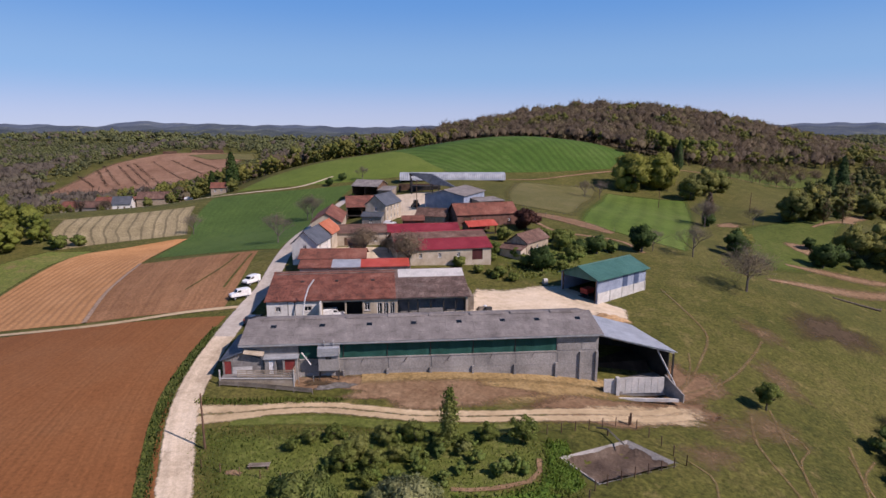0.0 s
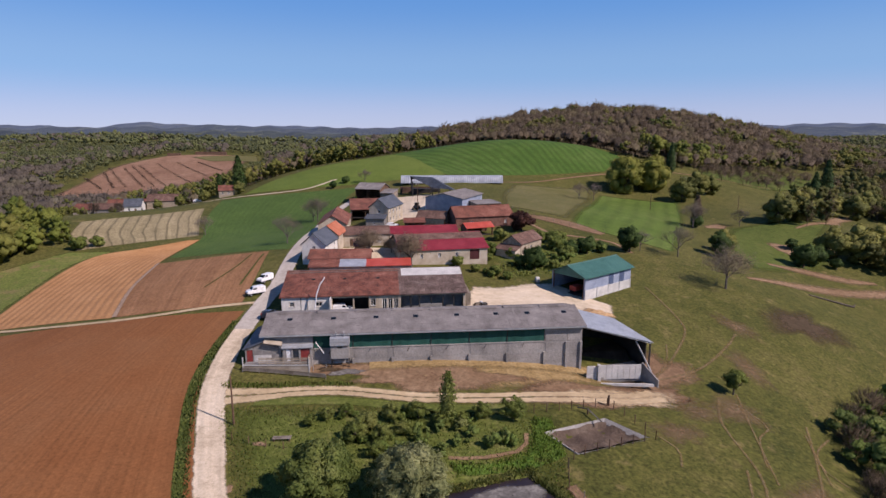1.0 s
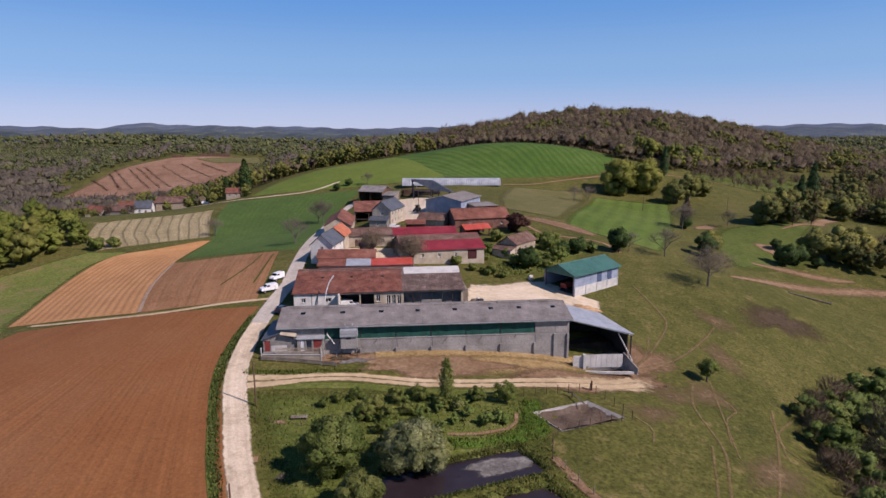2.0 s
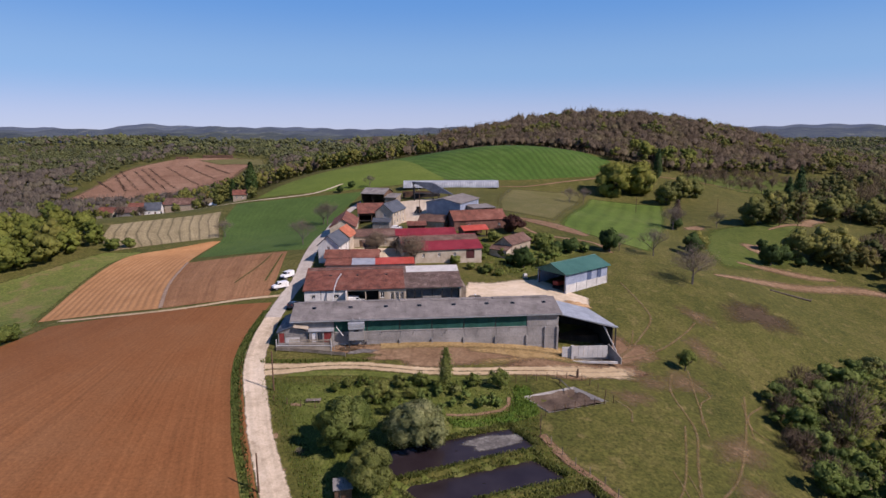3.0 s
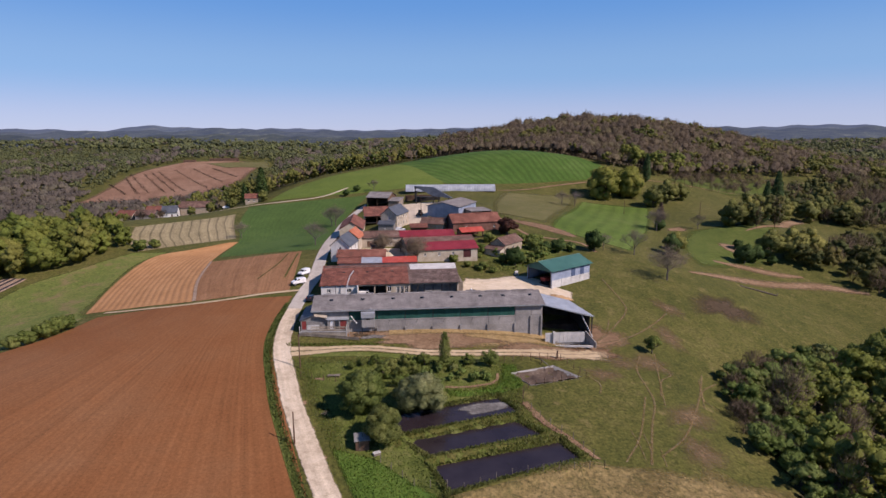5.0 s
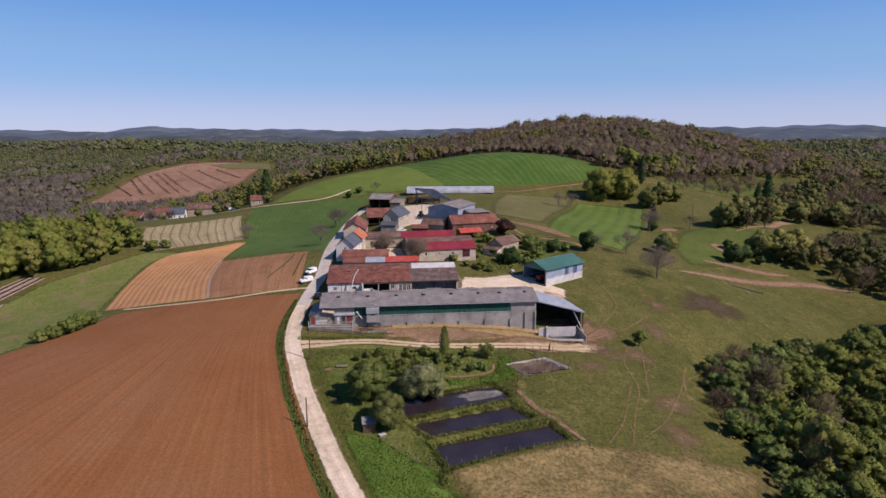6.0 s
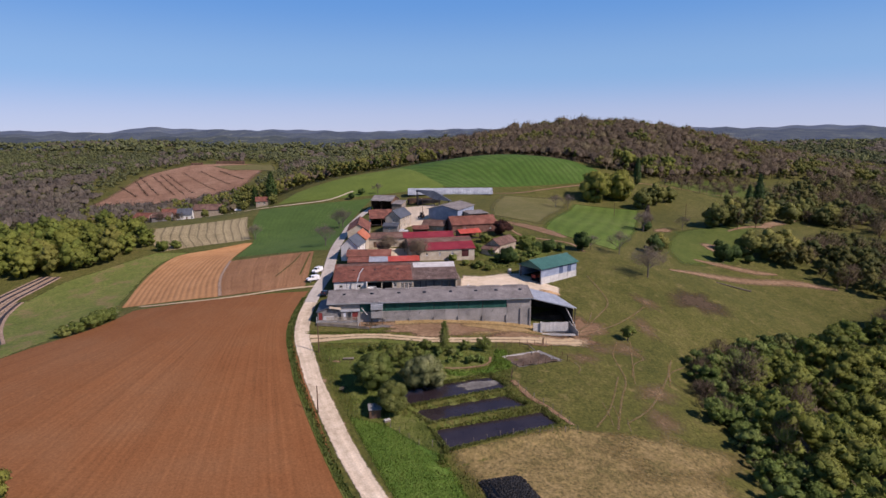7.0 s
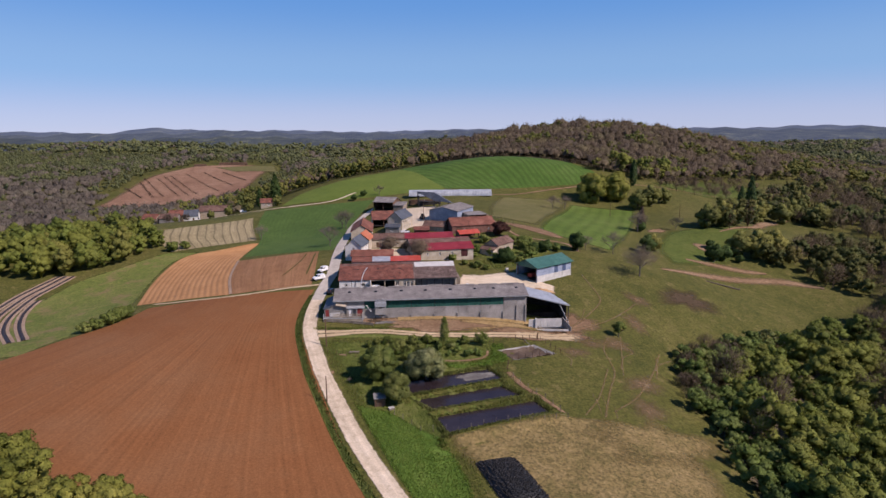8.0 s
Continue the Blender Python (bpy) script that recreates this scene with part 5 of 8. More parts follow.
house("barn", "farm building with a crimson sheet roof", (-17.7, 155.1), (2.0, 158.5), 8, 3.5, 1.3, "render_beige", "sheet_crimson", category="barn")
house("barn", "farm building with old brown tiles", (-31.0, 152.8), (-17.9, 155), 8, 3.5, 1.5, "render_beige", "tile_brown", category="barn", front=[(2.0, 0.0, 1.8, 2.2, "door"), (6.5, 1.0, 0.9, 1.1, "window"), (10.0, 1.0, 0.9, 1.1, "window")])
house("cottage", "small stone cottage with a brown tile roof", (19.9, 150.0), (27.1, 159.8), 6.0, 3.2, 2.0, "stone_wall", "tile_brown", front=[(2.0, 0.0, 0.9, 2.0, "door"), (5.5, 1.0, 0.8, 1.0, "window")], left=[(2.2, 0.9, 0.7, 1.0, "window")])
house("lean_to", "low stone lean-to with a brown tile roof", (12.9, 151.2), (18.0, 147.5), 3.0, 2.1, 0.8, "render_beige", "tile_brown", mono=True, category="shed")
teal = house("shed", "open machine shed with teal roof and blue-grey cladding", (31.6, 121.3), (45.8, 133), 10.0, 4.9, 2.0, "sheet_blue", "sheet_teal", category="shed", open_sides=("left",), over=0.7, gable="sheet_teal")
part("plinth", Solid().box(0.0, -0.08, -2.6, 18.4, -0.004, 1.7), "concrete_pale", teal, "pale concrete base wall")
for x in (9.2, 13.6):
    part("cladding_strip", Solid().box(x, -0.06, 1.72, x + 1.9, -0.004, 4.7), "sheet_navy", teal, "dark blue sheet")
for x in (0.15, 4.6, 9.1, 13.6, 18.2):
    part("outer_post", Solid().box(x - 0.1, -0.18, -2.0, x + 0.1, -0.085, 1.9), "concrete_pale", teal)
part("gable_end", Solid().prism([(0.1, 0.3, 4.3), (0.1, 9.7, 4.3), (0.1, 9.7, 4.9), (0.1, 5.0, 6.85), (0.1, 0.3, 4.9)], (0.06, 0, 0)), "sheet_teal", teal)
trailer = thing("farm_trailer", 30.6, 126.2, h1(30.6, 126.2), 39.5, "red farm machine standing inside the open shed", "machine")
part("body", Solid().prism([(-1.2, -0.9, 0.7), (1.2, -0.9, 0.7), (1.4, -1.05, 1.9), (-1.4, -1.05, 1.9)], (0, 1.9, 0)), "sheet_scarlet", trailer)
part("drawbar", Solid().beam((-1.2, 0, 0.7), (-2.4, 0, 0.5), 0.06), "iron_dark", trailer)
for x in (-0.6, 0.6):
    for y in (-0.95, 0.95):
        part("wheel", Solid().wheel(x, y, 0.42, 0.42, 0.25), "rubber", trailer)
house("barn", "barn with a dark red tile roof", (1.8, 177.4), (21.0, 183.2), 10, 3.4, 2.8, "brick_dull", "tile_red", category="barn", front=[(2.0, 0.0, 2.4, 2.6, "door", "wood_brown"), (5.2, 1.0, 0.8, 0.9, "window"), (17.0, 1.0, 0.8, 0.9, "window")])
house("canopy", "timber shelter with a scarlet sheet roof", (5.2, 168), (13.5, 171.5), 5.0, 2.6, 1.1, "wood_brown", "sheet_scarlet", category="shed", open_sides=("front", "right"))
house("hangar", "blue hangar with a weathered grey roof", (4.2, 202), (12.5, 222), 15, 3.6, 1.7, "sheet_blue", "sheet_grey", category="hangar", over=0.6)
house("canopy", "low open shelter with a grey sheet roof", (9.8, 201.5), (18.6, 205), 9, 2.6, 0.4, "wood_grey", "sheet_grey", mono=True, category="shed", open_sides=("front",))
house("farmhouse", "rendered house with a slate roof at the upper yard", (-21.3, 184.5), (-17.6, 198), 7, 5.6, 2.9, "render_beige", "slate",
      front=[(x, z, 0.9, 1.4, "window") for x in (1.5, 4.6, 7.7, 10.8) for z in (0.9, 3.5)], left=[(3.0, 3.5, 0.8, 1.2, "window")])
house("outbuilding", "low grey stone outbuilding beside the house", (-28.6, 182), (-22.3, 181.3), 6, 2.9, 0.9, "stone_grey", "slate", category="building", front=[(2.4, 0.9, 0.8, 1.0, "window")])
house("house", "old house with a red tile roof beside the lane", (-33.8, 174), (-36.4, 197), 9, 3.1, 2.8, "render_beige", "tile_red", front=[(3, 0.9, 0.9, 1.2, "window"), (7, 0, 1.0, 2.1, "door"), (11, 0.9, 0.9, 1.2, "window"), (16, 0.9, 0.9, 1.2, "window")])
house("barn", "open-fronted barn with a red tile roof", (-37.5, 205), (-27, 207), 15, 3.3, 2.9, "render_beige", "tile_red", frac=0.6, category="barn", open_sides=("front",))
house("barn", "tall dark barn with a grey sheet roof", (-43.5, 252), (-32, 249), 12, 5.0, 2.2, "wood_brown", "sheet_grey", category="barn", open_sides=("front",))
house("lean_to", "grey-roofed lean-to beside the dark barn", (-31.5, 247), (-26, 246), 9, 3.2, 1.0, "wood_grey", "sheet_grey", mono=True, category="shed")
house("shed", "small shed with a rusty red roof", (-15, 176), (-8.6, 176.6), 4, 2.2, 0.8, "stone_wall", "sheet_rust", mono=True, category="shed", open_sides=("front",))
house("shed", "low shed with a brown tile roof", (-11.5, 184), (-2.2, 181), 6, 2.4, 1.9, "stone_wall", "tile_brown", category="shed")
# hay store with a roof that falls to one side
hay = thing("hay_store", -18, 255, h1(-18, 250), 0, "tall open hay store with a steep dark roof", "shed")
part("roof", Solid().prism([(-0.8, 1.5, 8.6), (9.5, -4.5, 8.6), (19.5, -17.0, 4.2), (9.5, -8.5, 4.6)], (0.2, 1.5, 0.15)), "slate", hay)
part("roof", Solid().prism([(-0.8, 1.5, 8.6), (9.5, -4.5, 8.6), (10.5, -2.0, 7.6), (-0.8, 4.5, 7.2)], (0, 0, 0.12)), "slate", hay)
for x, y, z in ((-0.2, 1.5, 8.5), (8.8, -3.6, 8.5), (12.5, -7.0, 6.2), (0.8, -5.5, 7.0), (17.5, -13.5, 4.6), (9.8, -8.0, 5.0)):
    part("post", Solid().box(x - 0.25, y - 0.25, -2.5, x + 0.25, y + 0.25, z), "iron_dark", hay)
# stack in near-black, the shade under the store's roof put into its colour
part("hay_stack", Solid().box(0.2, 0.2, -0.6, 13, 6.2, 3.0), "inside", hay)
part("back_wall", Solid().box(-6, 6.3, -0.6, 12, 6.5, 3.6), "wood_brown", hay)
tun = thing("polytunnel", -25, 278, h1(0, 280) - 0.3, 2.5, "long clouded plastic tunnel greenhouse", "greenhouse")
arc = [(4 - 4.2 * math.cos(a), 3.6 * math.sin(a)) for a in np.linspace(0, math.pi, 13)]
n = 52
film = fast_mesh("film", np.array([(x, q[0], q[1]) for x in np.linspace(0, 51, n) for q in arc]), grid_faces(n, 13)[:, ::-1], M["polytunnel"], True)
part("film", film, None, tun)
for k in range(18):
    hoop = Solid()
    for a, b in zip(arc, arc[1:]):
        hoop.beam((k * 3.0, a[0], a[1] + 0.05), (k * 3.0, b[0], b[1] + 0.05), 0.05, 3)
    part("hoop", hoop, "metal_grey", tun)
for x in (0.0, 51.0):
    part("end_wall", Solid().prism([(x, *q) for q in arc], (0.05, 0, 0)), "polytunnel", tun)
# far hamlet
house("barn", "old grey barn in the hamlet", (-185, 284), (-174, 285), 8, 3.2, 2.4, "stone_grey", "tile_brown", category="barn")
house("house", "white house with a blue-grey slate roof in the hamlet", (-167, 280), (-159, 282), 8, 3.4, 3.2, "render_white", "slate", front=[(2, 1, 1, 1.3, "window"), (5, 0, 1, 2.1, "door"), (8, 1, 1, 1.3, "window")])
house("barn", "red-roofed barn in the hamlet", (-182, 290), (-164, 293), 10, 4.0, 3.0, "stone_wall", "tile_red", category="barn")
house("barn", "long brown-roofed barn in the hamlet", (-164, 297), (-148, 300), 9, 4.0, 3.0, "stone_wall", "tile_brown", category="barn")
house("house", "red-roofed house at the hamlet's edge", (-198, 287), (-188, 286), 8, 3.4, 2.4, "render_beige", "tile_red")
house("house", "small red-roofed house beside tall conifers", (-119.5, 285), (-112.8, 286.8), 6.5, 2.9, 2.1, "stone_wall", "tile_red", front=[(1.4, 0.9, 0.9, 1.2, "window"), (4.4, 0.9, 0.9, 1.2, "window")])


# ---- plants ----
def leaf_mesh(name, v, nrm, faces, mat):
    """Leaf blades that take the light like the rounded sprays they belong to."""
    me = fast_mesh(name, v, faces, mat, True)
    at = me.attributes.new("custom_normal", "FLOAT_VECTOR", "POINT")
    at.data.foreach_set("vector", np.asarray(nrm, np.float32).ravel())
    return me


def unit(v):
    return v / (np.linalg.norm(v, axis=-1, keepdims=True) + 1e-9)


def cards(centres, size, rng, slim=0.6, wild=0.45, out=None):
    """Leaf sprays: one small four-sided blade at each place, facing outwards more or less; gives corners and normals."""
    n = len(centres)
    o = unit(centres - centres.mean(0) * np.array([1, 1, 0.75])) if out is None else out
    w = o + rng.normal(size=(n, 3)) * wild
    a = unit(np.cross(w, rng.normal(size=(n, 3))))
    b = unit(np.cross(w, a))
    s = size * rng.uniform(0.6, 1.3, (n, 1))
    v = np.stack([centres - a * s, centres - b * s * slim, centres + a * s, centres + b * s * slim], 1).reshape(-1, 3)
    return v, np.repeat(unit(o + rng.normal(size=(n, 3)) * 0.3), 4, 0)


def clumps(cores, rng, lift, rings=4, spokes=6, fill=0.84, rough=0.12):
    """The dense inner leaf masses of a crown: uneven closed lumps, one to each core; gives corners, normals and faces."""
    V_, N_, F_ = [], [], []
    lat, lon = np.meshgrid(np.linspace(-1.3, 1.5, rings), np.arange(spokes) * 2 * math.pi / spokes, indexing="ij")
    d = np.stack([np.cos(lat) * np.cos(lon), np.cos(lat) * np.sin(lon), np.sin(lat)], -1).reshape(-1, 3)
    a = np.arange(rings * spokes).reshape(rings, spokes)
    b = np.roll(a, -1, 1)
    f = np.stack([a[:-1], b[:-1], b[1:], a[1:]], -1).reshape(-1, 4)
    mid = np.mean([c for c, _ in cores], 0)
    for k, (c, size) in enumerate(cores):
        V_.append(c + d * size * fill * rng.uniform(1 - rough, 1 + rough, (len(d), 1)) + np.array([0, 0, lift]))
        N_.append(unit(d + 0.35 * unit(c - mid) + np.array([0, 0, 0.2])))
        F_.append(f + k * len(d))
    return np.vstack(V_), np.vstack(N_), np.vstack(F_)


def limbs(rng, height, radius, spread, levels=4, sides=4, first=0.35, lean=0.0, shrink=0.62):
    """A tapered trunk that forks into limbs and twigs; returns the solid and the tips."""
    s, tips = Solid(), []

    def grow(p, way, length, r, level):
        q = p + way * length
        s.beam(p, q, r, sides if level < 2 else 3, r * 0.68)
        if level >= levels:
            tips.append(q)
            return
        for k in range(3 if level else 4):
            a = 2 * math.pi * (k + rng.uniform(-0.3, 0.3)) / (3 if level else 4) + level
            side = Vector((math.cos(a), math.sin(a), 0.0))
            w = (way * rng.uniform(0.55, 0.9) + side * spread * rng.uniform(0.7, 1.2) + Vector((0, 0, 0.22))).normalized()
            grow(p + way * length * rng.uniform(0.7, 1.0), w, length * rng.uniform(0.62, 0.82), r * shrink, level + 1)
        grow(q, (way + Vector((rng.uniform(-0.2, 0.2), rng.uniform(-0.2, 0.2), 0.1))).normalized(), length * 0.7, r * shrink, level + 1)
    grow(Vector((0, 0, -0.3)), Vector((lean, 0, 1)).normalized(), height * first + 0.3, radius, 0)
    return s, tips


def plant(name, x, y, label, category, crown_mesh, trunk_mesh, scale=1.0, turn=0.0, group="", tall=1.0):
    ob = thing(name, x, y, h1(x, y) - 0.05, turn, label, category, group)
    ob.scale = (scale, scale, scale * tall)
    if trunk_mesh:
        part("trunk", trunk_mesh, None, ob)
    if crown_mesh:
        part("crown", crown_mesh, None, ob)
    return ob


def tuft_crown(rng, rx, rz, lumps, per, card, stem, slim=0.55, size=(0.2, 0.38), fill=0.82, grain=(4, 6)):
    """A leafy crown resting on z = stem: billowing tufts, each an uneven leaf mass with small blades standing out of it; corners, normals and faces."""
    full = np.array([rx, rx, rz])
    V_, N_, cores = [], [], []
    for k in range(lumps):
        d = unit(rng.normal(size=3) + np.array([0, 0, 0.3]))
        c = d * full * rng.uniform(0.35, 0.78) + np.array([0, 0, rz + stem])
        r = rx * rng.uniform(*size) * np.array([1, 1, rng.uniform(0.7, 1.0)])
        cores.append((c, r))
        q = unit(rng.normal(size=(per, 3)) + d * 0.6)
        V_.append(cards(c + q * r * rng.uniform(0.75, 1.15, (per, 1)), card, rng, slim, 0.45, q)[0])
        N_.append(np.repeat(unit(q * 0.8 + d * 0.35 + np.array([0, 0, 0.2]) + rng.normal(size=(per, 3)) * 0.22), 4, 0))
    v, n = np.vstack(V_), np.vstack(N_)
    cv, cn, cf = clumps(cores, rng, 0.0, *grain, fill, 0.3)
    f = np.vstack([np.arange(len(v)).reshape(-1, 4), cf + len(v)])
    return np.vstack([v, cv]), np.vstack([n, unit(cn + rng.normal(size=cn.shape) * 0.25)]), f


def leafy(kind, seed, n, card, rx, rz, lumps, mat, stem=1.5, slim=0.55, size=(0.26, 0.42), fill=0.84):
    """Crown and trunk meshes of a leafy tree; n: blades in all, over so many tufts."""
    rng = np.random.default_rng(seed)
    v, nv, fc = tuft_crown(rng, rx, rz, lumps, n // lumps, card, stem, slim, size, fill)
    s, _ = limbs(rng, stem + rz, 0.045 * rx + 0.08, 0.8, 2, 6, 0.5)
    return leaf_mesh(kind, v, nv, fc, M[mat]), s.mesh("trunk", M["bark"])


def bare(kind, seed, height, radius, spread, buds=0, mat="leaf_bud", card=0.16, levels=4):
    rng = np.random.default_rng(seed)
    s, tips = limbs(rng, height, radius, spread, levels, 5, 0.24, 0.0, 0.53)
    crown = None
    if buds:
        t = np.array([tuple(q) for q in tips])
        p = t[rng.integers(0, len(t), buds)] + rng.normal(size=(buds, 3)) * 0.45
        v, nv = cards(p, card, rng)
        crown = leaf_mesh(kind, v, nv, np.arange(len(v)).reshape(-1, 4), M[mat])
    return crown, s.mesh("trunk", M["twig"])


def column(seed, n, card, r, h, mat):
    """A tall narrow poplar."""
    rng = np.random.default_rng(seed)
    z = rng.uniform(0.04, 1, n)
    w = r * np.clip(np.minimum(z * 6, (1.05 - z) * 2.2), 0.05, 1) * (0.8 + 0.2 * np.sin(z * 40 + rng.uniform(0, 6, n)))
    a = rng.uniform(0, 2 * math.pi, n)
    q = np.c_[np.cos(a) * w, np.sin(a) * w, z * h] * rng.uniform(0.75, 1.0, (n, 1)) ** np.array([[0.5, 0.5, 0.0]])
    o = unit(np.c_[np.cos(a), np.sin(a), np.full(n, 0.35)])
    v, nv = cards(q + rng.normal(size=(n, 3)) * 0.25, card, rng, 0.6, 0.5, o)
    return leaf_mesh("poplar", v, nv, np.arange(len(v)).reshape(-1, 4), M[mat]), Solid().beam((0, 0, -0.3), (0, 0, h * 0.8), 0.28, 6, 0.05).mesh("trunk", M["bark"])


def within(outline, x, y):
    ok = np.zeros(len(x), bool)
    for (ax, ay), (bx, by) in zip(outline, outline[1:] + outline[:1]):
        c = ((ay > y) != (by > y)) & (x < (bx - ax) * (y - ay) / (by - ay + 1e-9) + ax)
        ok ^= c
    return ok


def strewn(outline, gap, rng, holes=()):
    """Places about gap apart inside an outline and outside the holes."""
    o = np.array(outline)
    xs, ys = np.arange(o[:, 0].min(), o[:, 0].max(), gap), np.arange(o[:, 1].min(), o[:, 1].max(), gap)
    X_, Y_ = np.meshgrid(xs, ys)
    p = np.c_[X_.ravel(), Y_.ravel()] + rng.uniform(-0.72, 0.72, (X_.size, 2)) * gap
    keep = within(outline, p[:, 0], p[:, 1])
    for h in holes:
        keep &= ~within(h, p[:, 0], p[:, 1])
    return p[keep]


def twig_crown(rng, rx, high, stem, twigs, length, width, limbs_=6, dense=1.0, masses=4):
    """A leafless crown: a tapered stem, limbs, and many fine upright twigs; corners, normals and faces."""
    V_, N_ = [], []

    def bars(p, q, w0, w1, nrm):
        d = unit(q - p)
        side = unit(np.cross(d, rng.normal(size=p.shape))) if len(p) > 8 else unit(np.cross(d, np.array([[0.3, 1.0, 0.0]])))
        V_.append(np.stack([p - side * w0, p + side * w0, q + side * w1, q - side * w1], 1).reshape(-1, 3))
        N_.append(np.repeat(nrm, 4, 0))
    up = np.array([0.0, 0.0, 1.0])
    mid = stem + (high - stem) * 0.5
    q = unit(rng.normal(size=(twigs, 3)) + up * 0.25)
    p = q * np.array([rx, rx, (high - stem) * 0.5]) * rng.uniform(0.25, 1.0, (twigs, 1)) ** 0.6 + np.array([0, 0, mid])
    way = unit(q * np.array([0.7, 0.7, 0.4]) + up * 0.75 + rng.normal(size=(twigs, 3)) * 0.3)
    l = length * rng.uniform(0.6, 1.4, (twigs, 1))
    bars(p - way * l * 0.5, p + way * l * 0.5, width * 0.5, width * 0.25, unit(q * 0.6 + up * 0.55 + rng.normal(size=(twigs, 3)) * 0.2))
    base = np.tile(np.array([[0, 0, stem * 0.8]]), (limbs_, 1)) + up * rng.uniform(0, 1.5, (limbs_, 1))
    a = rng.uniform(0, 2 * math.pi, limbs_)
    tip = np.c_[np.cos(a) * rx * 0.6, np.sin(a) * rx * 0.6, mid + (high - stem) * rng.uniform(0.0, 0.35, limbs_)]
    bars(base, tip, 0.13, 0.04, unit(np.c_[np.cos(a), np.sin(a), 0.5 + 0 * a]))
    for turn in (0.0, 1.57):
        t = np.array([[math.cos(turn), math.sin(turn), 0.0]]) * 0.2
        V_.append(np.vstack([np.array([[0, 0, -0.8]]) - t, np.array([[0, 0, -0.8]]) + t, np.array([[0, 0, mid]]) + t * 0.4, np.array([[0, 0, mid]]) - t * 0.4]))
        N_.append(np.tile(np.array([[0.75, -0.4, 0.5]]), (4, 1)))
    v, n = np.vstack(V_), np.vstack(N_)
    half = (high - stem) * 0.5
    cores = []
    for k in range(masses):
        d = unit(rng.normal(size=3))
        cores.append((d * np.array([rx, rx, half]) * np.array([0.5, 0.5, 0.2]) + np.array([0, 0, mid - 0.15 * half]), np.array([rx, rx, half]) * rng.uniform(0.42, 0.62)))
    if not masses:
        return v, n, np.arange(len(v)).reshape(-1, 4)
    cv, cn, cf = clumps(cores, rng, 0.0, 4, 6, dense, 0.22)
    cn = unit(cn * 0.3 + up * 0.75 + np.array([0.15, -0.1, 0]) + rng.normal(size=cn.shape) * 0.15)
    return np.vstack([v, cv]), np.vstack([n, cn]), np.vstack([np.arange(len(v)).reshape(-1, 4), cf + len(v)])


def patchy(x, y, rng, size):
    """A smooth uneven value from 0 to 1 over the land, in patches of about that size."""
    z = 0 * x
    for k in range(6):
        a, f = rng.uniform(0, 6.3), rng.uniform(0.5, 1.6) * 2 * math.pi / size
        z = z + np.sin((x * math.cos(a) + y * math.sin(a)) * f + rng.uniform(0, 6.3))
    return np.clip(0.5 + z / 4.6, 0, 1)


def woodland(name, outline, gap, mats, label, seed, leafy_share=0.5, rx=4.0, high=10.0, stem=2.0, tufts_=(14, 12), card=0.35, twigs=60, twig=(1.5, 0.14), holes=(), sizes=(0.7, 1.3), category="woodland", patch=70.0, grain=(4, 6), masses=4, lush=None):
    """A wood of many uneven trees, in leaf or still bare, as one thing that nobody could count. mats: leaves and twigs; lush: share of leafy trees by place."""
    rng = np.random.default_rng(seed)
    at = strewn(outline, gap, rng, holes)
    share = lush(at[:, 0], at[:, 1]) if lush else leafy_share
    field_ = patchy(at[:, 0], at[:, 1], rng, patch)
    leafy_ = field_ * 0.55 + rng.uniform(0, 1, len(at)) * 0.45 < 0.22 + 0.56 * share if not np.isscalar(share) or 0 < share < 1 else np.full(len(at), share >= 1)
    tone = np.clip(patchy(at[:, 0], at[:, 1], rng, patch * 0.5) * 0.55 + rng.uniform(0, 1, len(at)) * 0.45, 0, 1)
    kind = np.where(leafy_, rng.integers(0, 6, len(at)), rng.integers(6, 11, len(at)))
    V_, F_, N_, T_, k, which = [], [], [], [], 0, []
    for w in range(11):
        p, tn_ = at[kind == w], tone[kind == w]
        if not len(p):
            continue
        if w < 6:
            t, tn, faces = tuft_crown(rng, rx * rng.uniform(0.8, 1.2), (high - stem) * 0.5 * rng.uniform(0.85, 1.15), *tufts_, card, stem * rng.uniform(0.4, 1.0), grain=grain)
        else:
            t, tn, faces = twig_crown(rng, rx * rng.uniform(0.75, 1.1), high * rng.uniform(0.85, 1.1), stem, twigs, *twig, masses=masses)
        s = rng.uniform(*sizes, len(p))[:, None]
        a = rng.uniform(0, 2 * math.pi, len(p))[:, None]
        co, si = np.cos(a), np.sin(a)
        V_.append(np.stack([(t[:, 0] * co - t[:, 1] * si) * s + p[:, :1], (t[:, 0] * si + t[:, 1] * co) * s + p[:, 1:], t[:, 2] * s + height(p[:, 0], p[:, 1])[:, None]], -1).reshape(-1, 3))
        N_.append(np.stack([tn[:, 0] * co - tn[:, 1] * si, tn[:, 0] * si + tn[:, 1] * co, tn[:, 2] + 0 * co], -1).reshape(-1, 3))
        T_.append(np.repeat(tn_, len(t)))
        F_.append((faces[None] + (np.arange(len(p)) * len(t))[:, None, None] + k).reshape(-1, 4))
        which.append(np.full(len(p) * len(faces), 0 if w < 6 else 1))
        k += len(t) * len(p)
    me = leaf_mesh(name, np.vstack(V_), np.vstack(N_), np.vstack(F_), M[mats[0]])
    me.attributes.new("tree", "FLOAT", "POINT").data.foreach_set("value", np.concatenate(T_).astype(np.float32))
    me.materials.append(M[mats[1]])
    me.polygons.foreach_set("material_index", np.concatenate(which).astype(np.int32))
    return tagged(new(name, me), label, category, kind="stuff")


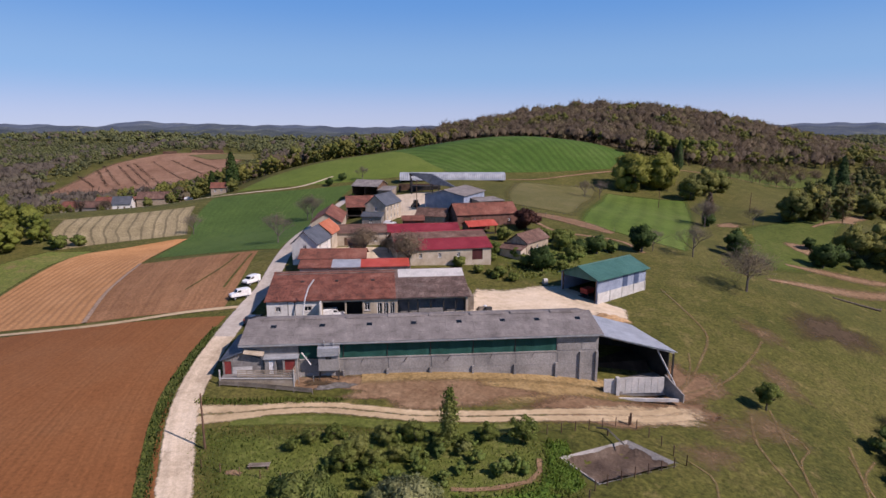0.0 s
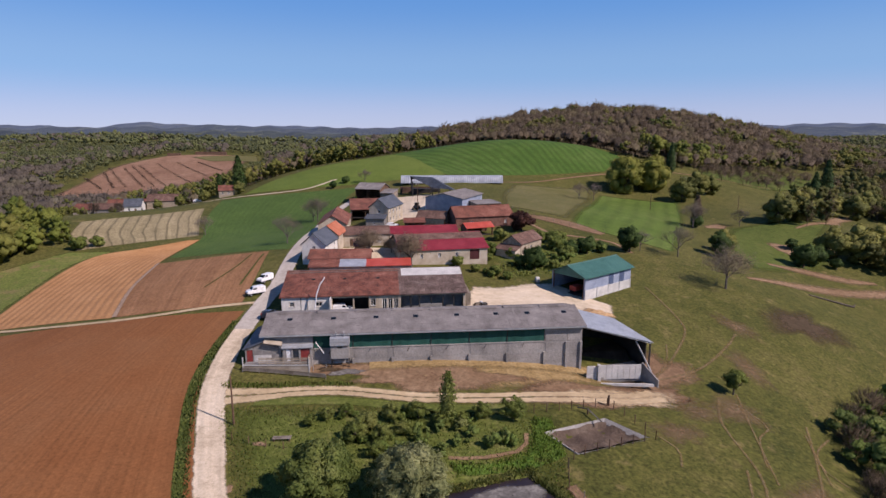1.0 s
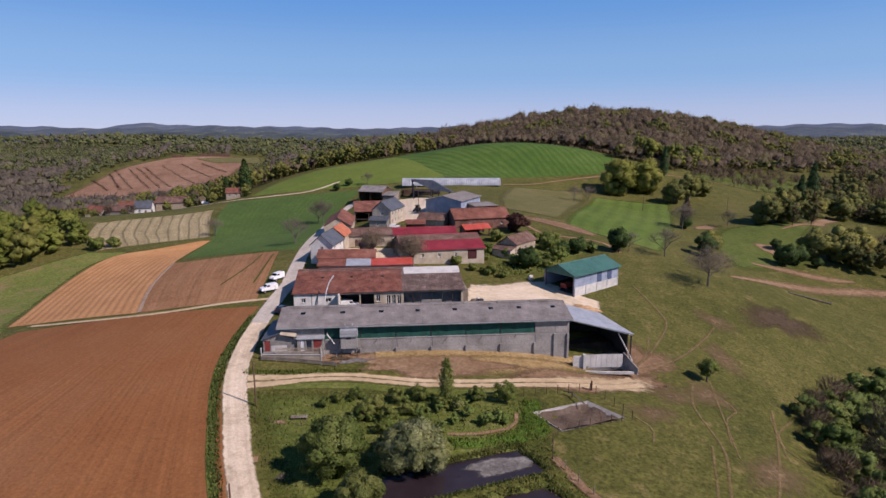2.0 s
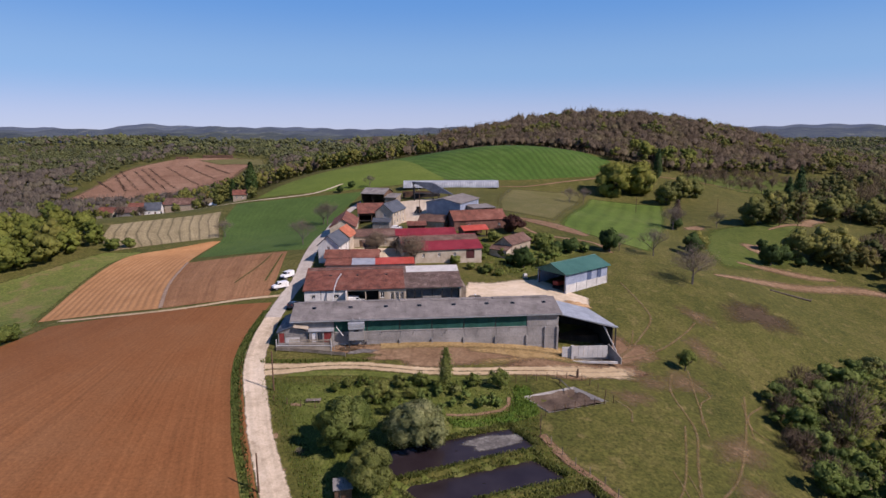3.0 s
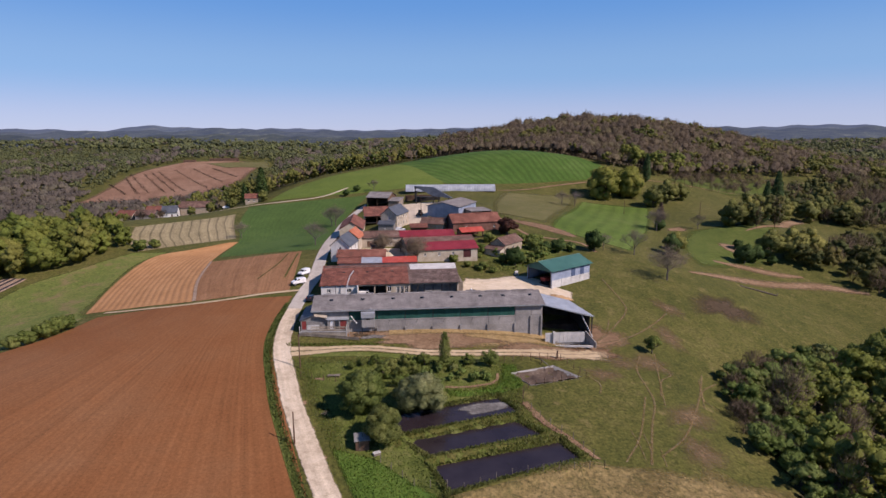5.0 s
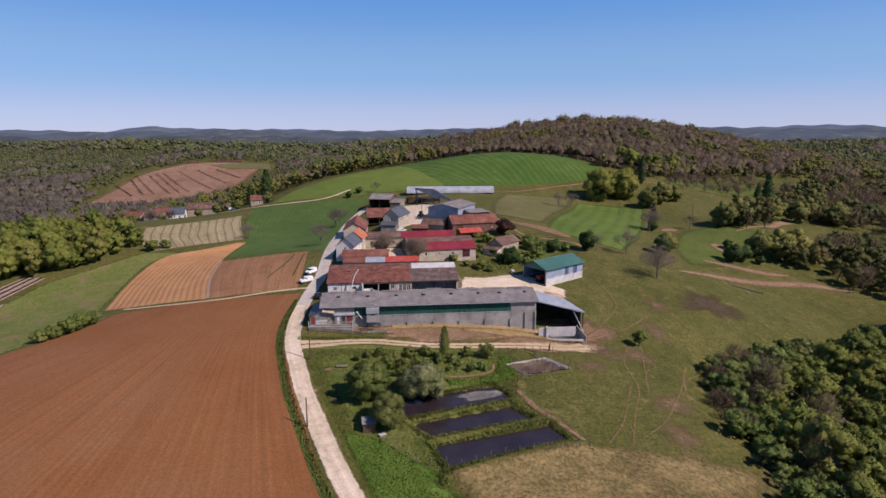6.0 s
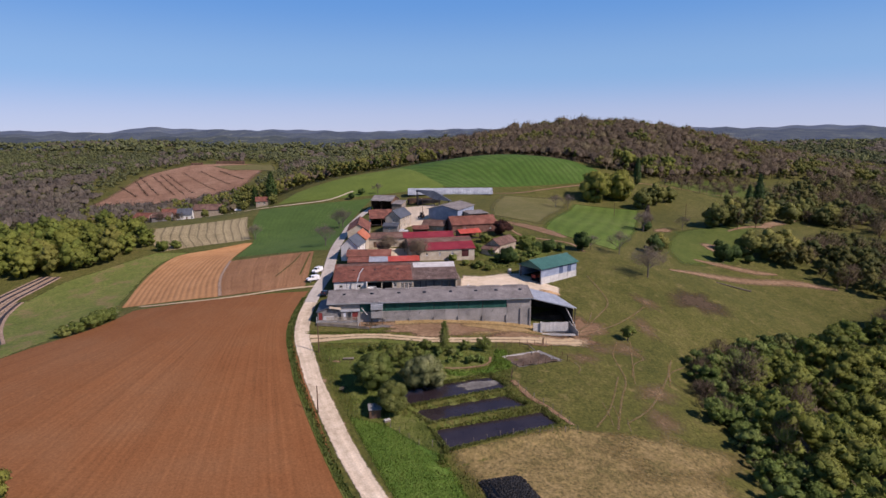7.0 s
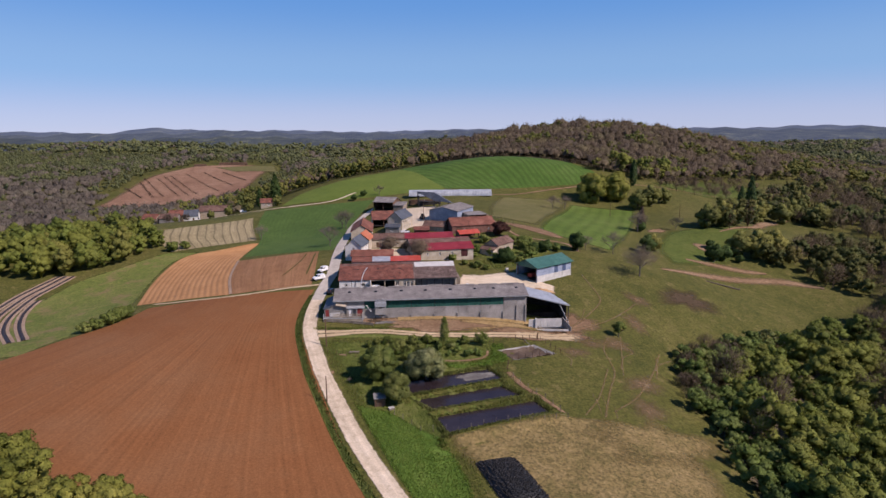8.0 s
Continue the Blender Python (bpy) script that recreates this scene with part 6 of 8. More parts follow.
def tufts(name, outline, gap, card, mat, label, seed, holes=(), high=0.25, category="grass"):
    """Rank grass and weeds standing in small blades."""
    rng = np.random.default_rng(seed)
    p = strewn(outline, gap, rng, holes)
    n = len(p)
    z = height(p[:, 0], p[:, 1])
    a = rng.uniform(0, math.pi, n)
    s = card * rng.uniform(0.5, 1.4, n)
    d = np.c_[np.cos(a), np.sin(a)] * s[:, None]
    lean = rng.normal(size=(n, 2)) * high * 0.5
    hh = high * rng.uniform(0.5, 1.6, n)
    v = np.stack([np.c_[p - d, z - 0.05], np.c_[p + d, z - 0.05], np.c_[p + d * 0.6 + lean, z + hh], np.c_[p - d * 0.6 + lean, z + hh]], 1).reshape(-1, 3)
    up = np.tile(unit(np.array([0.0, 0.0, 1.0])), (len(v), 1)) + rng.normal(size=(len(v), 3)) * 0.15
    return tagged(new(name, leaf_mesh(name, v, unit(up), np.arange(len(v)).reshape(-1, 4), M[mat])), label, category, kind="stuff")


# woods
HILL_WOOD = [(-12, 418), (0, 414), (48, 419), (78, 388), (108, 354), (140, 350), (190, 395), (300, 430), (420, 450), (440, 560), (-55, 560)]


def hill_share(x, y):
    """Green trees gather at the foot of the hill wood and along its eastern flank."""
    return 0.06 + 0.6 * np.exp(-((x - 150) / 60) ** 2 - ((y - 372) / 26) ** 2) + 0.4 * ease(210, 330, x)


def valley_share(x, y):
    """The hollow nearest the farm is still bare; the sunny slopes beyond are green."""
    return 0.08 + 0.8 * ease(500, 680, y + 0.35 * x + 160) + 0.3 * ease(-420, -560, x)


woodland("woodland", HILL_WOOD, 5.2, ("mix_green", "twig_wood"), "brown budding oak wood with a few green trees on the hill", 11, rx=3.9, high=11.5, stem=3.0, tufts_=(9, 6), card=0.42, twigs=54, twig=(2.0, 0.14), sizes=(0.85, 1.12), masses=2, lush=hill_share, patch=60)
woodland("woodland", [(-55, 560), (440, 560), (460, 640), (200, 720), (-20, 680)], 15, ("mix_green", "twig_wood"), "brown budding wood on the far side of the hill", 12, 0.15, rx=5.5, high=12, stem=3.0, tufts_=(8, 6), card=1.0, twigs=40, twig=(2.6, 0.4))
woodland("woodland", [(118, 362), (142, 353), (190, 390), (178, 402), (146, 374), (122, 376)], 8.0, ("mix_lush", "twig_wood"), "tall yellow-green trees at the foot of the hill wood", 27, 1.0, rx=5.0, high=14, stem=1.5, tufts_=(20, 18), card=0.3)
CREST_WOOD = [(-205, 330), (-122, 312), (-110, 336), (-88, 352), (-62, 368), (-38, 382), (-14, 416), (-50, 560), (-160, 520)]
woodland("woodland", CREST_WOOD, 6.8, ("mix_green", "twig_wood"), "yellow-green wood behind the crest of the meadow", 13, 0.9, rx=3.8, high=11, stem=1.5, tufts_=(11, 8), card=0.34, twigs=50, twig=(1.7, 0.13), patch=40)
RAVINE = [(69, -12), (67, 25), (68, 40), (70, 55), (74, 70), (84, 84), (102, 98), (124, 112), (150, 128), (168, 140), (180, 146), (200, 140), (165, 95), (135, 55), (105, 10), (80, -22)]
woodland("woodland", RAVINE, 6.0, ("mix_lush", "twig_wood"), "dense mixed spring wood in the ravine", 14, 0.98, rx=4.6, high=12.5, stem=1.2, tufts_=(26, 38), card=0.26, grain=(3, 6), masses=0, twigs=900, twig=(1.3, 0.07), sizes=(0.6, 1.25), patch=45)
woodland("thicket", [(60, -4), (61, 36), (60, 55), (61, 68), (66, 81), (76, 92), (86, 99), (104, 111), (120, 119), (126, 118), (108, 104), (90, 90), (80, 80), (74, 66), (70, 50), (72, 10)], 3.1, ("mix_scrub", "twig_wood"), "bright green scrub along the wood edge", 15, 0.97, rx=2.7, high=5.2, stem=0.2, tufts_=(16, 26), card=0.21, grain=(3, 6), masses=0, twigs=500, twig=(0.9, 0.06), category="scrub", sizes=(0.5, 1.3), patch=25)
woodland("woodland", [(146, 205), (150, 190), (164, 181), (174, 165), (182, 150), (205, 140), (235, 165), (285, 245), (250, 240), (200, 228), (172, 216)], 6.0, ("mix_deep", "twig_wood"), "mixed spring wood beside the bare slope", 16, 0.75, rx=4.6, high=10.5, stem=0.8, tufts_=(22, 18), card=0.32, grain=(3, 6), masses=0, twigs=320, twig=(1.5, 0.11), sizes=(0.6, 1.25), patch=40)
SLOPE = [(212, 318), (240, 285), (255, 262), (310, 255), (440, 400), (460, 430), (300, 420), (215, 345)]
woodland("woodland", SLOPE, 6.4, ("mix_deep", "twig_wood"), "mixed green and brown wood on the far slope", 17, 0.6, rx=4.6, high=10, stem=1.2, tufts_=(13, 7), card=0.36, twigs=140, twig=(1.6, 0.15), masses=0, sizes=(0.6, 1.35), patch=50)
woodland("orchard", [(150, 338), (200, 345), (255, 395), (215, 405), (150, 362)], 7.0, ("mix_green", "twig_wood"), "bare walnut orchard in rows", 19, 0.0, rx=3.4, high=6.5, stem=2.0, twigs=170, twig=(1.4, 0.1), masses=0, category="orchard", sizes=(0.85, 1.1))
woodland("woodland", [(-192, 136), (-156, 151), (-142, 160), (-131, 178), (-140, 194), (-165, 206), (-215, 190), (-230, 150)], 6.2, ("mix_lush", "twig_wood"), "yellow-green wood at the field's end", 20, 1.0, rx=5.0, high=9.5, stem=0.6, tufts_=(24, 24), card=0.28, grain=(3, 6), sizes=(0.65, 1.3), patch=40)
VALLEY = [(-140, 262), (-190, 262), (-235, 240), (-240, 200), (-290, 200), (-400, 400), (-540, 570), (-720, 800), (-880, 1000), (-60, 1000), (-60, 560), (-160, 520), (-205, 480), (-150, 330)]
CLEARED = [(-334, 444), (-360, 546), (-363, 610), (-330, 664), (-226, 686), (-203, 622), (-207, 560), (-196, 490), (-230, 436), (-262, 408), (-300, 398)]
FARMSTEAD = [(-215, 262), (-130, 262), (-130, 305), (-190, 312)]
GLADES = [[(-520, 640), (-470, 630), (-455, 680), (-510, 690)], [(-130, 700), (-90, 690), (-80, 760), (-120, 770)]]
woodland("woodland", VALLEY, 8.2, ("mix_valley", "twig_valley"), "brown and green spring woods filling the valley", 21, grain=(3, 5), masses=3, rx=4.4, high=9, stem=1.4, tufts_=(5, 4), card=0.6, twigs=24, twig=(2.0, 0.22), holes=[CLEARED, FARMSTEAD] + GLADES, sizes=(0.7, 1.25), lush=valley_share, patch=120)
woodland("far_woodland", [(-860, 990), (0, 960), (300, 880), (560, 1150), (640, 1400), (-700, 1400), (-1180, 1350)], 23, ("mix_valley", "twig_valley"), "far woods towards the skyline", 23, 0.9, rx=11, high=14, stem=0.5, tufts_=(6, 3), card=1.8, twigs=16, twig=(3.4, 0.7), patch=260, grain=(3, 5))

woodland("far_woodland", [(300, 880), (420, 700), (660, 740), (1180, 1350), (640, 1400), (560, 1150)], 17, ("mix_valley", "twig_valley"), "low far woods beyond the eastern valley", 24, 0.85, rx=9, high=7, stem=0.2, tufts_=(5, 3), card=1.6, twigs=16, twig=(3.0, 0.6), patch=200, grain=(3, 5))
woodland("thicket", [(30, 146), (38, 153), (46, 160), (40, 168), (31, 162), (26, 150)], 3.2, ("mix_scrub", "twig_wood"), "green garden bushes round the cottage", 25, 0.9, rx=1.9, high=3.0, stem=0.2, tufts_=(16, 16), card=0.16, twigs=300, twig=(0.9, 0.05), masses=0, category="scrub", sizes=(0.5, 1.2))
woodland("woodland", [(-240, 255), (-200, 262), (-150, 262), (-132, 278), (-128, 300), (-145, 325), (-210, 330), (-250, 290)], 8, ("mix_green", "twig_wood"), "trees round the hamlet", 26, 0.6, rx=3.2, high=8, stem=0.8, tufts_=(14, 12), card=0.36, twigs=70, twig=(1.6, 0.13), holes=[[(-206, 268), (-172, 254), (-146, 258), (-128, 280), (-110, 276), (-108, 296), (-130, 296), (-141, 308), (-180, 304), (-206, 296)]])
woodland("thicket", [(-19, 66), (-14, 71), (-4, 71.5), (3, 70), (8, 68), (10, 63), (3, 62), (-4, 59), (-8, 57), (-16, 57.5)], 2.7, ("mix_scrub", "twig_wood"), "loose green thicket in the pond garden", 28, 1.0, rx=1.45, high=2.2, stem=0.05, tufts_=(14, 20), card=0.1, twigs=140, twig=(0.8, 0.035), category="scrub", sizes=(0.35, 1.0), patch=12)

woodland("thicket", [(143, 236), (152, 236), (166, 244), (174, 252), (166, 258), (148, 247)], 4.6, ("mix_deep", "twig_wood"), "tall ivy-grown trees round the poplars", 45, 0.45, rx=3.0, high=17, stem=1.0, tufts_=(20, 12), card=0.3, twigs=420, twig=(1.6, 0.1), masses=0, sizes=(0.6, 1.2), category="trees")
woodland("thicket", [(-182, 240), (-160, 238), (-142, 243), (-136, 252), (-152, 262), (-186, 258)], 9.0, ("mix_green", "twig_wood"), "low trees and bushes before the hamlet", 46, 0.5, rx=2.3, high=4.6, stem=0.5, tufts_=(14, 10), card=0.26, twigs=200, twig=(1.2, 0.08), masses=0, sizes=(0.6, 1.2), category="trees")
tufts("rank_grass", [(10.5, 131), (20, 135), (30, 140), (35, 150), (27, 149), (18, 147), (11, 141)], 0.7, 0.22, "leaf_fresh", "rank green weeds in the cottage garden", 47, high=0.45)

# single trees
OAK = leafy("oak", 31, 6500, 0.36, 8.8, 8.8, 52, "leaf_oak", -2.0, size=(0.2, 0.34))
for x, y, s, a in ((93, 302, 1.3, 0), (107, 307, 1.28, 120)):
    plant("oak", x, y, "large round oak in yellow-green spring leaf", "tree", *OAK, s, a, "field oaks")
MID = leafy("tree", 32, 3200, 0.32, 4.8, 6.2, 40, "leaf_wood", -1.4)
for x, y, s, a in ((119, 289, 1.25, 10), (131, 300, 1.3, 80), (141, 306, 1.0, 200), (142, 240, 1.3, 40), (153, 246, 1.4, 150), (141, 201, 1.2, 15), (150, 200, 1.35, 95), (159, 204, 1.3, 220), (160, 252, 1.4, 270), (95, 188, 0.8, 33), (-200, 281, 0.5, 12), (-186, 277, 0.45, 70), (-172, 279, 0.4, 140), (-152, 285, 0.55, 210), (-142, 289, 0.6, 33), (-127, 285, 0.55, 99), (-110, 289, 0.65, 160), (205, 303, 1.2, 60), (228, 311, 1.3, 300), (190, 282, 1.2, 100), (214, 298, 1.3, 200), (240, 300, 1.4, 20)):
    plant("tree", x, y, "broad field tree in early green-brown leaf", "tree", *MID, s, a, "hedgerow trees")
COL = column(33, 4200, 0.42, 3.6, 29, "leaf_cypress")
for x, y, s, t in ((178, 267, 1.0, 1.0), (171, 264, 0.85, 0.9), (129, 334, 0.75, 0.85)):
    plant("poplar", x, y, "tall dark green poplar column", "tree", *COL, s, 40 * s, "poplars", t)
BROWN = column(48, 1500, 0.34, 2.4, 13, "leaf_brush")
plant("tree", 102.5, 230.2, "tall narrow tree in purple-brown bud", "tree", *BROWN, 1.0, 20)
ROUND = leafy("shrub", 34, 2000, 0.2, 2.6, 2.1, 24, "leaf_dark", 0.1)
for x, y, s, a in ((54.5, 163, 1.6, 0), (40.5, 158, 1.2, 60), (35.2, 157.5, 0.9, 130), (45, 160.5, 0.8, 200), (125, 191, 1.7, 20), (131, 194, 1.5, 90), (89, 179, 1.7, 140), (138, 193, 0.9, 10), (130, 208, 1.0, 270), (22.6, 140.6, 1.3, 33), (24.8, 143, 0.8, 12), (102, 228, 1.2, 80), (-60, 284, 0.9, 0), (-55, 293, 0.9, 70)):
    plant("shrub", x, y, "dense dark green shrub", "shrub", *ROUND, s, a, "dark shrubs", 1.15 if s > 1.2 else 1.0)
BUSH = leafy("bush", 35, 1800, 0.16, 2.1, 1.6, 22, "leaf_fresh", 0.1)
for x, y, s, a in ((11.0, 151.5, 1.2, 0), (10.5, 146, 0.7, 40), (10.5, 133, 0.6, 90), (9.2, 135.5, 0.5, 150), (33, 152, 1.3, 20), (31, 160, 1.4, 77), (27, 166, 1.3, 5), (34, 167, 1.2, 8), (-103, 78.5, 1.0, 0), (-101, 81, 1.1, 50), (-99.5, 84.5, 1.3, 120), (-99, 88.5, 1.4, 190), (-98.8, 92, 1.3, 260), (-122, 184, 1.2, 10),
                   (-126, 180, 1.5, 99), (15.2, 165.5, 1.25, 120), (-8, 190, 1.2, 0), (-3, 188, 1.1, 30), (19, 143.5, 1.0, 9), (2.0, 139.5, 0.9, 66), (14.5, 132, 0.7, 15), (11.6, 134.2, 0.9, 105), (24.6, 145.5, 1.1, 210), (17.0, 149.4, 1.0, 300), (6.6, 136, 0.7, 55), (31.5, 166, 1.3, 160), (28.0, 143.0, 0.8, 250)):
    plant("bush", x, y, "fresh green leafy bush", "bush", *BUSH, s, a, "green bushes")
WILLOW = leafy("willow", 36, 17000, 0.2, 5.0, 3.7, 64, "leaf_willow", 0.0, 0.32, (0.16, 0.3), 0.78)
plant("willow", -4.4, 52.8, "broad silvery green willow beside the pond", "tree", *WILLOW, 1.1, 20)
GREEN = leafy("tree", 37, 15000, 0.2, 4.6, 3.5, 60, "leaf_garden", 0.0, 0.4, (0.16, 0.3), 0.78)
plant("tree", -15.6, 51.0, "round green tree with a dense low crown", "tree", *GREEN, 1.2, 10)
OLIVE = leafy("tree", 38, 12000, 0.17, 3.6, 3.0, 52, "leaf_olive", 0.0, 0.4, (0.16, 0.3), 0.78)
plant("tree", -10.6, 42.6, "round yellow-green tree beside the hut", "tree", *OLIVE, 1.15, 70)
SLIM = column(39, 2600, 0.18, 1.2, 7.6, "leaf_fresh")
plant("young_poplar", -0.2, 69.2, "young leaning green poplar beside the track", "tree", *SLIM, 1.0, 0)
GARDEN = leafy("garden_shrub", 40, 3400, 0.1, 2.0, 1.6, 34, "leaf_fresh", 0.05, size=(0.18, 0.34), fill=0.5)
for x, y, s, a in ((9.6, 70.3, 1.15, 0), (5.0, 70.2, 0.85, 50), (-8.3, 68.8, 0.95, 120), (-18.1, 68.6, 0.7, 200), (-20.2, 66.8, 0.6, 230), (-12, 66, 1.05, 260), (-13.2, 63.8, 1.0, 300), (-9.2, 63.5, 0.9, 80), (-4.6, 69.6, 0.95, 140), (-1.2, 67.8, 0.7, 190), (-6, 71, 0.55, 220), (-15.5, 69.5, 0.7, 310), (-10, 60.5, 0.75, 10), (2, 68.8, 0.6, 33), (-6.5, 65.5, 0.8, 25)):
    plant("garden_shrub", x, y, "loose green garden shrub in rough grass", "shrub", *GARDEN, s, a, "garden shrubs")
LOW = leafy("orchard_tree", 41, 2800, 0.12, 1.9, 1.7, 26, "leaf_fresh", 1.0, fill=0.7)
plant("orchard_tree", 51.3, 87.8, "small dark green fruit tree alone in the pasture", "tree", *LOW, 1.1, 0)
plant("tree", 23.2, 177, "purple-leaved tree behind the cottage", "tree", *leafy("tree", 42, 2400, 0.3, 4.4, 3.4, 26, "leaf_red", 0.4))
FIR = column(43, 1500, 0.5, 3.0, 15, "leaf_dark")
for x, y, s in ((-126, 303, 0.8), (-114.5, 301, 1.25), (-42.5, 247, 0.3)):
    plant("conifer", x, y, "dark pointed conifer beside the house", "tree", *FIR, s, 50 * s, "conifers")
CORNER = leafy("tree", 44, 7500, 0.19, 4.2, 4.0, 44, "leaf_oak", 0.3, 0.5, (0.16, 0.3))
for x, y, s, a in ((-63.5, 2.0, 1.15, 0), (-54.5, -2, 1.0, 60), (-50, 1.0, 0.85, 130), (-45.5, -2.0, 0.75, 200), (-69, 6.5, 1.2, 260), (-72, -4, 1.2, 20), (-59, -1.5, 0.85, 310), (-66, -1, 0.95, 170)):
    plant("tree", x, y, "fresh yellow-green tree at the field's corner", "tree", *CORNER, s, a, "corner trees")
BARE = bare("bare_tree", 51, 7.0, 0.15, 1.45, 3200, "leaf_bud", 0.06, 5)
BARE2 = bare("bare_tree", 52, 8.0, 0.13, 0.85, 900, "leaf_bud", 0.07, 5)
BUD = bare("budding_tree", 53, 6.0, 0.2, 0.95, 3600, "leaf_bud", 0.1)
for k, (x, y, s, w, a) in enumerate(((74, 141, 2.4, BARE, 0), (70, 165, 1.7, BARE2, 40), (58.5, 165.5, 1.1, BARE2, 150), (99.5, 226, 1.9, BARE2, 10), (123, 235, 1.3, BARE2, 77), (-53.5, 219, 1.7, BARE2, 100), (-56, 222, 1.6, BARE2, 220), (-50, 163, 1.5, BARE2, 300), (-93, 204, 1.3, BARE2, 30),
                                     (62, 270, 1.4, BARE2, 0), (70, 274, 1.5, BARE2, 45), (-45, 292, 1.2, BARE2, 80), (-22, 48.8, 0.25, BARE2, 0))):
    plant("bare_tree", x, y, "bare spreading tree with fine grey-brown twigs", "tree", *w, s, a, "bare trees")
for x, y, s, a in ((-10.2, 136.2, 1.9, 0), (-22.3, 144.5, 1.6, 90), (-23.4, 134.9, 0.9, 200), (-16.5, 147.5, 0.9, 33)):
    plant("budding_tree", x, y, "courtyard tree just coming into brownish leaf", "tree", *BUD, s, a, "courtyard trees")


# ---- smaller things ----
def sheets(parent, L, y0, y1, eave, slope, cols, rows, material, x0=0.0, lift=0.15, seed=1):
    """Separate overlapping roof sheets on a slope."""
    rng = np.random.default_rng(seed)
    w, d = L / cols, (y1 - y0) / rows
    s = Solid().prism([(0.012, -0.08, 0.0), (w - 0.012, -0.08, 0.0), (w - 0.012, d - 0.015, 0.0), (0.012, d - 0.015, 0.0)], (0, 0, 0.03))
    me = s.mesh("roof_sheet", M[material])
    for r in range(rows):
        for c in range(cols):
            ob = new("roof_sheet", me)
            ob.parent = parent
            y = y0 + r * d
            ob.matrix_basis = pose(x0 + c * w, y, eave + y * slope + lift + 0.012 * ((r + c) % 2) + rng.uniform(0, 0.012), math.degrees(math.atan(slope)) - 0.25, 0, rng.uniform(-0.15, 0.15))


def rail_fence(name, pts, label, high=1.2, gap=2.2, rails=3, material="wood_grey", post=0.06, rail=0.05, group="", deep=0.07):
    a = Vector((*pts[0], 0))
    ob = thing(name, a.x, a.y, h1(a.x, a.y), 0, label, "fence", group)
    p, length = along(pts, max(int(along(pts, 2)[1] / gap), 1) + 1)
    q = [Vector((x - a.x, y - a.y, h1(x, y) - h1(a.x, a.y))) for x, y in p]
    for v in q:
        part("post", Solid().beam(v - Vector((0, 0, 0.3)), v + Vector((0, 0, high)), post, 6), material, ob)
    for v, w in zip(q, q[1:]):
        for k in range(rails):
            z = high * (0.35 + 0.6 * k / max(rails - 1, 1))
            s = Solid()
            d = (w - v).normalized()
            if rail > 0.03:
                n = Vector((-d.y, d.x, 0)) * 0.02
                s.prism([v + Vector((0, 0, z)) - n, w + Vector((0, 0, z)) - n, w + Vector((0, 0, z + deep * 2)) - n, v + Vector((0, 0, z + deep * 2)) - n], n * 2)
            else:
                s.beam(v + Vector((0, 0, z)), w + Vector((0, 0, z)), rail, 3)
            part("rail" if rail > 0.03 else "wire", s, material if rail > 0.03 else "iron_dark", ob)
    return ob


# pens and annexes at the barn's lane end
TERRACE = 2.7
annex = thing("annex", -35.0, 82.7, TERRACE, 6.1, "low grey annex with a red door at the barn's end", "shed")
part("wall", wall_with_holes(6.1, -1.3, 2.3, [(0.25, 0.0, 1.05, 2.1)], 0.2), "stone_grey", annex)
part("gable", Solid().prism([(0, 0, 2.3), (6.1, 0, 2.3), (3.0, 0, 3.4)], (0, 0.2, 0)), "stone_grey", annex)
part("side_wall", Solid().box(0, 0.2, -1.8, 0.2, 11.0, 2.3), "stone_grey", annex)
part("back_wall", Solid().prism([(0.2, 10.8, -1.8), (3.0, 10.8, -1.8), (3.0, 10.8, 3.35), (0.2, 10.8, 2.3)], (0, 0.2, 0)), "stone_grey", annex)
part("roof", Solid().prism([(-0.35, -0.3, 2.2), (3.0, -0.3, 3.45), (3.0, 11.3, 3.45), (-0.35, 11.3, 2.2)], (0, 0, 0.12)), "slate", annex)
part("roof", Solid().prism([(3.01, -0.3, 3.45), (6.35, -0.3, 2.2), (6.35, 0.5, 2.2), (3.01, 0.5, 3.45)], (0, 0, 0.12)), "slate", annex)
part("canopy", Solid().prism([(3.3, -0.7, 3.45), (6.3, -0.7, 2.95), (6.3, 0.45, 3.3), (3.3, 0.45, 3.8)], (0, 0, 0.08)), "wood_pale", annex, "pale boarded canopy")
door = part("door", Solid().box(0.28, 0.06, 0.0, 1.27, 0.12, 2.08), "door_red", annex)
part("handle", Solid().box(1.08, 0.02, 1.0, 1.13, 0.06, 1.2), "iron_dark", door)
part("plaster_patch", Solid().box(1.5, -0.03, 0.0, 4.4, -0.004, 1.15), "concrete_pale", annex, "pale plastered lower wall")
house("annex", "shallow porch with a white and a red door", (-28.6, 82.95), (-23.7, 83.47), 0.95, 2.4, 0.2, "concrete", "sheet_zinc", mono=True, category="shed", over=0.2, base=TERRACE, front=[(0.6, 0.0, 0.8, 2.1, "door", "white_paint"), (1.7, 0.0, 1.0, 2.1), (3.0, 0.0, 1.6, 2.2, "door", "door_red")])
deck = thing("deck", -34.9, 81.2, TERRACE, 1.0, "raised pen terrace faced with bleached boards", "terrace")
part("slab", Solid().box(0, 0.06, -2.2, 11.0, 2.0, 0.0), "concrete_dirty", deck)
for k in range(6):
    part("board", Solid().box(0, 0, -1.75 + k * 0.28, 11.0, 0.055, -1.49 + k * 0.28), "wood_pale", deck)
part("edge", Solid().box(-0.05, -0.06, -0.06, 11.05, 0.14, 0.03), "concrete_pale", deck)
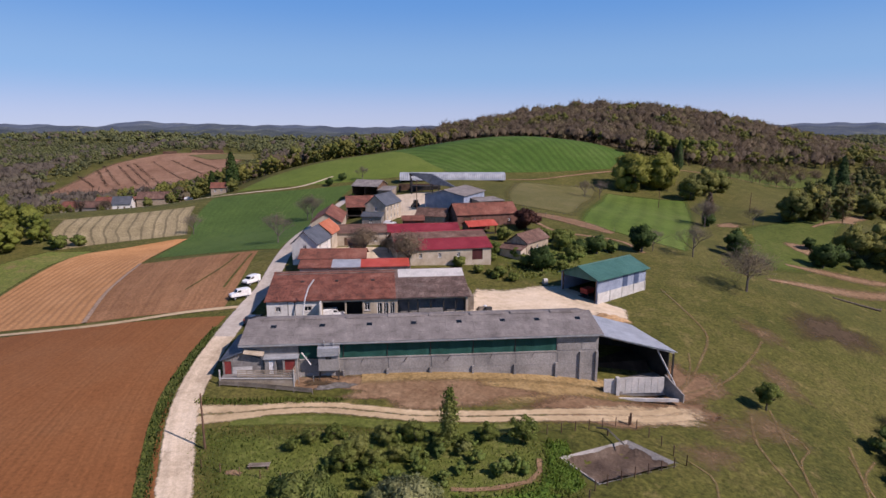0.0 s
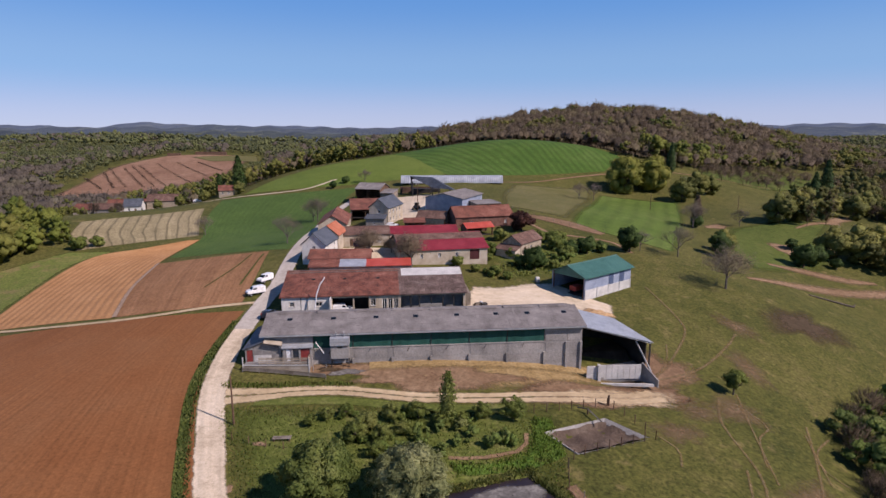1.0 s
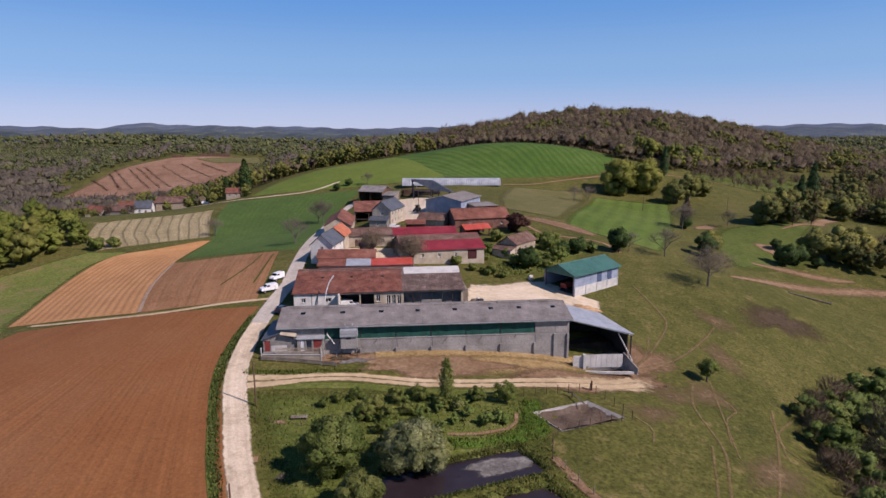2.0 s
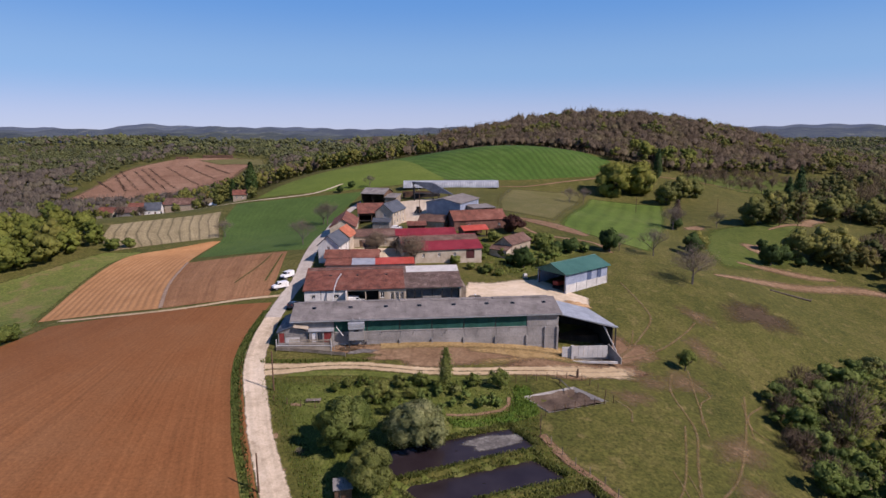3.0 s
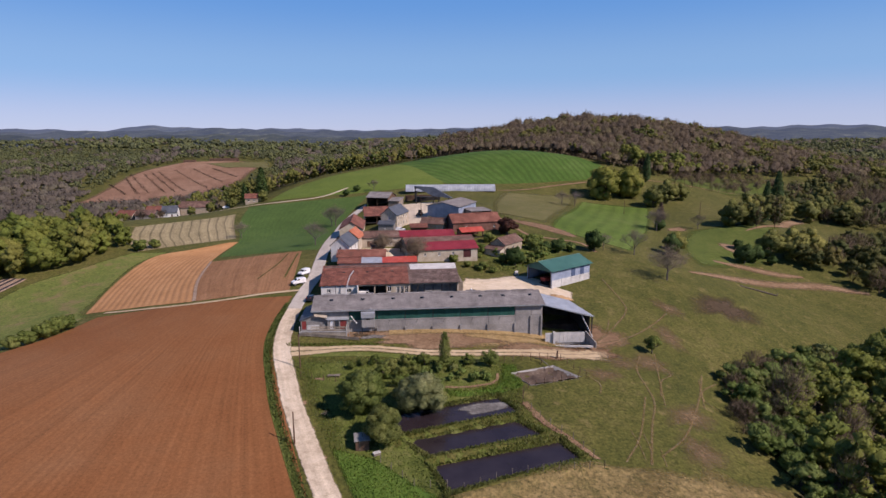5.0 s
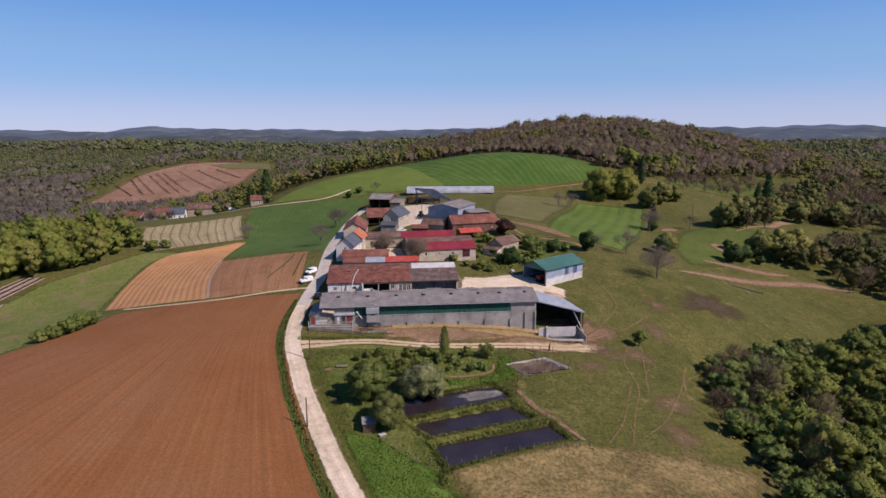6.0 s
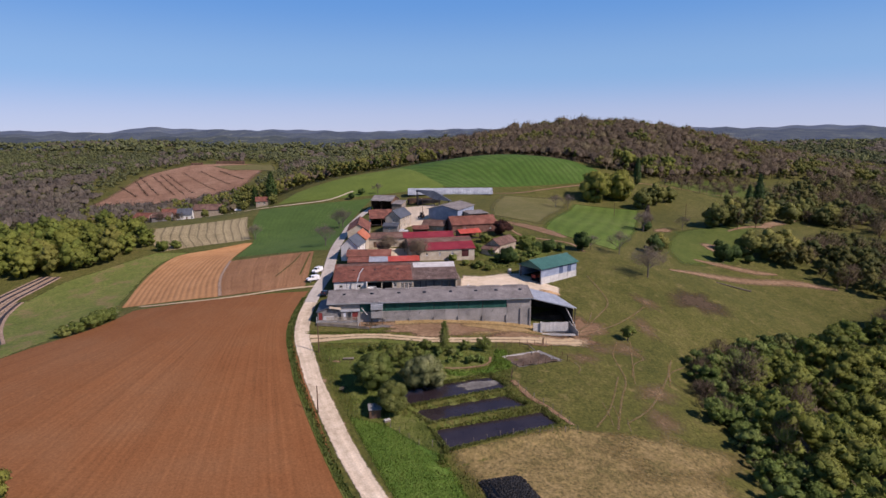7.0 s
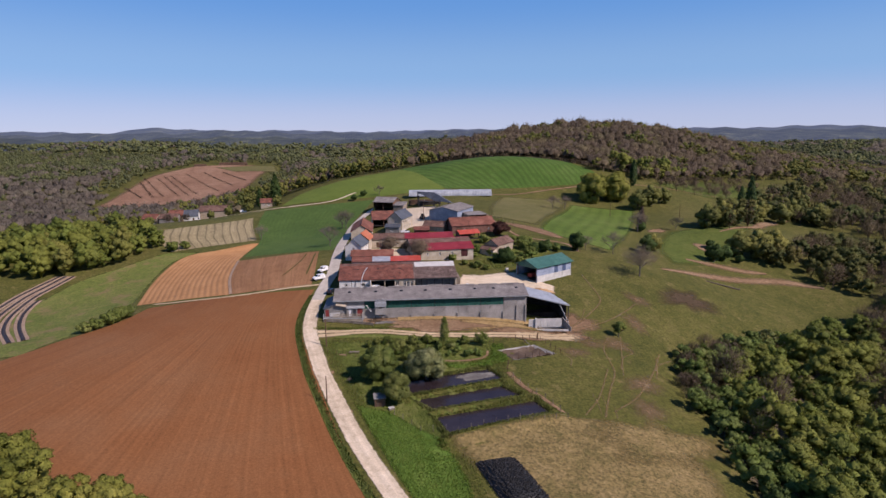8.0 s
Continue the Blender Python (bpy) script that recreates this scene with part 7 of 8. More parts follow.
for x in (-0.12, 11.06):
    part("end_post", Solid().box(x, -0.08, -1.9, x + 0.16, 0.12, 1.35), "concrete_pale", deck)
pen = thing("board_fence", -34.9, 81.3, TERRACE, 1.0, "bleached board fence round the raised pen", "fence")
for k in range(7):
    part("post", Solid().box(2.6 + k * 1.38, 0.0, 0.03, 2.7 + k * 1.38, 0.1, 1.3), "wood_pale", pen)
for z in (0.2, 0.55, 0.9, 1.15):
    for k in range(6):
        part("rail", Solid().box(2.61 + k * 1.38, -0.045, z, 3.98 + k * 1.38, -0.004, z + 0.17), "wood_pale", pen)
for z in (0.3, 0.7, 1.1):
    part("rail", Solid().box(10.9, 0.12, z, 10.95, 1.9, z + 0.15), "wood_pale", pen)
rail_fence("board_fence", [(-34.9, 80.75), (-30.5, 80.6), (-24, 80.0), (-20.6, 79.7)], "low weathered plank fence above the bank", 0.75, 2.4, 3, deep=0.11)
feed = thing("feed_bin", -20.4, 83.3, h1(-19.5, 83.2) - 0.1, 6.1, "tall grey feed bin with a pale header box", "feed bin")
part("body", Solid().box(0, 0, 1.8, 3.1, 1.3, 4.25), "concrete", feed)
part("header", Solid().box(-0.08, -0.3, 4.26, 3.2, 1.4, 5.55), "sheet_zinc", feed, "pale ribbed header box")
part("hatch", Solid().box(1.1, -0.05, 3.7, 2.0, -0.004, 4.0), "iron_dark", feed)
part("seam", Solid().box(-0.1, -0.34, 4.85, 3.22, -0.303, 4.95), "metal_grey", feed)
for x in (0.08, 3.02):
    for y in (0.08, 1.22):
        part("leg", Solid().box(x - 0.07, y - 0.07, -0.6, x + 0.07, y + 0.07, 1.8), "iron_dark", feed)
for x in (0.9, 2.3):
    part("pipe", Solid().beam((x, 0.6, 5.55), (x, 0.6, 6.5), 0.07, 8), "metal_grey", feed)
# dark ragged patch on the ground before the bin
blob("dark_patch", -20.6, 82.6, 2.6, 0.9, 6, M["bare_dark"], 0.13, "dark ground patch before the feed bin", "dung", seed=32, core=0.4)
blob("concrete_apron", -17.6, 82.0, 3.4, 1.1, 8, M["mud_grey"], 0.09, "dirty concrete apron before the feed bin", "pavement", seed=31)
rail_fence("tube_gate", [(-23.2, 82.0), (-21.9, 82.2), (-21.2, 83.0)], "grey tube gate of the pen", 1.1, 1.5, 4, "metal_grey", 0.04, 0.02)
plank = thing("plank", -21.6, 83.4, h1(-21.6, 83.4), 0, "pale plank leaning against the wall", "plank")
part("board", Solid().beam((0, 0, 2.6), (-1.5, 0.5, 4.4), 0.12), "concrete_pale", plank)
mast = thing("mast", -27.9, 102.7, h1(-27.9, 102.7), 0, "tall white bent pipe in front of the stable", "pipe")
bend = [(0, 0, -0.2), (0.35, 0, 2.6), (0.8, 0, 5.2), (1.5, 0.05, 7.2), (2.55, 0.1, 8.7)]
tube = Solid()
for a, b in zip(bend, bend[1:]):
    tube.beam(a, b, 0.13, 8)
part("tube", tube, "white_paint", mast)

# roof sheets and wall panels
sheets(barn, 57.4, -0.6, 6.35, 7.0, 1.6 / 6.5, 50, 3, "sheet_grey", -0.55)
sheets(stable, 24.4, -0.35, 10.5, 3.3, SL, 23, 5, "sheet_rust", -0.35, seed=2)
sheets(stable, 14.2, -0.35, 8.1, 3.3, SL, 13, 4, "sheet_old", 24.25, seed=3)
for k in range(8):
    x0, x1 = (8.6 + k * 6.83, 8.6 + (k + 1) * 6.83 - 0.4) if k < 6 else ((49.6, 53.2), (53.6, 55.9))[k - 6]
    for z0, z1 in ((-2.1, 0.0), (0.03, 1.95), (1.98, 3.9)) + (((4.25, 5.5), (5.53, 6.7)) if k > 5 else ()):
        part("panel", Solid().box(x0, -0.05, z0, x1, -0.004, z1), "concrete", barn)


def van(x, y, turn, label, paint="car_white", group="", s=1.0, boxy=True):
    """A small van or car; its nose points along x."""
    ob = thing("van" if boxy else "car", x, y, h1(x, y) + 0.2, turn, label, "van" if boxy else "car", group)
    side = [(-2.1, 0.3), (2.1, 0.3), (2.15, 0.75), (1.95, 0.98), (1.1, 1.12), (0.55, 1.75), (-1.9, 1.8), (-2.1, 1.6)] if boxy else [(-2.1, 0.3), (2.1, 0.3), (2.1, 0.7), (1.9, 0.85), (0.9, 0.95), (0.3, 1.4), (-1.3, 1.45), (-2.0, 1.0)]
    body = bmesh.new()
    va = [body.verts.new((px, -0.84, pz)) for px, pz in side]
    vb = [body.verts.new((px, 0.84, pz)) for px, pz in side]
    body.faces.new(va)
    body.faces.new(vb[::-1])
    for i in range(len(side)):
        body.faces.new((va[i], vb[i], vb[(i + 1) % len(side)], va[(i + 1) % len(side)]))
    bmesh.ops.recalc_face_normals(body, faces=body.faces)
    bmesh.ops.bevel(body, geom=body.edges[:], offset=0.09, segments=2, affect="EDGES")
    me = bpy.data.meshes.new("body")
    body.to_mesh(me)
    body.free()
    me.materials.append(M[paint])
    part("body", me, None, ob)
    a, b = (1.08, 1.16), (0.60, 1.68)
    if not boxy:
        a, b = (0.88, 0.98), (0.36, 1.36)
    part("windscreen", Solid().prism([(a[0] + 0.02, -0.72, a[1]), (a[0] + 0.02, 0.72, a[1]), (b[0] + 0.02, 0.66, b[1]), (b[0] + 0.02, -0.66, b[1])], (0.02, 0, 0.015)), "glass", ob)
    for y0 in (-0.855, 0.84):
        part("side_window", Solid().prism([(0.95, y0, a[1] + 0.05), (0.0, y0, a[1] + 0.05), (0.0, y0, b[1] - 0.06), (0.52, y0, b[1] - 0.06)], (0, 0.016, 0)), "glass", ob)
        for px in (1.3, -1.25):
            w = part("wheel", Solid().wheel(px, y0 * 0.93, 0.12, 0.32, 0.22), "rubber", ob)
            part("rim", Solid().wheel(px, y0 * 1.07, 0.12, 0.18, 0.03), "metal_grey", w)
    for y0 in (-0.6, 0.6):
        part("headlight", Solid().box(2.07, y0 - 0.16, 0.66, 2.17, y0 + 0.16, 0.82), "glass", ob)
        part("tail_light", Solid().box(-2.13, y0 - 0.1, 0.9, -2.06, y0 + 0.1, 1.25), "door_red", ob)
    part("bumper", Solid().box(2.05, -0.8, 0.28, 2.2, 0.8, 0.5), "rubber", ob)
    ob.scale = (s, s, s)
    return ob


van(-44.0, 115.4, 219, "small white delivery van parked at the lane's edge", group="white vans")
van(-44.4, 123.6, 245, "small white delivery van parked on the grass", group="white vans")
van(-22.6, 106.2, 8, "white van parked in the stable passage", group="white vans")
van(-31.6, 101.6, 10, "dark blue car parked beside the stable", "car_dark", boxy=False)
van(-37.2, 103.0, 80, "dark car parked beside the lane", "car_dark", boxy=False)
van(-19.5, 180.5, 5, "white car parked before the upper house", boxy=False)
van(-131, 285, 20, "white car parked by the hamlet lane", boxy=False)

tractor = thing("tractor", -13.6, 215, h1(-13.6, 215), 250, "dark blue tractor standing in the upper yard", "tractor")
part("bonnet", Solid().box(0.2, -0.45, 0.8, 1.9, 0.45, 1.55), "car_dark", tractor)
cab = part("cab", Solid().box(-1.2, -0.75, 0.9, 0.15, 0.75, 1.5), "car_dark", tractor)
part("cab_glass", Solid().box(-1.1, -0.7, 1.5, 0.1, 0.7, 2.5), "glass", cab)
part("cab_roof", Solid().box(-1.25, -0.8, 2.505, 0.2, 0.8, 2.65), "iron_dark", cab)
for px, r, w in ((-0.8, 0.8, 0.45), (1.4, 0.5, 0.3)):
    for y0 in (-0.85, 0.85):
        part("wheel", Solid().wheel(px, y0, r, r, w), "rubber", tractor)

stack = thing("pallet_stack", 5.8, 113.5, h1(5.8, 113.5), 15, "pile of old pallets and scrap beside the stable", "pile")
for k in range(5):
    part("pallet", Solid().box(-0.6 + 0.1 * k, -0.5, 0.15 * k, 0.6 + 0.1 * k, 0.5, 0.15 * k + 0.13), "wood_grey", stack)
part("tank", Solid().wheel(1.4, 0.4, 0.45, 0.45, 1.0, 14), "white_paint", stack)
part("crate", Solid().box(1.0, -1.4, 0, 2.2, -0.4, 0.9), "iron_dark", stack)
tank = thing("water_tank", 22.0, 131.8, h1(22, 131.8), 20, "pale plastic tank standing on the yard edge", "tank")
part("tank_body", Solid().wheel(0, 0, 0.8, 0.5, 1.0, 16, "x"), "concrete_pale", tank)
part("frame", Solid().box(-0.6, -0.6, 0.0, 0.6, 0.6, 0.28), "metal_grey", tank)


def pole(x, y, high, label, arms=True):
    ob = thing("utility_pole", x, y, h1(x, y), 20, label, "pole", "utility poles")
    part("shaft", Solid().beam((0, 0, -0.5), (0, 0, high), 0.15, 8, 0.10), "wood_brown", ob)
    if arms:
        part("crossarm", Solid().box(-0.7, -0.06, high - 0.5, 0.7, 0.06, high - 0.38), "wood_grey", ob)
        for q in (-0.6, 0.0, 0.6):
            part("insulator", Solid().beam((q, 0, high - 0.38), (q, 0, high - 0.2), 0.05, 8), "white_paint", ob)
    return ob


pole(-31.0, 66.0, 7.6, "dark wooden utility pole beside the lane", False)
pole(-12.6, 208, 11, "tall thin utility pole in the upper yard")
pole(-25.5, 40.5, 6.0, "short wooden pole in the pond garden", False)
pole(96, 268, 8.0, "thin wooden pole in the meadow", False)
pole(135, 262, 8.5, "thin wooden pole in the hollow", False)

rail_fence("wire_fence", [(11.0, 71.6), (15.7, 73.0), (20.7, 74.6), (25.3, 76.1)], "wire fence on dark posts above the pit", 1.5, 1.9, 3, "wood_brown", 0.07, 0.007)
rail_fence("wire_fence", [(26.2, 75.4), (28.2, 72.3), (30.4, 68.0)], "wire fence on dark posts beside the pit", 1.5, 1.9, 4, "wood_brown", 0.07, 0.007)
rail_fence("wire_fence", [(30.4, 68.0), (24, 65.1), (17.4, 62.0), (16.0, 60.1), (15.2, 55.5)], "wire fence on dark posts along the pit", 1.5, 2.1, 4, "wood_brown", 0.07, 0.007)
rail_fence("wire_fence", [(15.2, 55.5), (18.4, 50.1), (22.8, 44.6), (26.6, 37.4)], "wire mesh fence along the ponds", 1.5, 2.4, 4, "wood_grey", 0.06, 0.007)
rail_fence("wire_fence", [(26.6, 37.4), (14, 34.4), (0.9, 30.2), (-4.4, 31.6), (-10.4, 37.2)], "wire mesh fence below the ponds", 1.4, 2.6, 4, "wood_grey", 0.06, 0.007)
rail_fence("wire_fence", [(-30, 62.5), (-25, 61.5), (-20, 61)], "short wire fence in the garden grass", 1.2, 2.5, 2, "wood_brown", 0.06, 0.007)
rail_fence("wire_fence", [(20.5, 214), (29, 200), (37, 191), (52, 183)], "field fence on thin posts", 1.2, 3.0, 2, "wood_grey", 0.06, 0.007)
post = thing("gate_post", 25.6, 76.3, h1(25.6, 76.3), 0, "thick dark gate post", "post")
part("shaft", Solid().beam((0, 0, -0.4), (0, 0, 1.9), 0.17, 8), "wood_brown", post)

# dung pit
pit = thing("dung_pit", 0, 0, 0, 0, "shallow concrete dung pit with sloping kerbs", "pit")
corners = [Vector((*q, 0)) for q in PIT]
mid = sum(corners, Vector()) / 4
for a, b in zip(corners, corners[1:] + corners[:1]):
    za, zb = h1(*(a + (a - mid) * 0.12)[:2]) + 0.12, h1(*(b + (b - mid) * 0.12)[:2]) + 0.12
    ia, ib = a + (mid - a) * 0.14, b + (mid - b) * 0.14
    part("kerb", Solid().prism([(a.x, a.y, za), (b.x, b.y, zb), (ib.x, ib.y, zb - 0.55), (ia.x, ia.y, za - 0.55)], (0, 0, -0.4)), "concrete", pit)
n = 16
P = np.array([[(c0 * (1 - s) + c1 * s) for s in np.linspace(0.05, 0.95, n)] for c0, c1 in ((np.array(corners[0].lerp(corners[3], t).xy), np.array(corners[1].lerp(corners[2], t).xy)) for t in np.linspace(0.06, 0.94, n))])
rngp = np.random.default_rng(5)
dung = lay("dung", P, M["pit_mud"], 0.0, P, None, 0.22 + 0.22 * np.sin(P[..., 0] * 1.7) * np.cos(P[..., 1] * 1.3) + rngp.normal(size=P.shape[:2]) * 0.07, "dark trodden dung with ridges", "dung", kind="")
beam = thing("timber_beam", 21.5, 73.0, h1(21.5, 73), 0, "pale timber beam lying into the pit", "beam")
part("timber", Solid().beam((0, 0, 0.9), (1.4, -3.2, 0.4), 0.14), "wood_grey", beam)
part("trestle", Solid().beam((0, 0, -0.4), (0, 0, 1.0), 0.12, 6), "wood_brown", beam)
part("stub", Solid().beam((0.1, 0.1, 0.9), (-1.5, 0.5, 0.9), 0.1, 6), "iron_dark", beam)

# hut by the ponds
hut = thing("hut", -14.9, 39.6, h1(-14, 39.6) - 0.1, 12, "small wooden hut with a flat felt roof", "hut")
for k in range(9):
    part("board", Solid().box(0, 0, 0.02 + k * 0.22, 2.3, 0.06, 0.23 + k * 0.22), "wood_brown", hut)
    part("board", Solid().box(2.24, 0.061, 0.02 + k * 0.22, 2.3, 2.0, 0.23 + k * 0.22), "wood_grey", hut)
part("wall", Solid().box(0, 1.94, 0, 2.23, 2.0, 2.0), "wood_brown", hut)
part("wall", Solid().box(0, 0.062, 0, 0.06, 1.93, 2.0), "wood_brown", hut)
part("roof", Solid().prism([(-0.2, -0.2, 2.02), (2.5, -0.2, 2.02), (2.5, 2.2, 2.35), (-0.2, 2.2, 2.35)], (0, 0, 0.08)), "concrete_dirty", hut)
part("post", Solid().beam((0.7, -0.02, 0), (0.7, -0.02, 2.0), 0.05), "wood_grey", hut)
part("pipe", Solid().beam((1.2, 1.0, 2.3), (1.2, 1.0, 2.8), 0.06, 8), "iron_dark", hut)
tray = thing("bench", -24.5, 62.6, h1(-24.5, 62.6), 5, "weathered slatted bench in the grass", "bench")
for k in range(4):
    part("slat", Solid().box(0, 0.22 * k, 0.45, 2.6, 0.22 * k + 0.16, 0.5), "wood_grey", tray)
for x in (0.2, 2.3):
    part("leg", Solid().box(x, 0.05, -0.1, x + 0.12, 0.8, 0.446), "wood_brown", tray)
boat = thing("crate", -11.6, 38.4, h1(-11.6, 38.4), 30, "pale crate beside the hut", "crate")
part("box", Solid().box(0, 0, -0.1, 1.2, 0.7, 0.5), "wood_grey", boat)
part("lid", Solid().box(-0.05, -0.05, 0.504, 1.25, 0.75, 0.56), "concrete_pale", boat)
trunk_log = thing("fallen_trunk", 107.5, 158.3, h1(107.5, 158.3), 0, "long fallen tree trunk in the pasture", "log")
part("log", Solid().beam((0, 0, 0.15), (14.2, 0.7, h1(121.7, 159) - h1(107.5, 158.3) + 0.25), 0.22, 8, 0.34), "bark", trunk_log)
part("stump", Solid().beam((14.1, 0.7, h1(121.7, 159) - h1(107.5, 158.3) + 0.2), (15.0, 1.5, h1(121.7, 159) - h1(107.5, 158.3) + 0.9), 0.28, 8, 0.12), "bark", trunk_log)

# silage clamp under tyres
C0, C1, C2, C3 = (np.array(q) for q in ((6.2, 22.2), (13.9, 24.0), (18.9, 13.0), (11.4, 9.6)))


def clamp_at(s, t):
    q = (C0 * (1 - s) + C1 * s) * (1 - t) + (C3 * (1 - s) + C2 * s) * t
    return q, 1.5 * (1 - abs(2 * s - 1) ** 3) * (1 - abs(2 * t - 1) ** 4)


S_, T_ = np.meshgrid(np.linspace(0, 1, 20), np.linspace(0, 1, 24))
P = np.array([[clamp_at(s, t)[0] for s in np.linspace(0, 1, 20)] for t in np.linspace(0, 1, 24)])
E_ = 1.5 * (1 - np.abs(2 * S_ - 1) ** 3) * (1 - np.abs(2 * T_ - 1) ** 4)
clamp = lay("silage_clamp", P[:, ::-1], M["tarp"], 0.05, P, None, E_[:, ::-1], "silage clamp under a black sheet", "silage clamp", kind="")
tyre = Solid()
for i in range(10):
    for j in range(4):
        q = []
        for di, dj in ((0, 0), (1, 0), (1, 1), (0, 1)):
            a, b = 2 * math.pi * (i + di) / 10, 2 * math.pi * (j + dj) / 4
            r = 0.26 + 0.10 * math.cos(b)
            q.append((r * math.cos(a), r * math.sin(a), 0.1 + 0.1 * math.sin(b)))
        tyre.add(q, [(0, 1, 2, 3)])
tyre_mesh = tyre.mesh("tyre", M["rubber"])
rngt = np.random.default_rng(8)
for k in range(280):
    s, t = (k % 14 + 0.5 + rngt.uniform(-0.3, 0.3)) / 14, (k // 14 + 0.5 + rngt.uniform(-0.3, 0.3)) / 20
    q, e = clamp_at(s, t)
    ob = new("tyre", tyre_mesh)
    ob.parent = clamp
    ob.matrix_basis = pose(q[0], q[1], h1(*q) + e + 0.06, rngt.uniform(-14, 14), rngt.uniform(-14, 14), rngt.uniform(0, 360))

# plastic mulch rows at the wood's edge
for k, line in enumerate(([(-119.6, 76.7), (-135.5, 95.8), (-145.1, 110), (-149.7, 120.5), (-151.2, 126.3)], [(-122.8, 75.4), (-138.4, 93.0), (-149.0, 110), (-154.6, 128), (-154.4, 140.4), (-153.4, 150.5)],
                          [(-127, 75), (-142.0, 93), (-152.2, 108), (-157.6, 127), (-157.4, 140.2), (-156.4, 150.4)], [(-131, 75), (-146, 93), (-156, 108), (-160.5, 126), (-160.2, 140), (-158.6, 149.8)])):
    ribbon("mulch_row", line, 3.3, M["mulch_soil"], 0.14, "bare soil bed of a mulched row", 0.08, "bed")
    c = curved(line, 40)[0]
    d = np.gradient(c, axis=0)
    nrm = np.c_[-d[:, 1], d[:, 0]] / np.hypot(*d.T)[:, None]
    s = np.linspace(-1, 1, 7)
    P = c[:, None] - nrm[:, None] * s[None, :, None] * 0.55
    lay("mulch_film", P, M["mulch_film"], 0.17, P, None, 0.22 * (1 - s ** 2)[None] * np.ones((40, 1)), "dark shiny mulch film over a planted row", "mulch film", kind="")

# brushwood rows and log piles on the cleared slope
for k, (a, b) in enumerate((((-355, 547), (-316, 506)), ((-356, 590), (-297, 513)), ((-342, 592), (-280, 512)), ((-330, 601), (-262, 516)), ((-314, 608), (-244, 527)), ((-295, 613), (-239, 553)), ((-275, 618), (-232, 575)), ((-350, 570), (-306, 509)), ((-336, 598), (-271, 514)))):
    rngb = np.random.default_rng(60 + k)
    t = rngb.uniform(0, 1, 420)[:, None]
    p = np.array(a) * (1 - t) + np.array(b) * t + rngb.normal(size=(420, 2)) * 0.8
    q = np.c_[p, height(p[:, 0], p[:, 1]) + 0.5 + rngb.uniform(0, 0.6, 420)]
    v = cards(q, 0.6, rngb, 0.3, 2.0)[0]
    tagged(new("brushwood_row", fast_mesh("brushwood_row", v, np.arange(len(v)).reshape(-1, 4), M["leaf_brush"])), "row of cut brushwood on the cleared slope", "brushwood", kind="stuff")
for x, y, l, tone in ((-296, 661, 34, "brown stacked logs at the top of the cleared slope"), (-324, 651, 14, "heap of red-brown logs at the slope's top")):
    pile = thing("log_pile", x, y, h1(x, y) - 0.3, 8, tone, "logs", "log piles")
    for r in range(4):
        for k in range(6 - r):
            part("log", Solid().beam((0, (k + r / 2) * 1.0, 0.5 + r * 0.85), (l, (k + r / 2) * 1.0, 0.5 + r * 0.85), 0.5, 6), "wood_brown", pile)

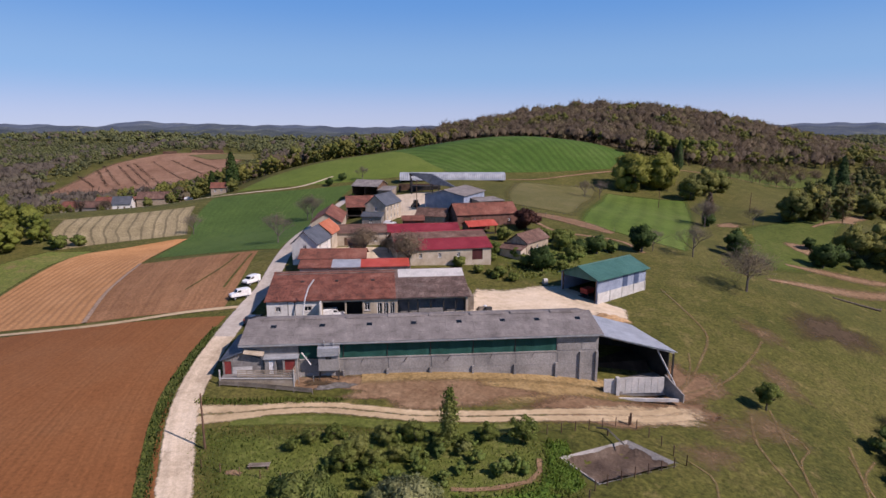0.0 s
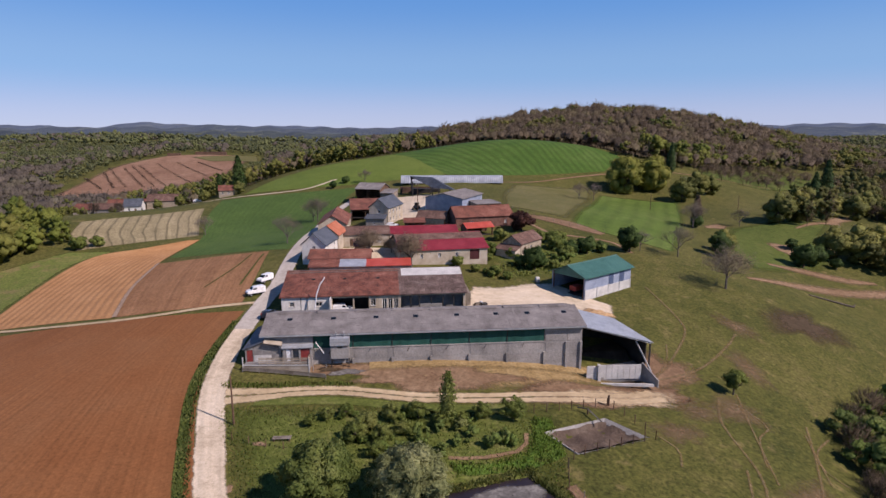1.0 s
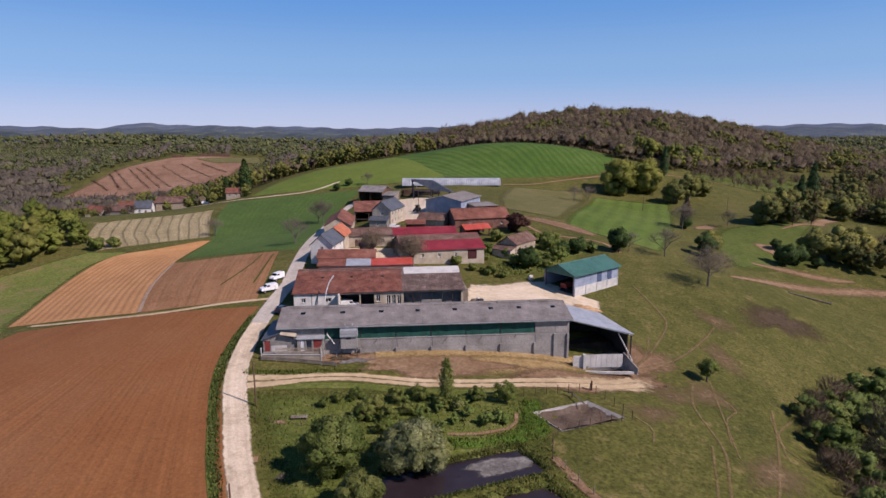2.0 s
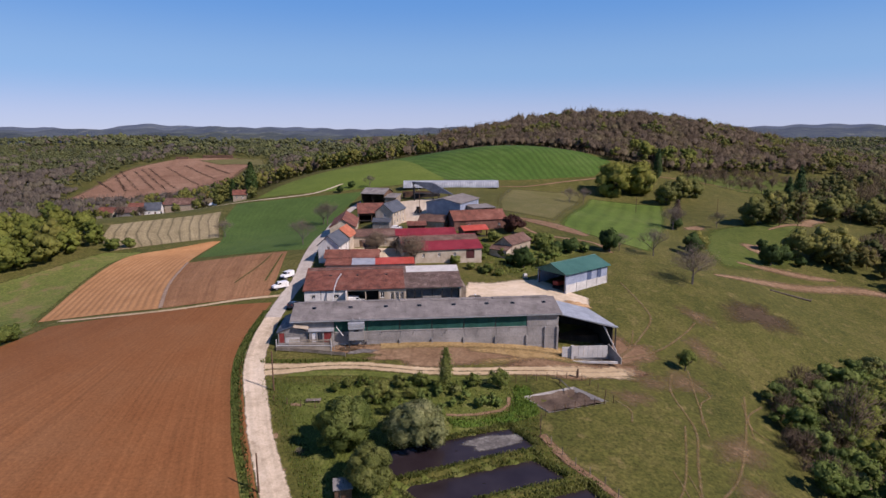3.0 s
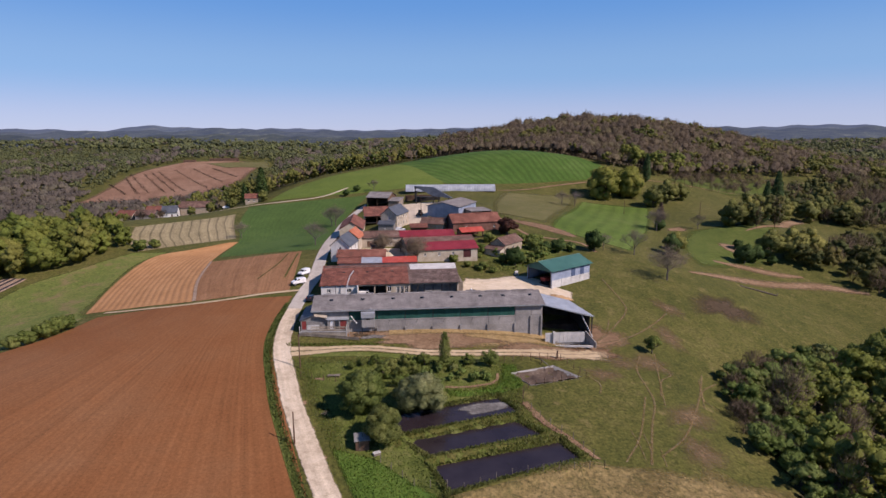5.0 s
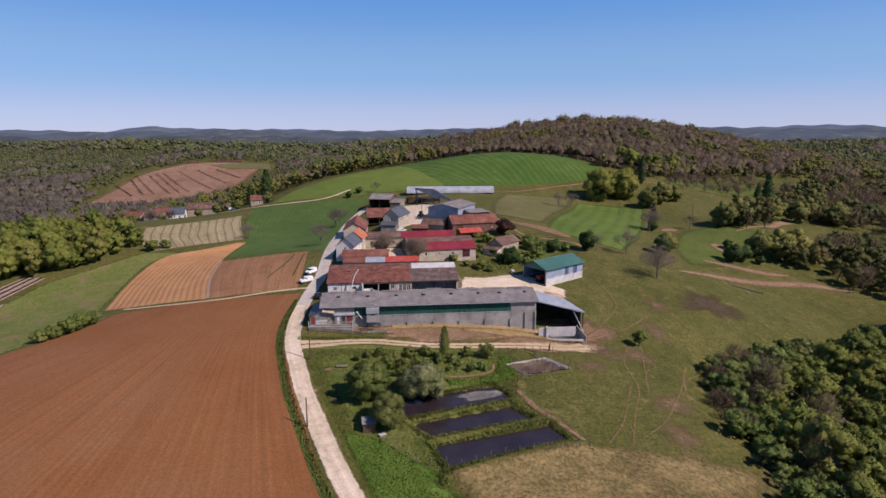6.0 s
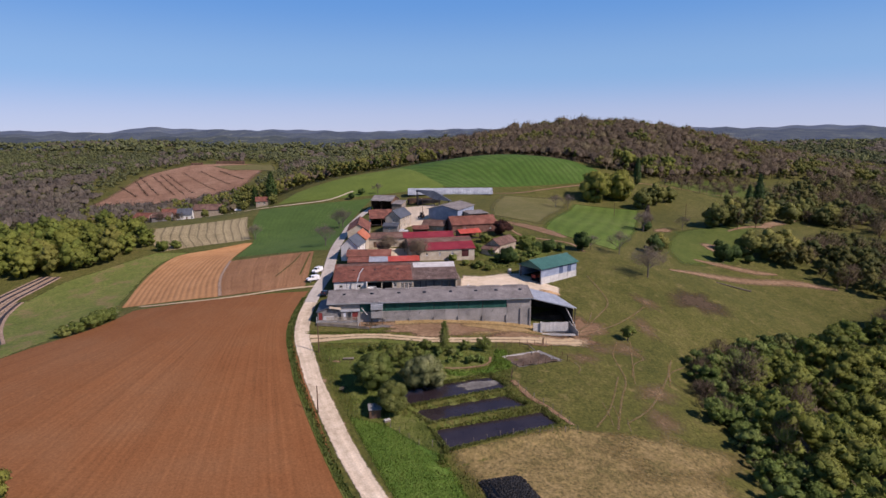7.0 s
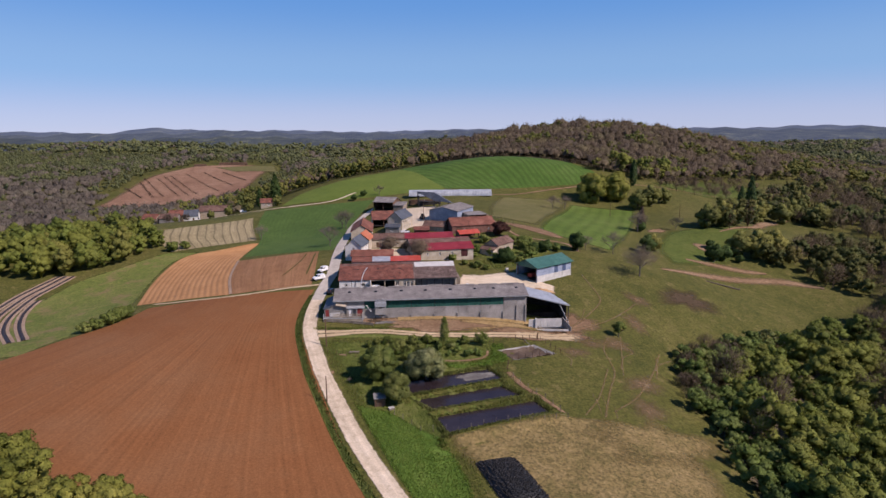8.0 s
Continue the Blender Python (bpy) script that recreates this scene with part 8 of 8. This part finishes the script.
# rank grass
GARDEN_BED = [(-35, 69), (-28.5, 57), (-20.5, 42), (-11, 24), (0, 5), (10, 5), (6, 23), (0, 30), (24, 36.5), (26, 39), (16, 55), (16, 61), (13, 70), (-10, 72), (-30, 71)]
WATER = [list(c) for c, _ in PONDS]
tufts("lush_tufts", [(-19.2, 40), (-15, 31.6), (-9.2, 19.9), (-5, 12.1), (1, 0), (8, 0), (6.3, 9), (4.8, 17.7), (1, 26.8), (-3, 31), (-11.5, 37.8)], 0.21, 0.1, "leaf_lush", "tall deep green grass below the hut", 80, (), 0.22)
tufts("lush_tufts", [(0, 59.6), (5, 60.0), (10.8, 62.4), (12, 66.5), (12.6, 71), (15.3, 71), (16.3, 62.5), (14, 60.6), (8, 59), (1, 57.4)], 0.22, 0.1, "leaf_lush", "tall green grass above the first pond", 81, (), 0.35)
tufts("grass_tufts", GARDEN_BED, 0.33, 0.09, "leaf_grass", "rank green grass of the pond garden", 71, WATER, 0.2)
for k, (c, _) in enumerate(PONDS):
    m_ = np.array(c).mean(0)
    outer = [tuple(m_ + (np.array(q) - m_) * np.array([1.08, 1.22])) for q in c]
    inner = [tuple(m_ + (np.array(q) - m_) * np.array([0.985, 0.93])) for q in c]
    tufts("bank_grass", outer, 0.17, 0.1, "leaf_bank", "tall olive-green grass on the pond bank", 72 + k, [inner] + [w for i, w in enumerate(WATER) if i != k], 0.32)
tufts("verge_grass", [(2.7, -12), (-4.8, 1), (-10.3, 10), (-16.1, 20), (-21.3, 30), (-26.9, 42), (-31.5, 52), (-35.2, 61.5), (-38.3, 70), (-40.7, 79), (-41.9, 90), (-42.3, 101), (-43.8, 101), (-43.6, 90), (-42.4, 79), (-40.1, 70), (-36.9, 61), (-33.3, 52), (-28.7, 42), (-22.9, 30), (-17.7, 20), (-12.1, 10), (-6.7, 1), (0.5, -12)], 0.17, 0.1, "leaf_verge", "tall dark grass of the lane verge", 76, (), 0.3)
tufts("bank_grass", [(-37, 77.2), (-30, 77.6), (-20, 79.0), (-15, 78.8), (-18, 77.4), (-28, 75.9), (-36.6, 75.4)], 0.22, 0.1, "leaf_grass", "rough grass on the bank below the pens", 77, (), 0.28)
tufts("pasture_tufts", [(30, 20), (55, 20), (60, 74), (85, 100), (120, 130), (90, 150), (52, 125), (46, 90), (32, 62)], 0.8, 0.1, "leaf_pasture", "uneven grass tufts in the pasture", 78, (), 0.05)
tufts("dry_tufts", [(2, 27), (25, 34), (48, 36), (54, 28), (44, 20), (22, 17), (8, 24)], 0.4, 0.1, "leaf_straw", "dry straw-coloured grass tufts", 79, (), 0.08)
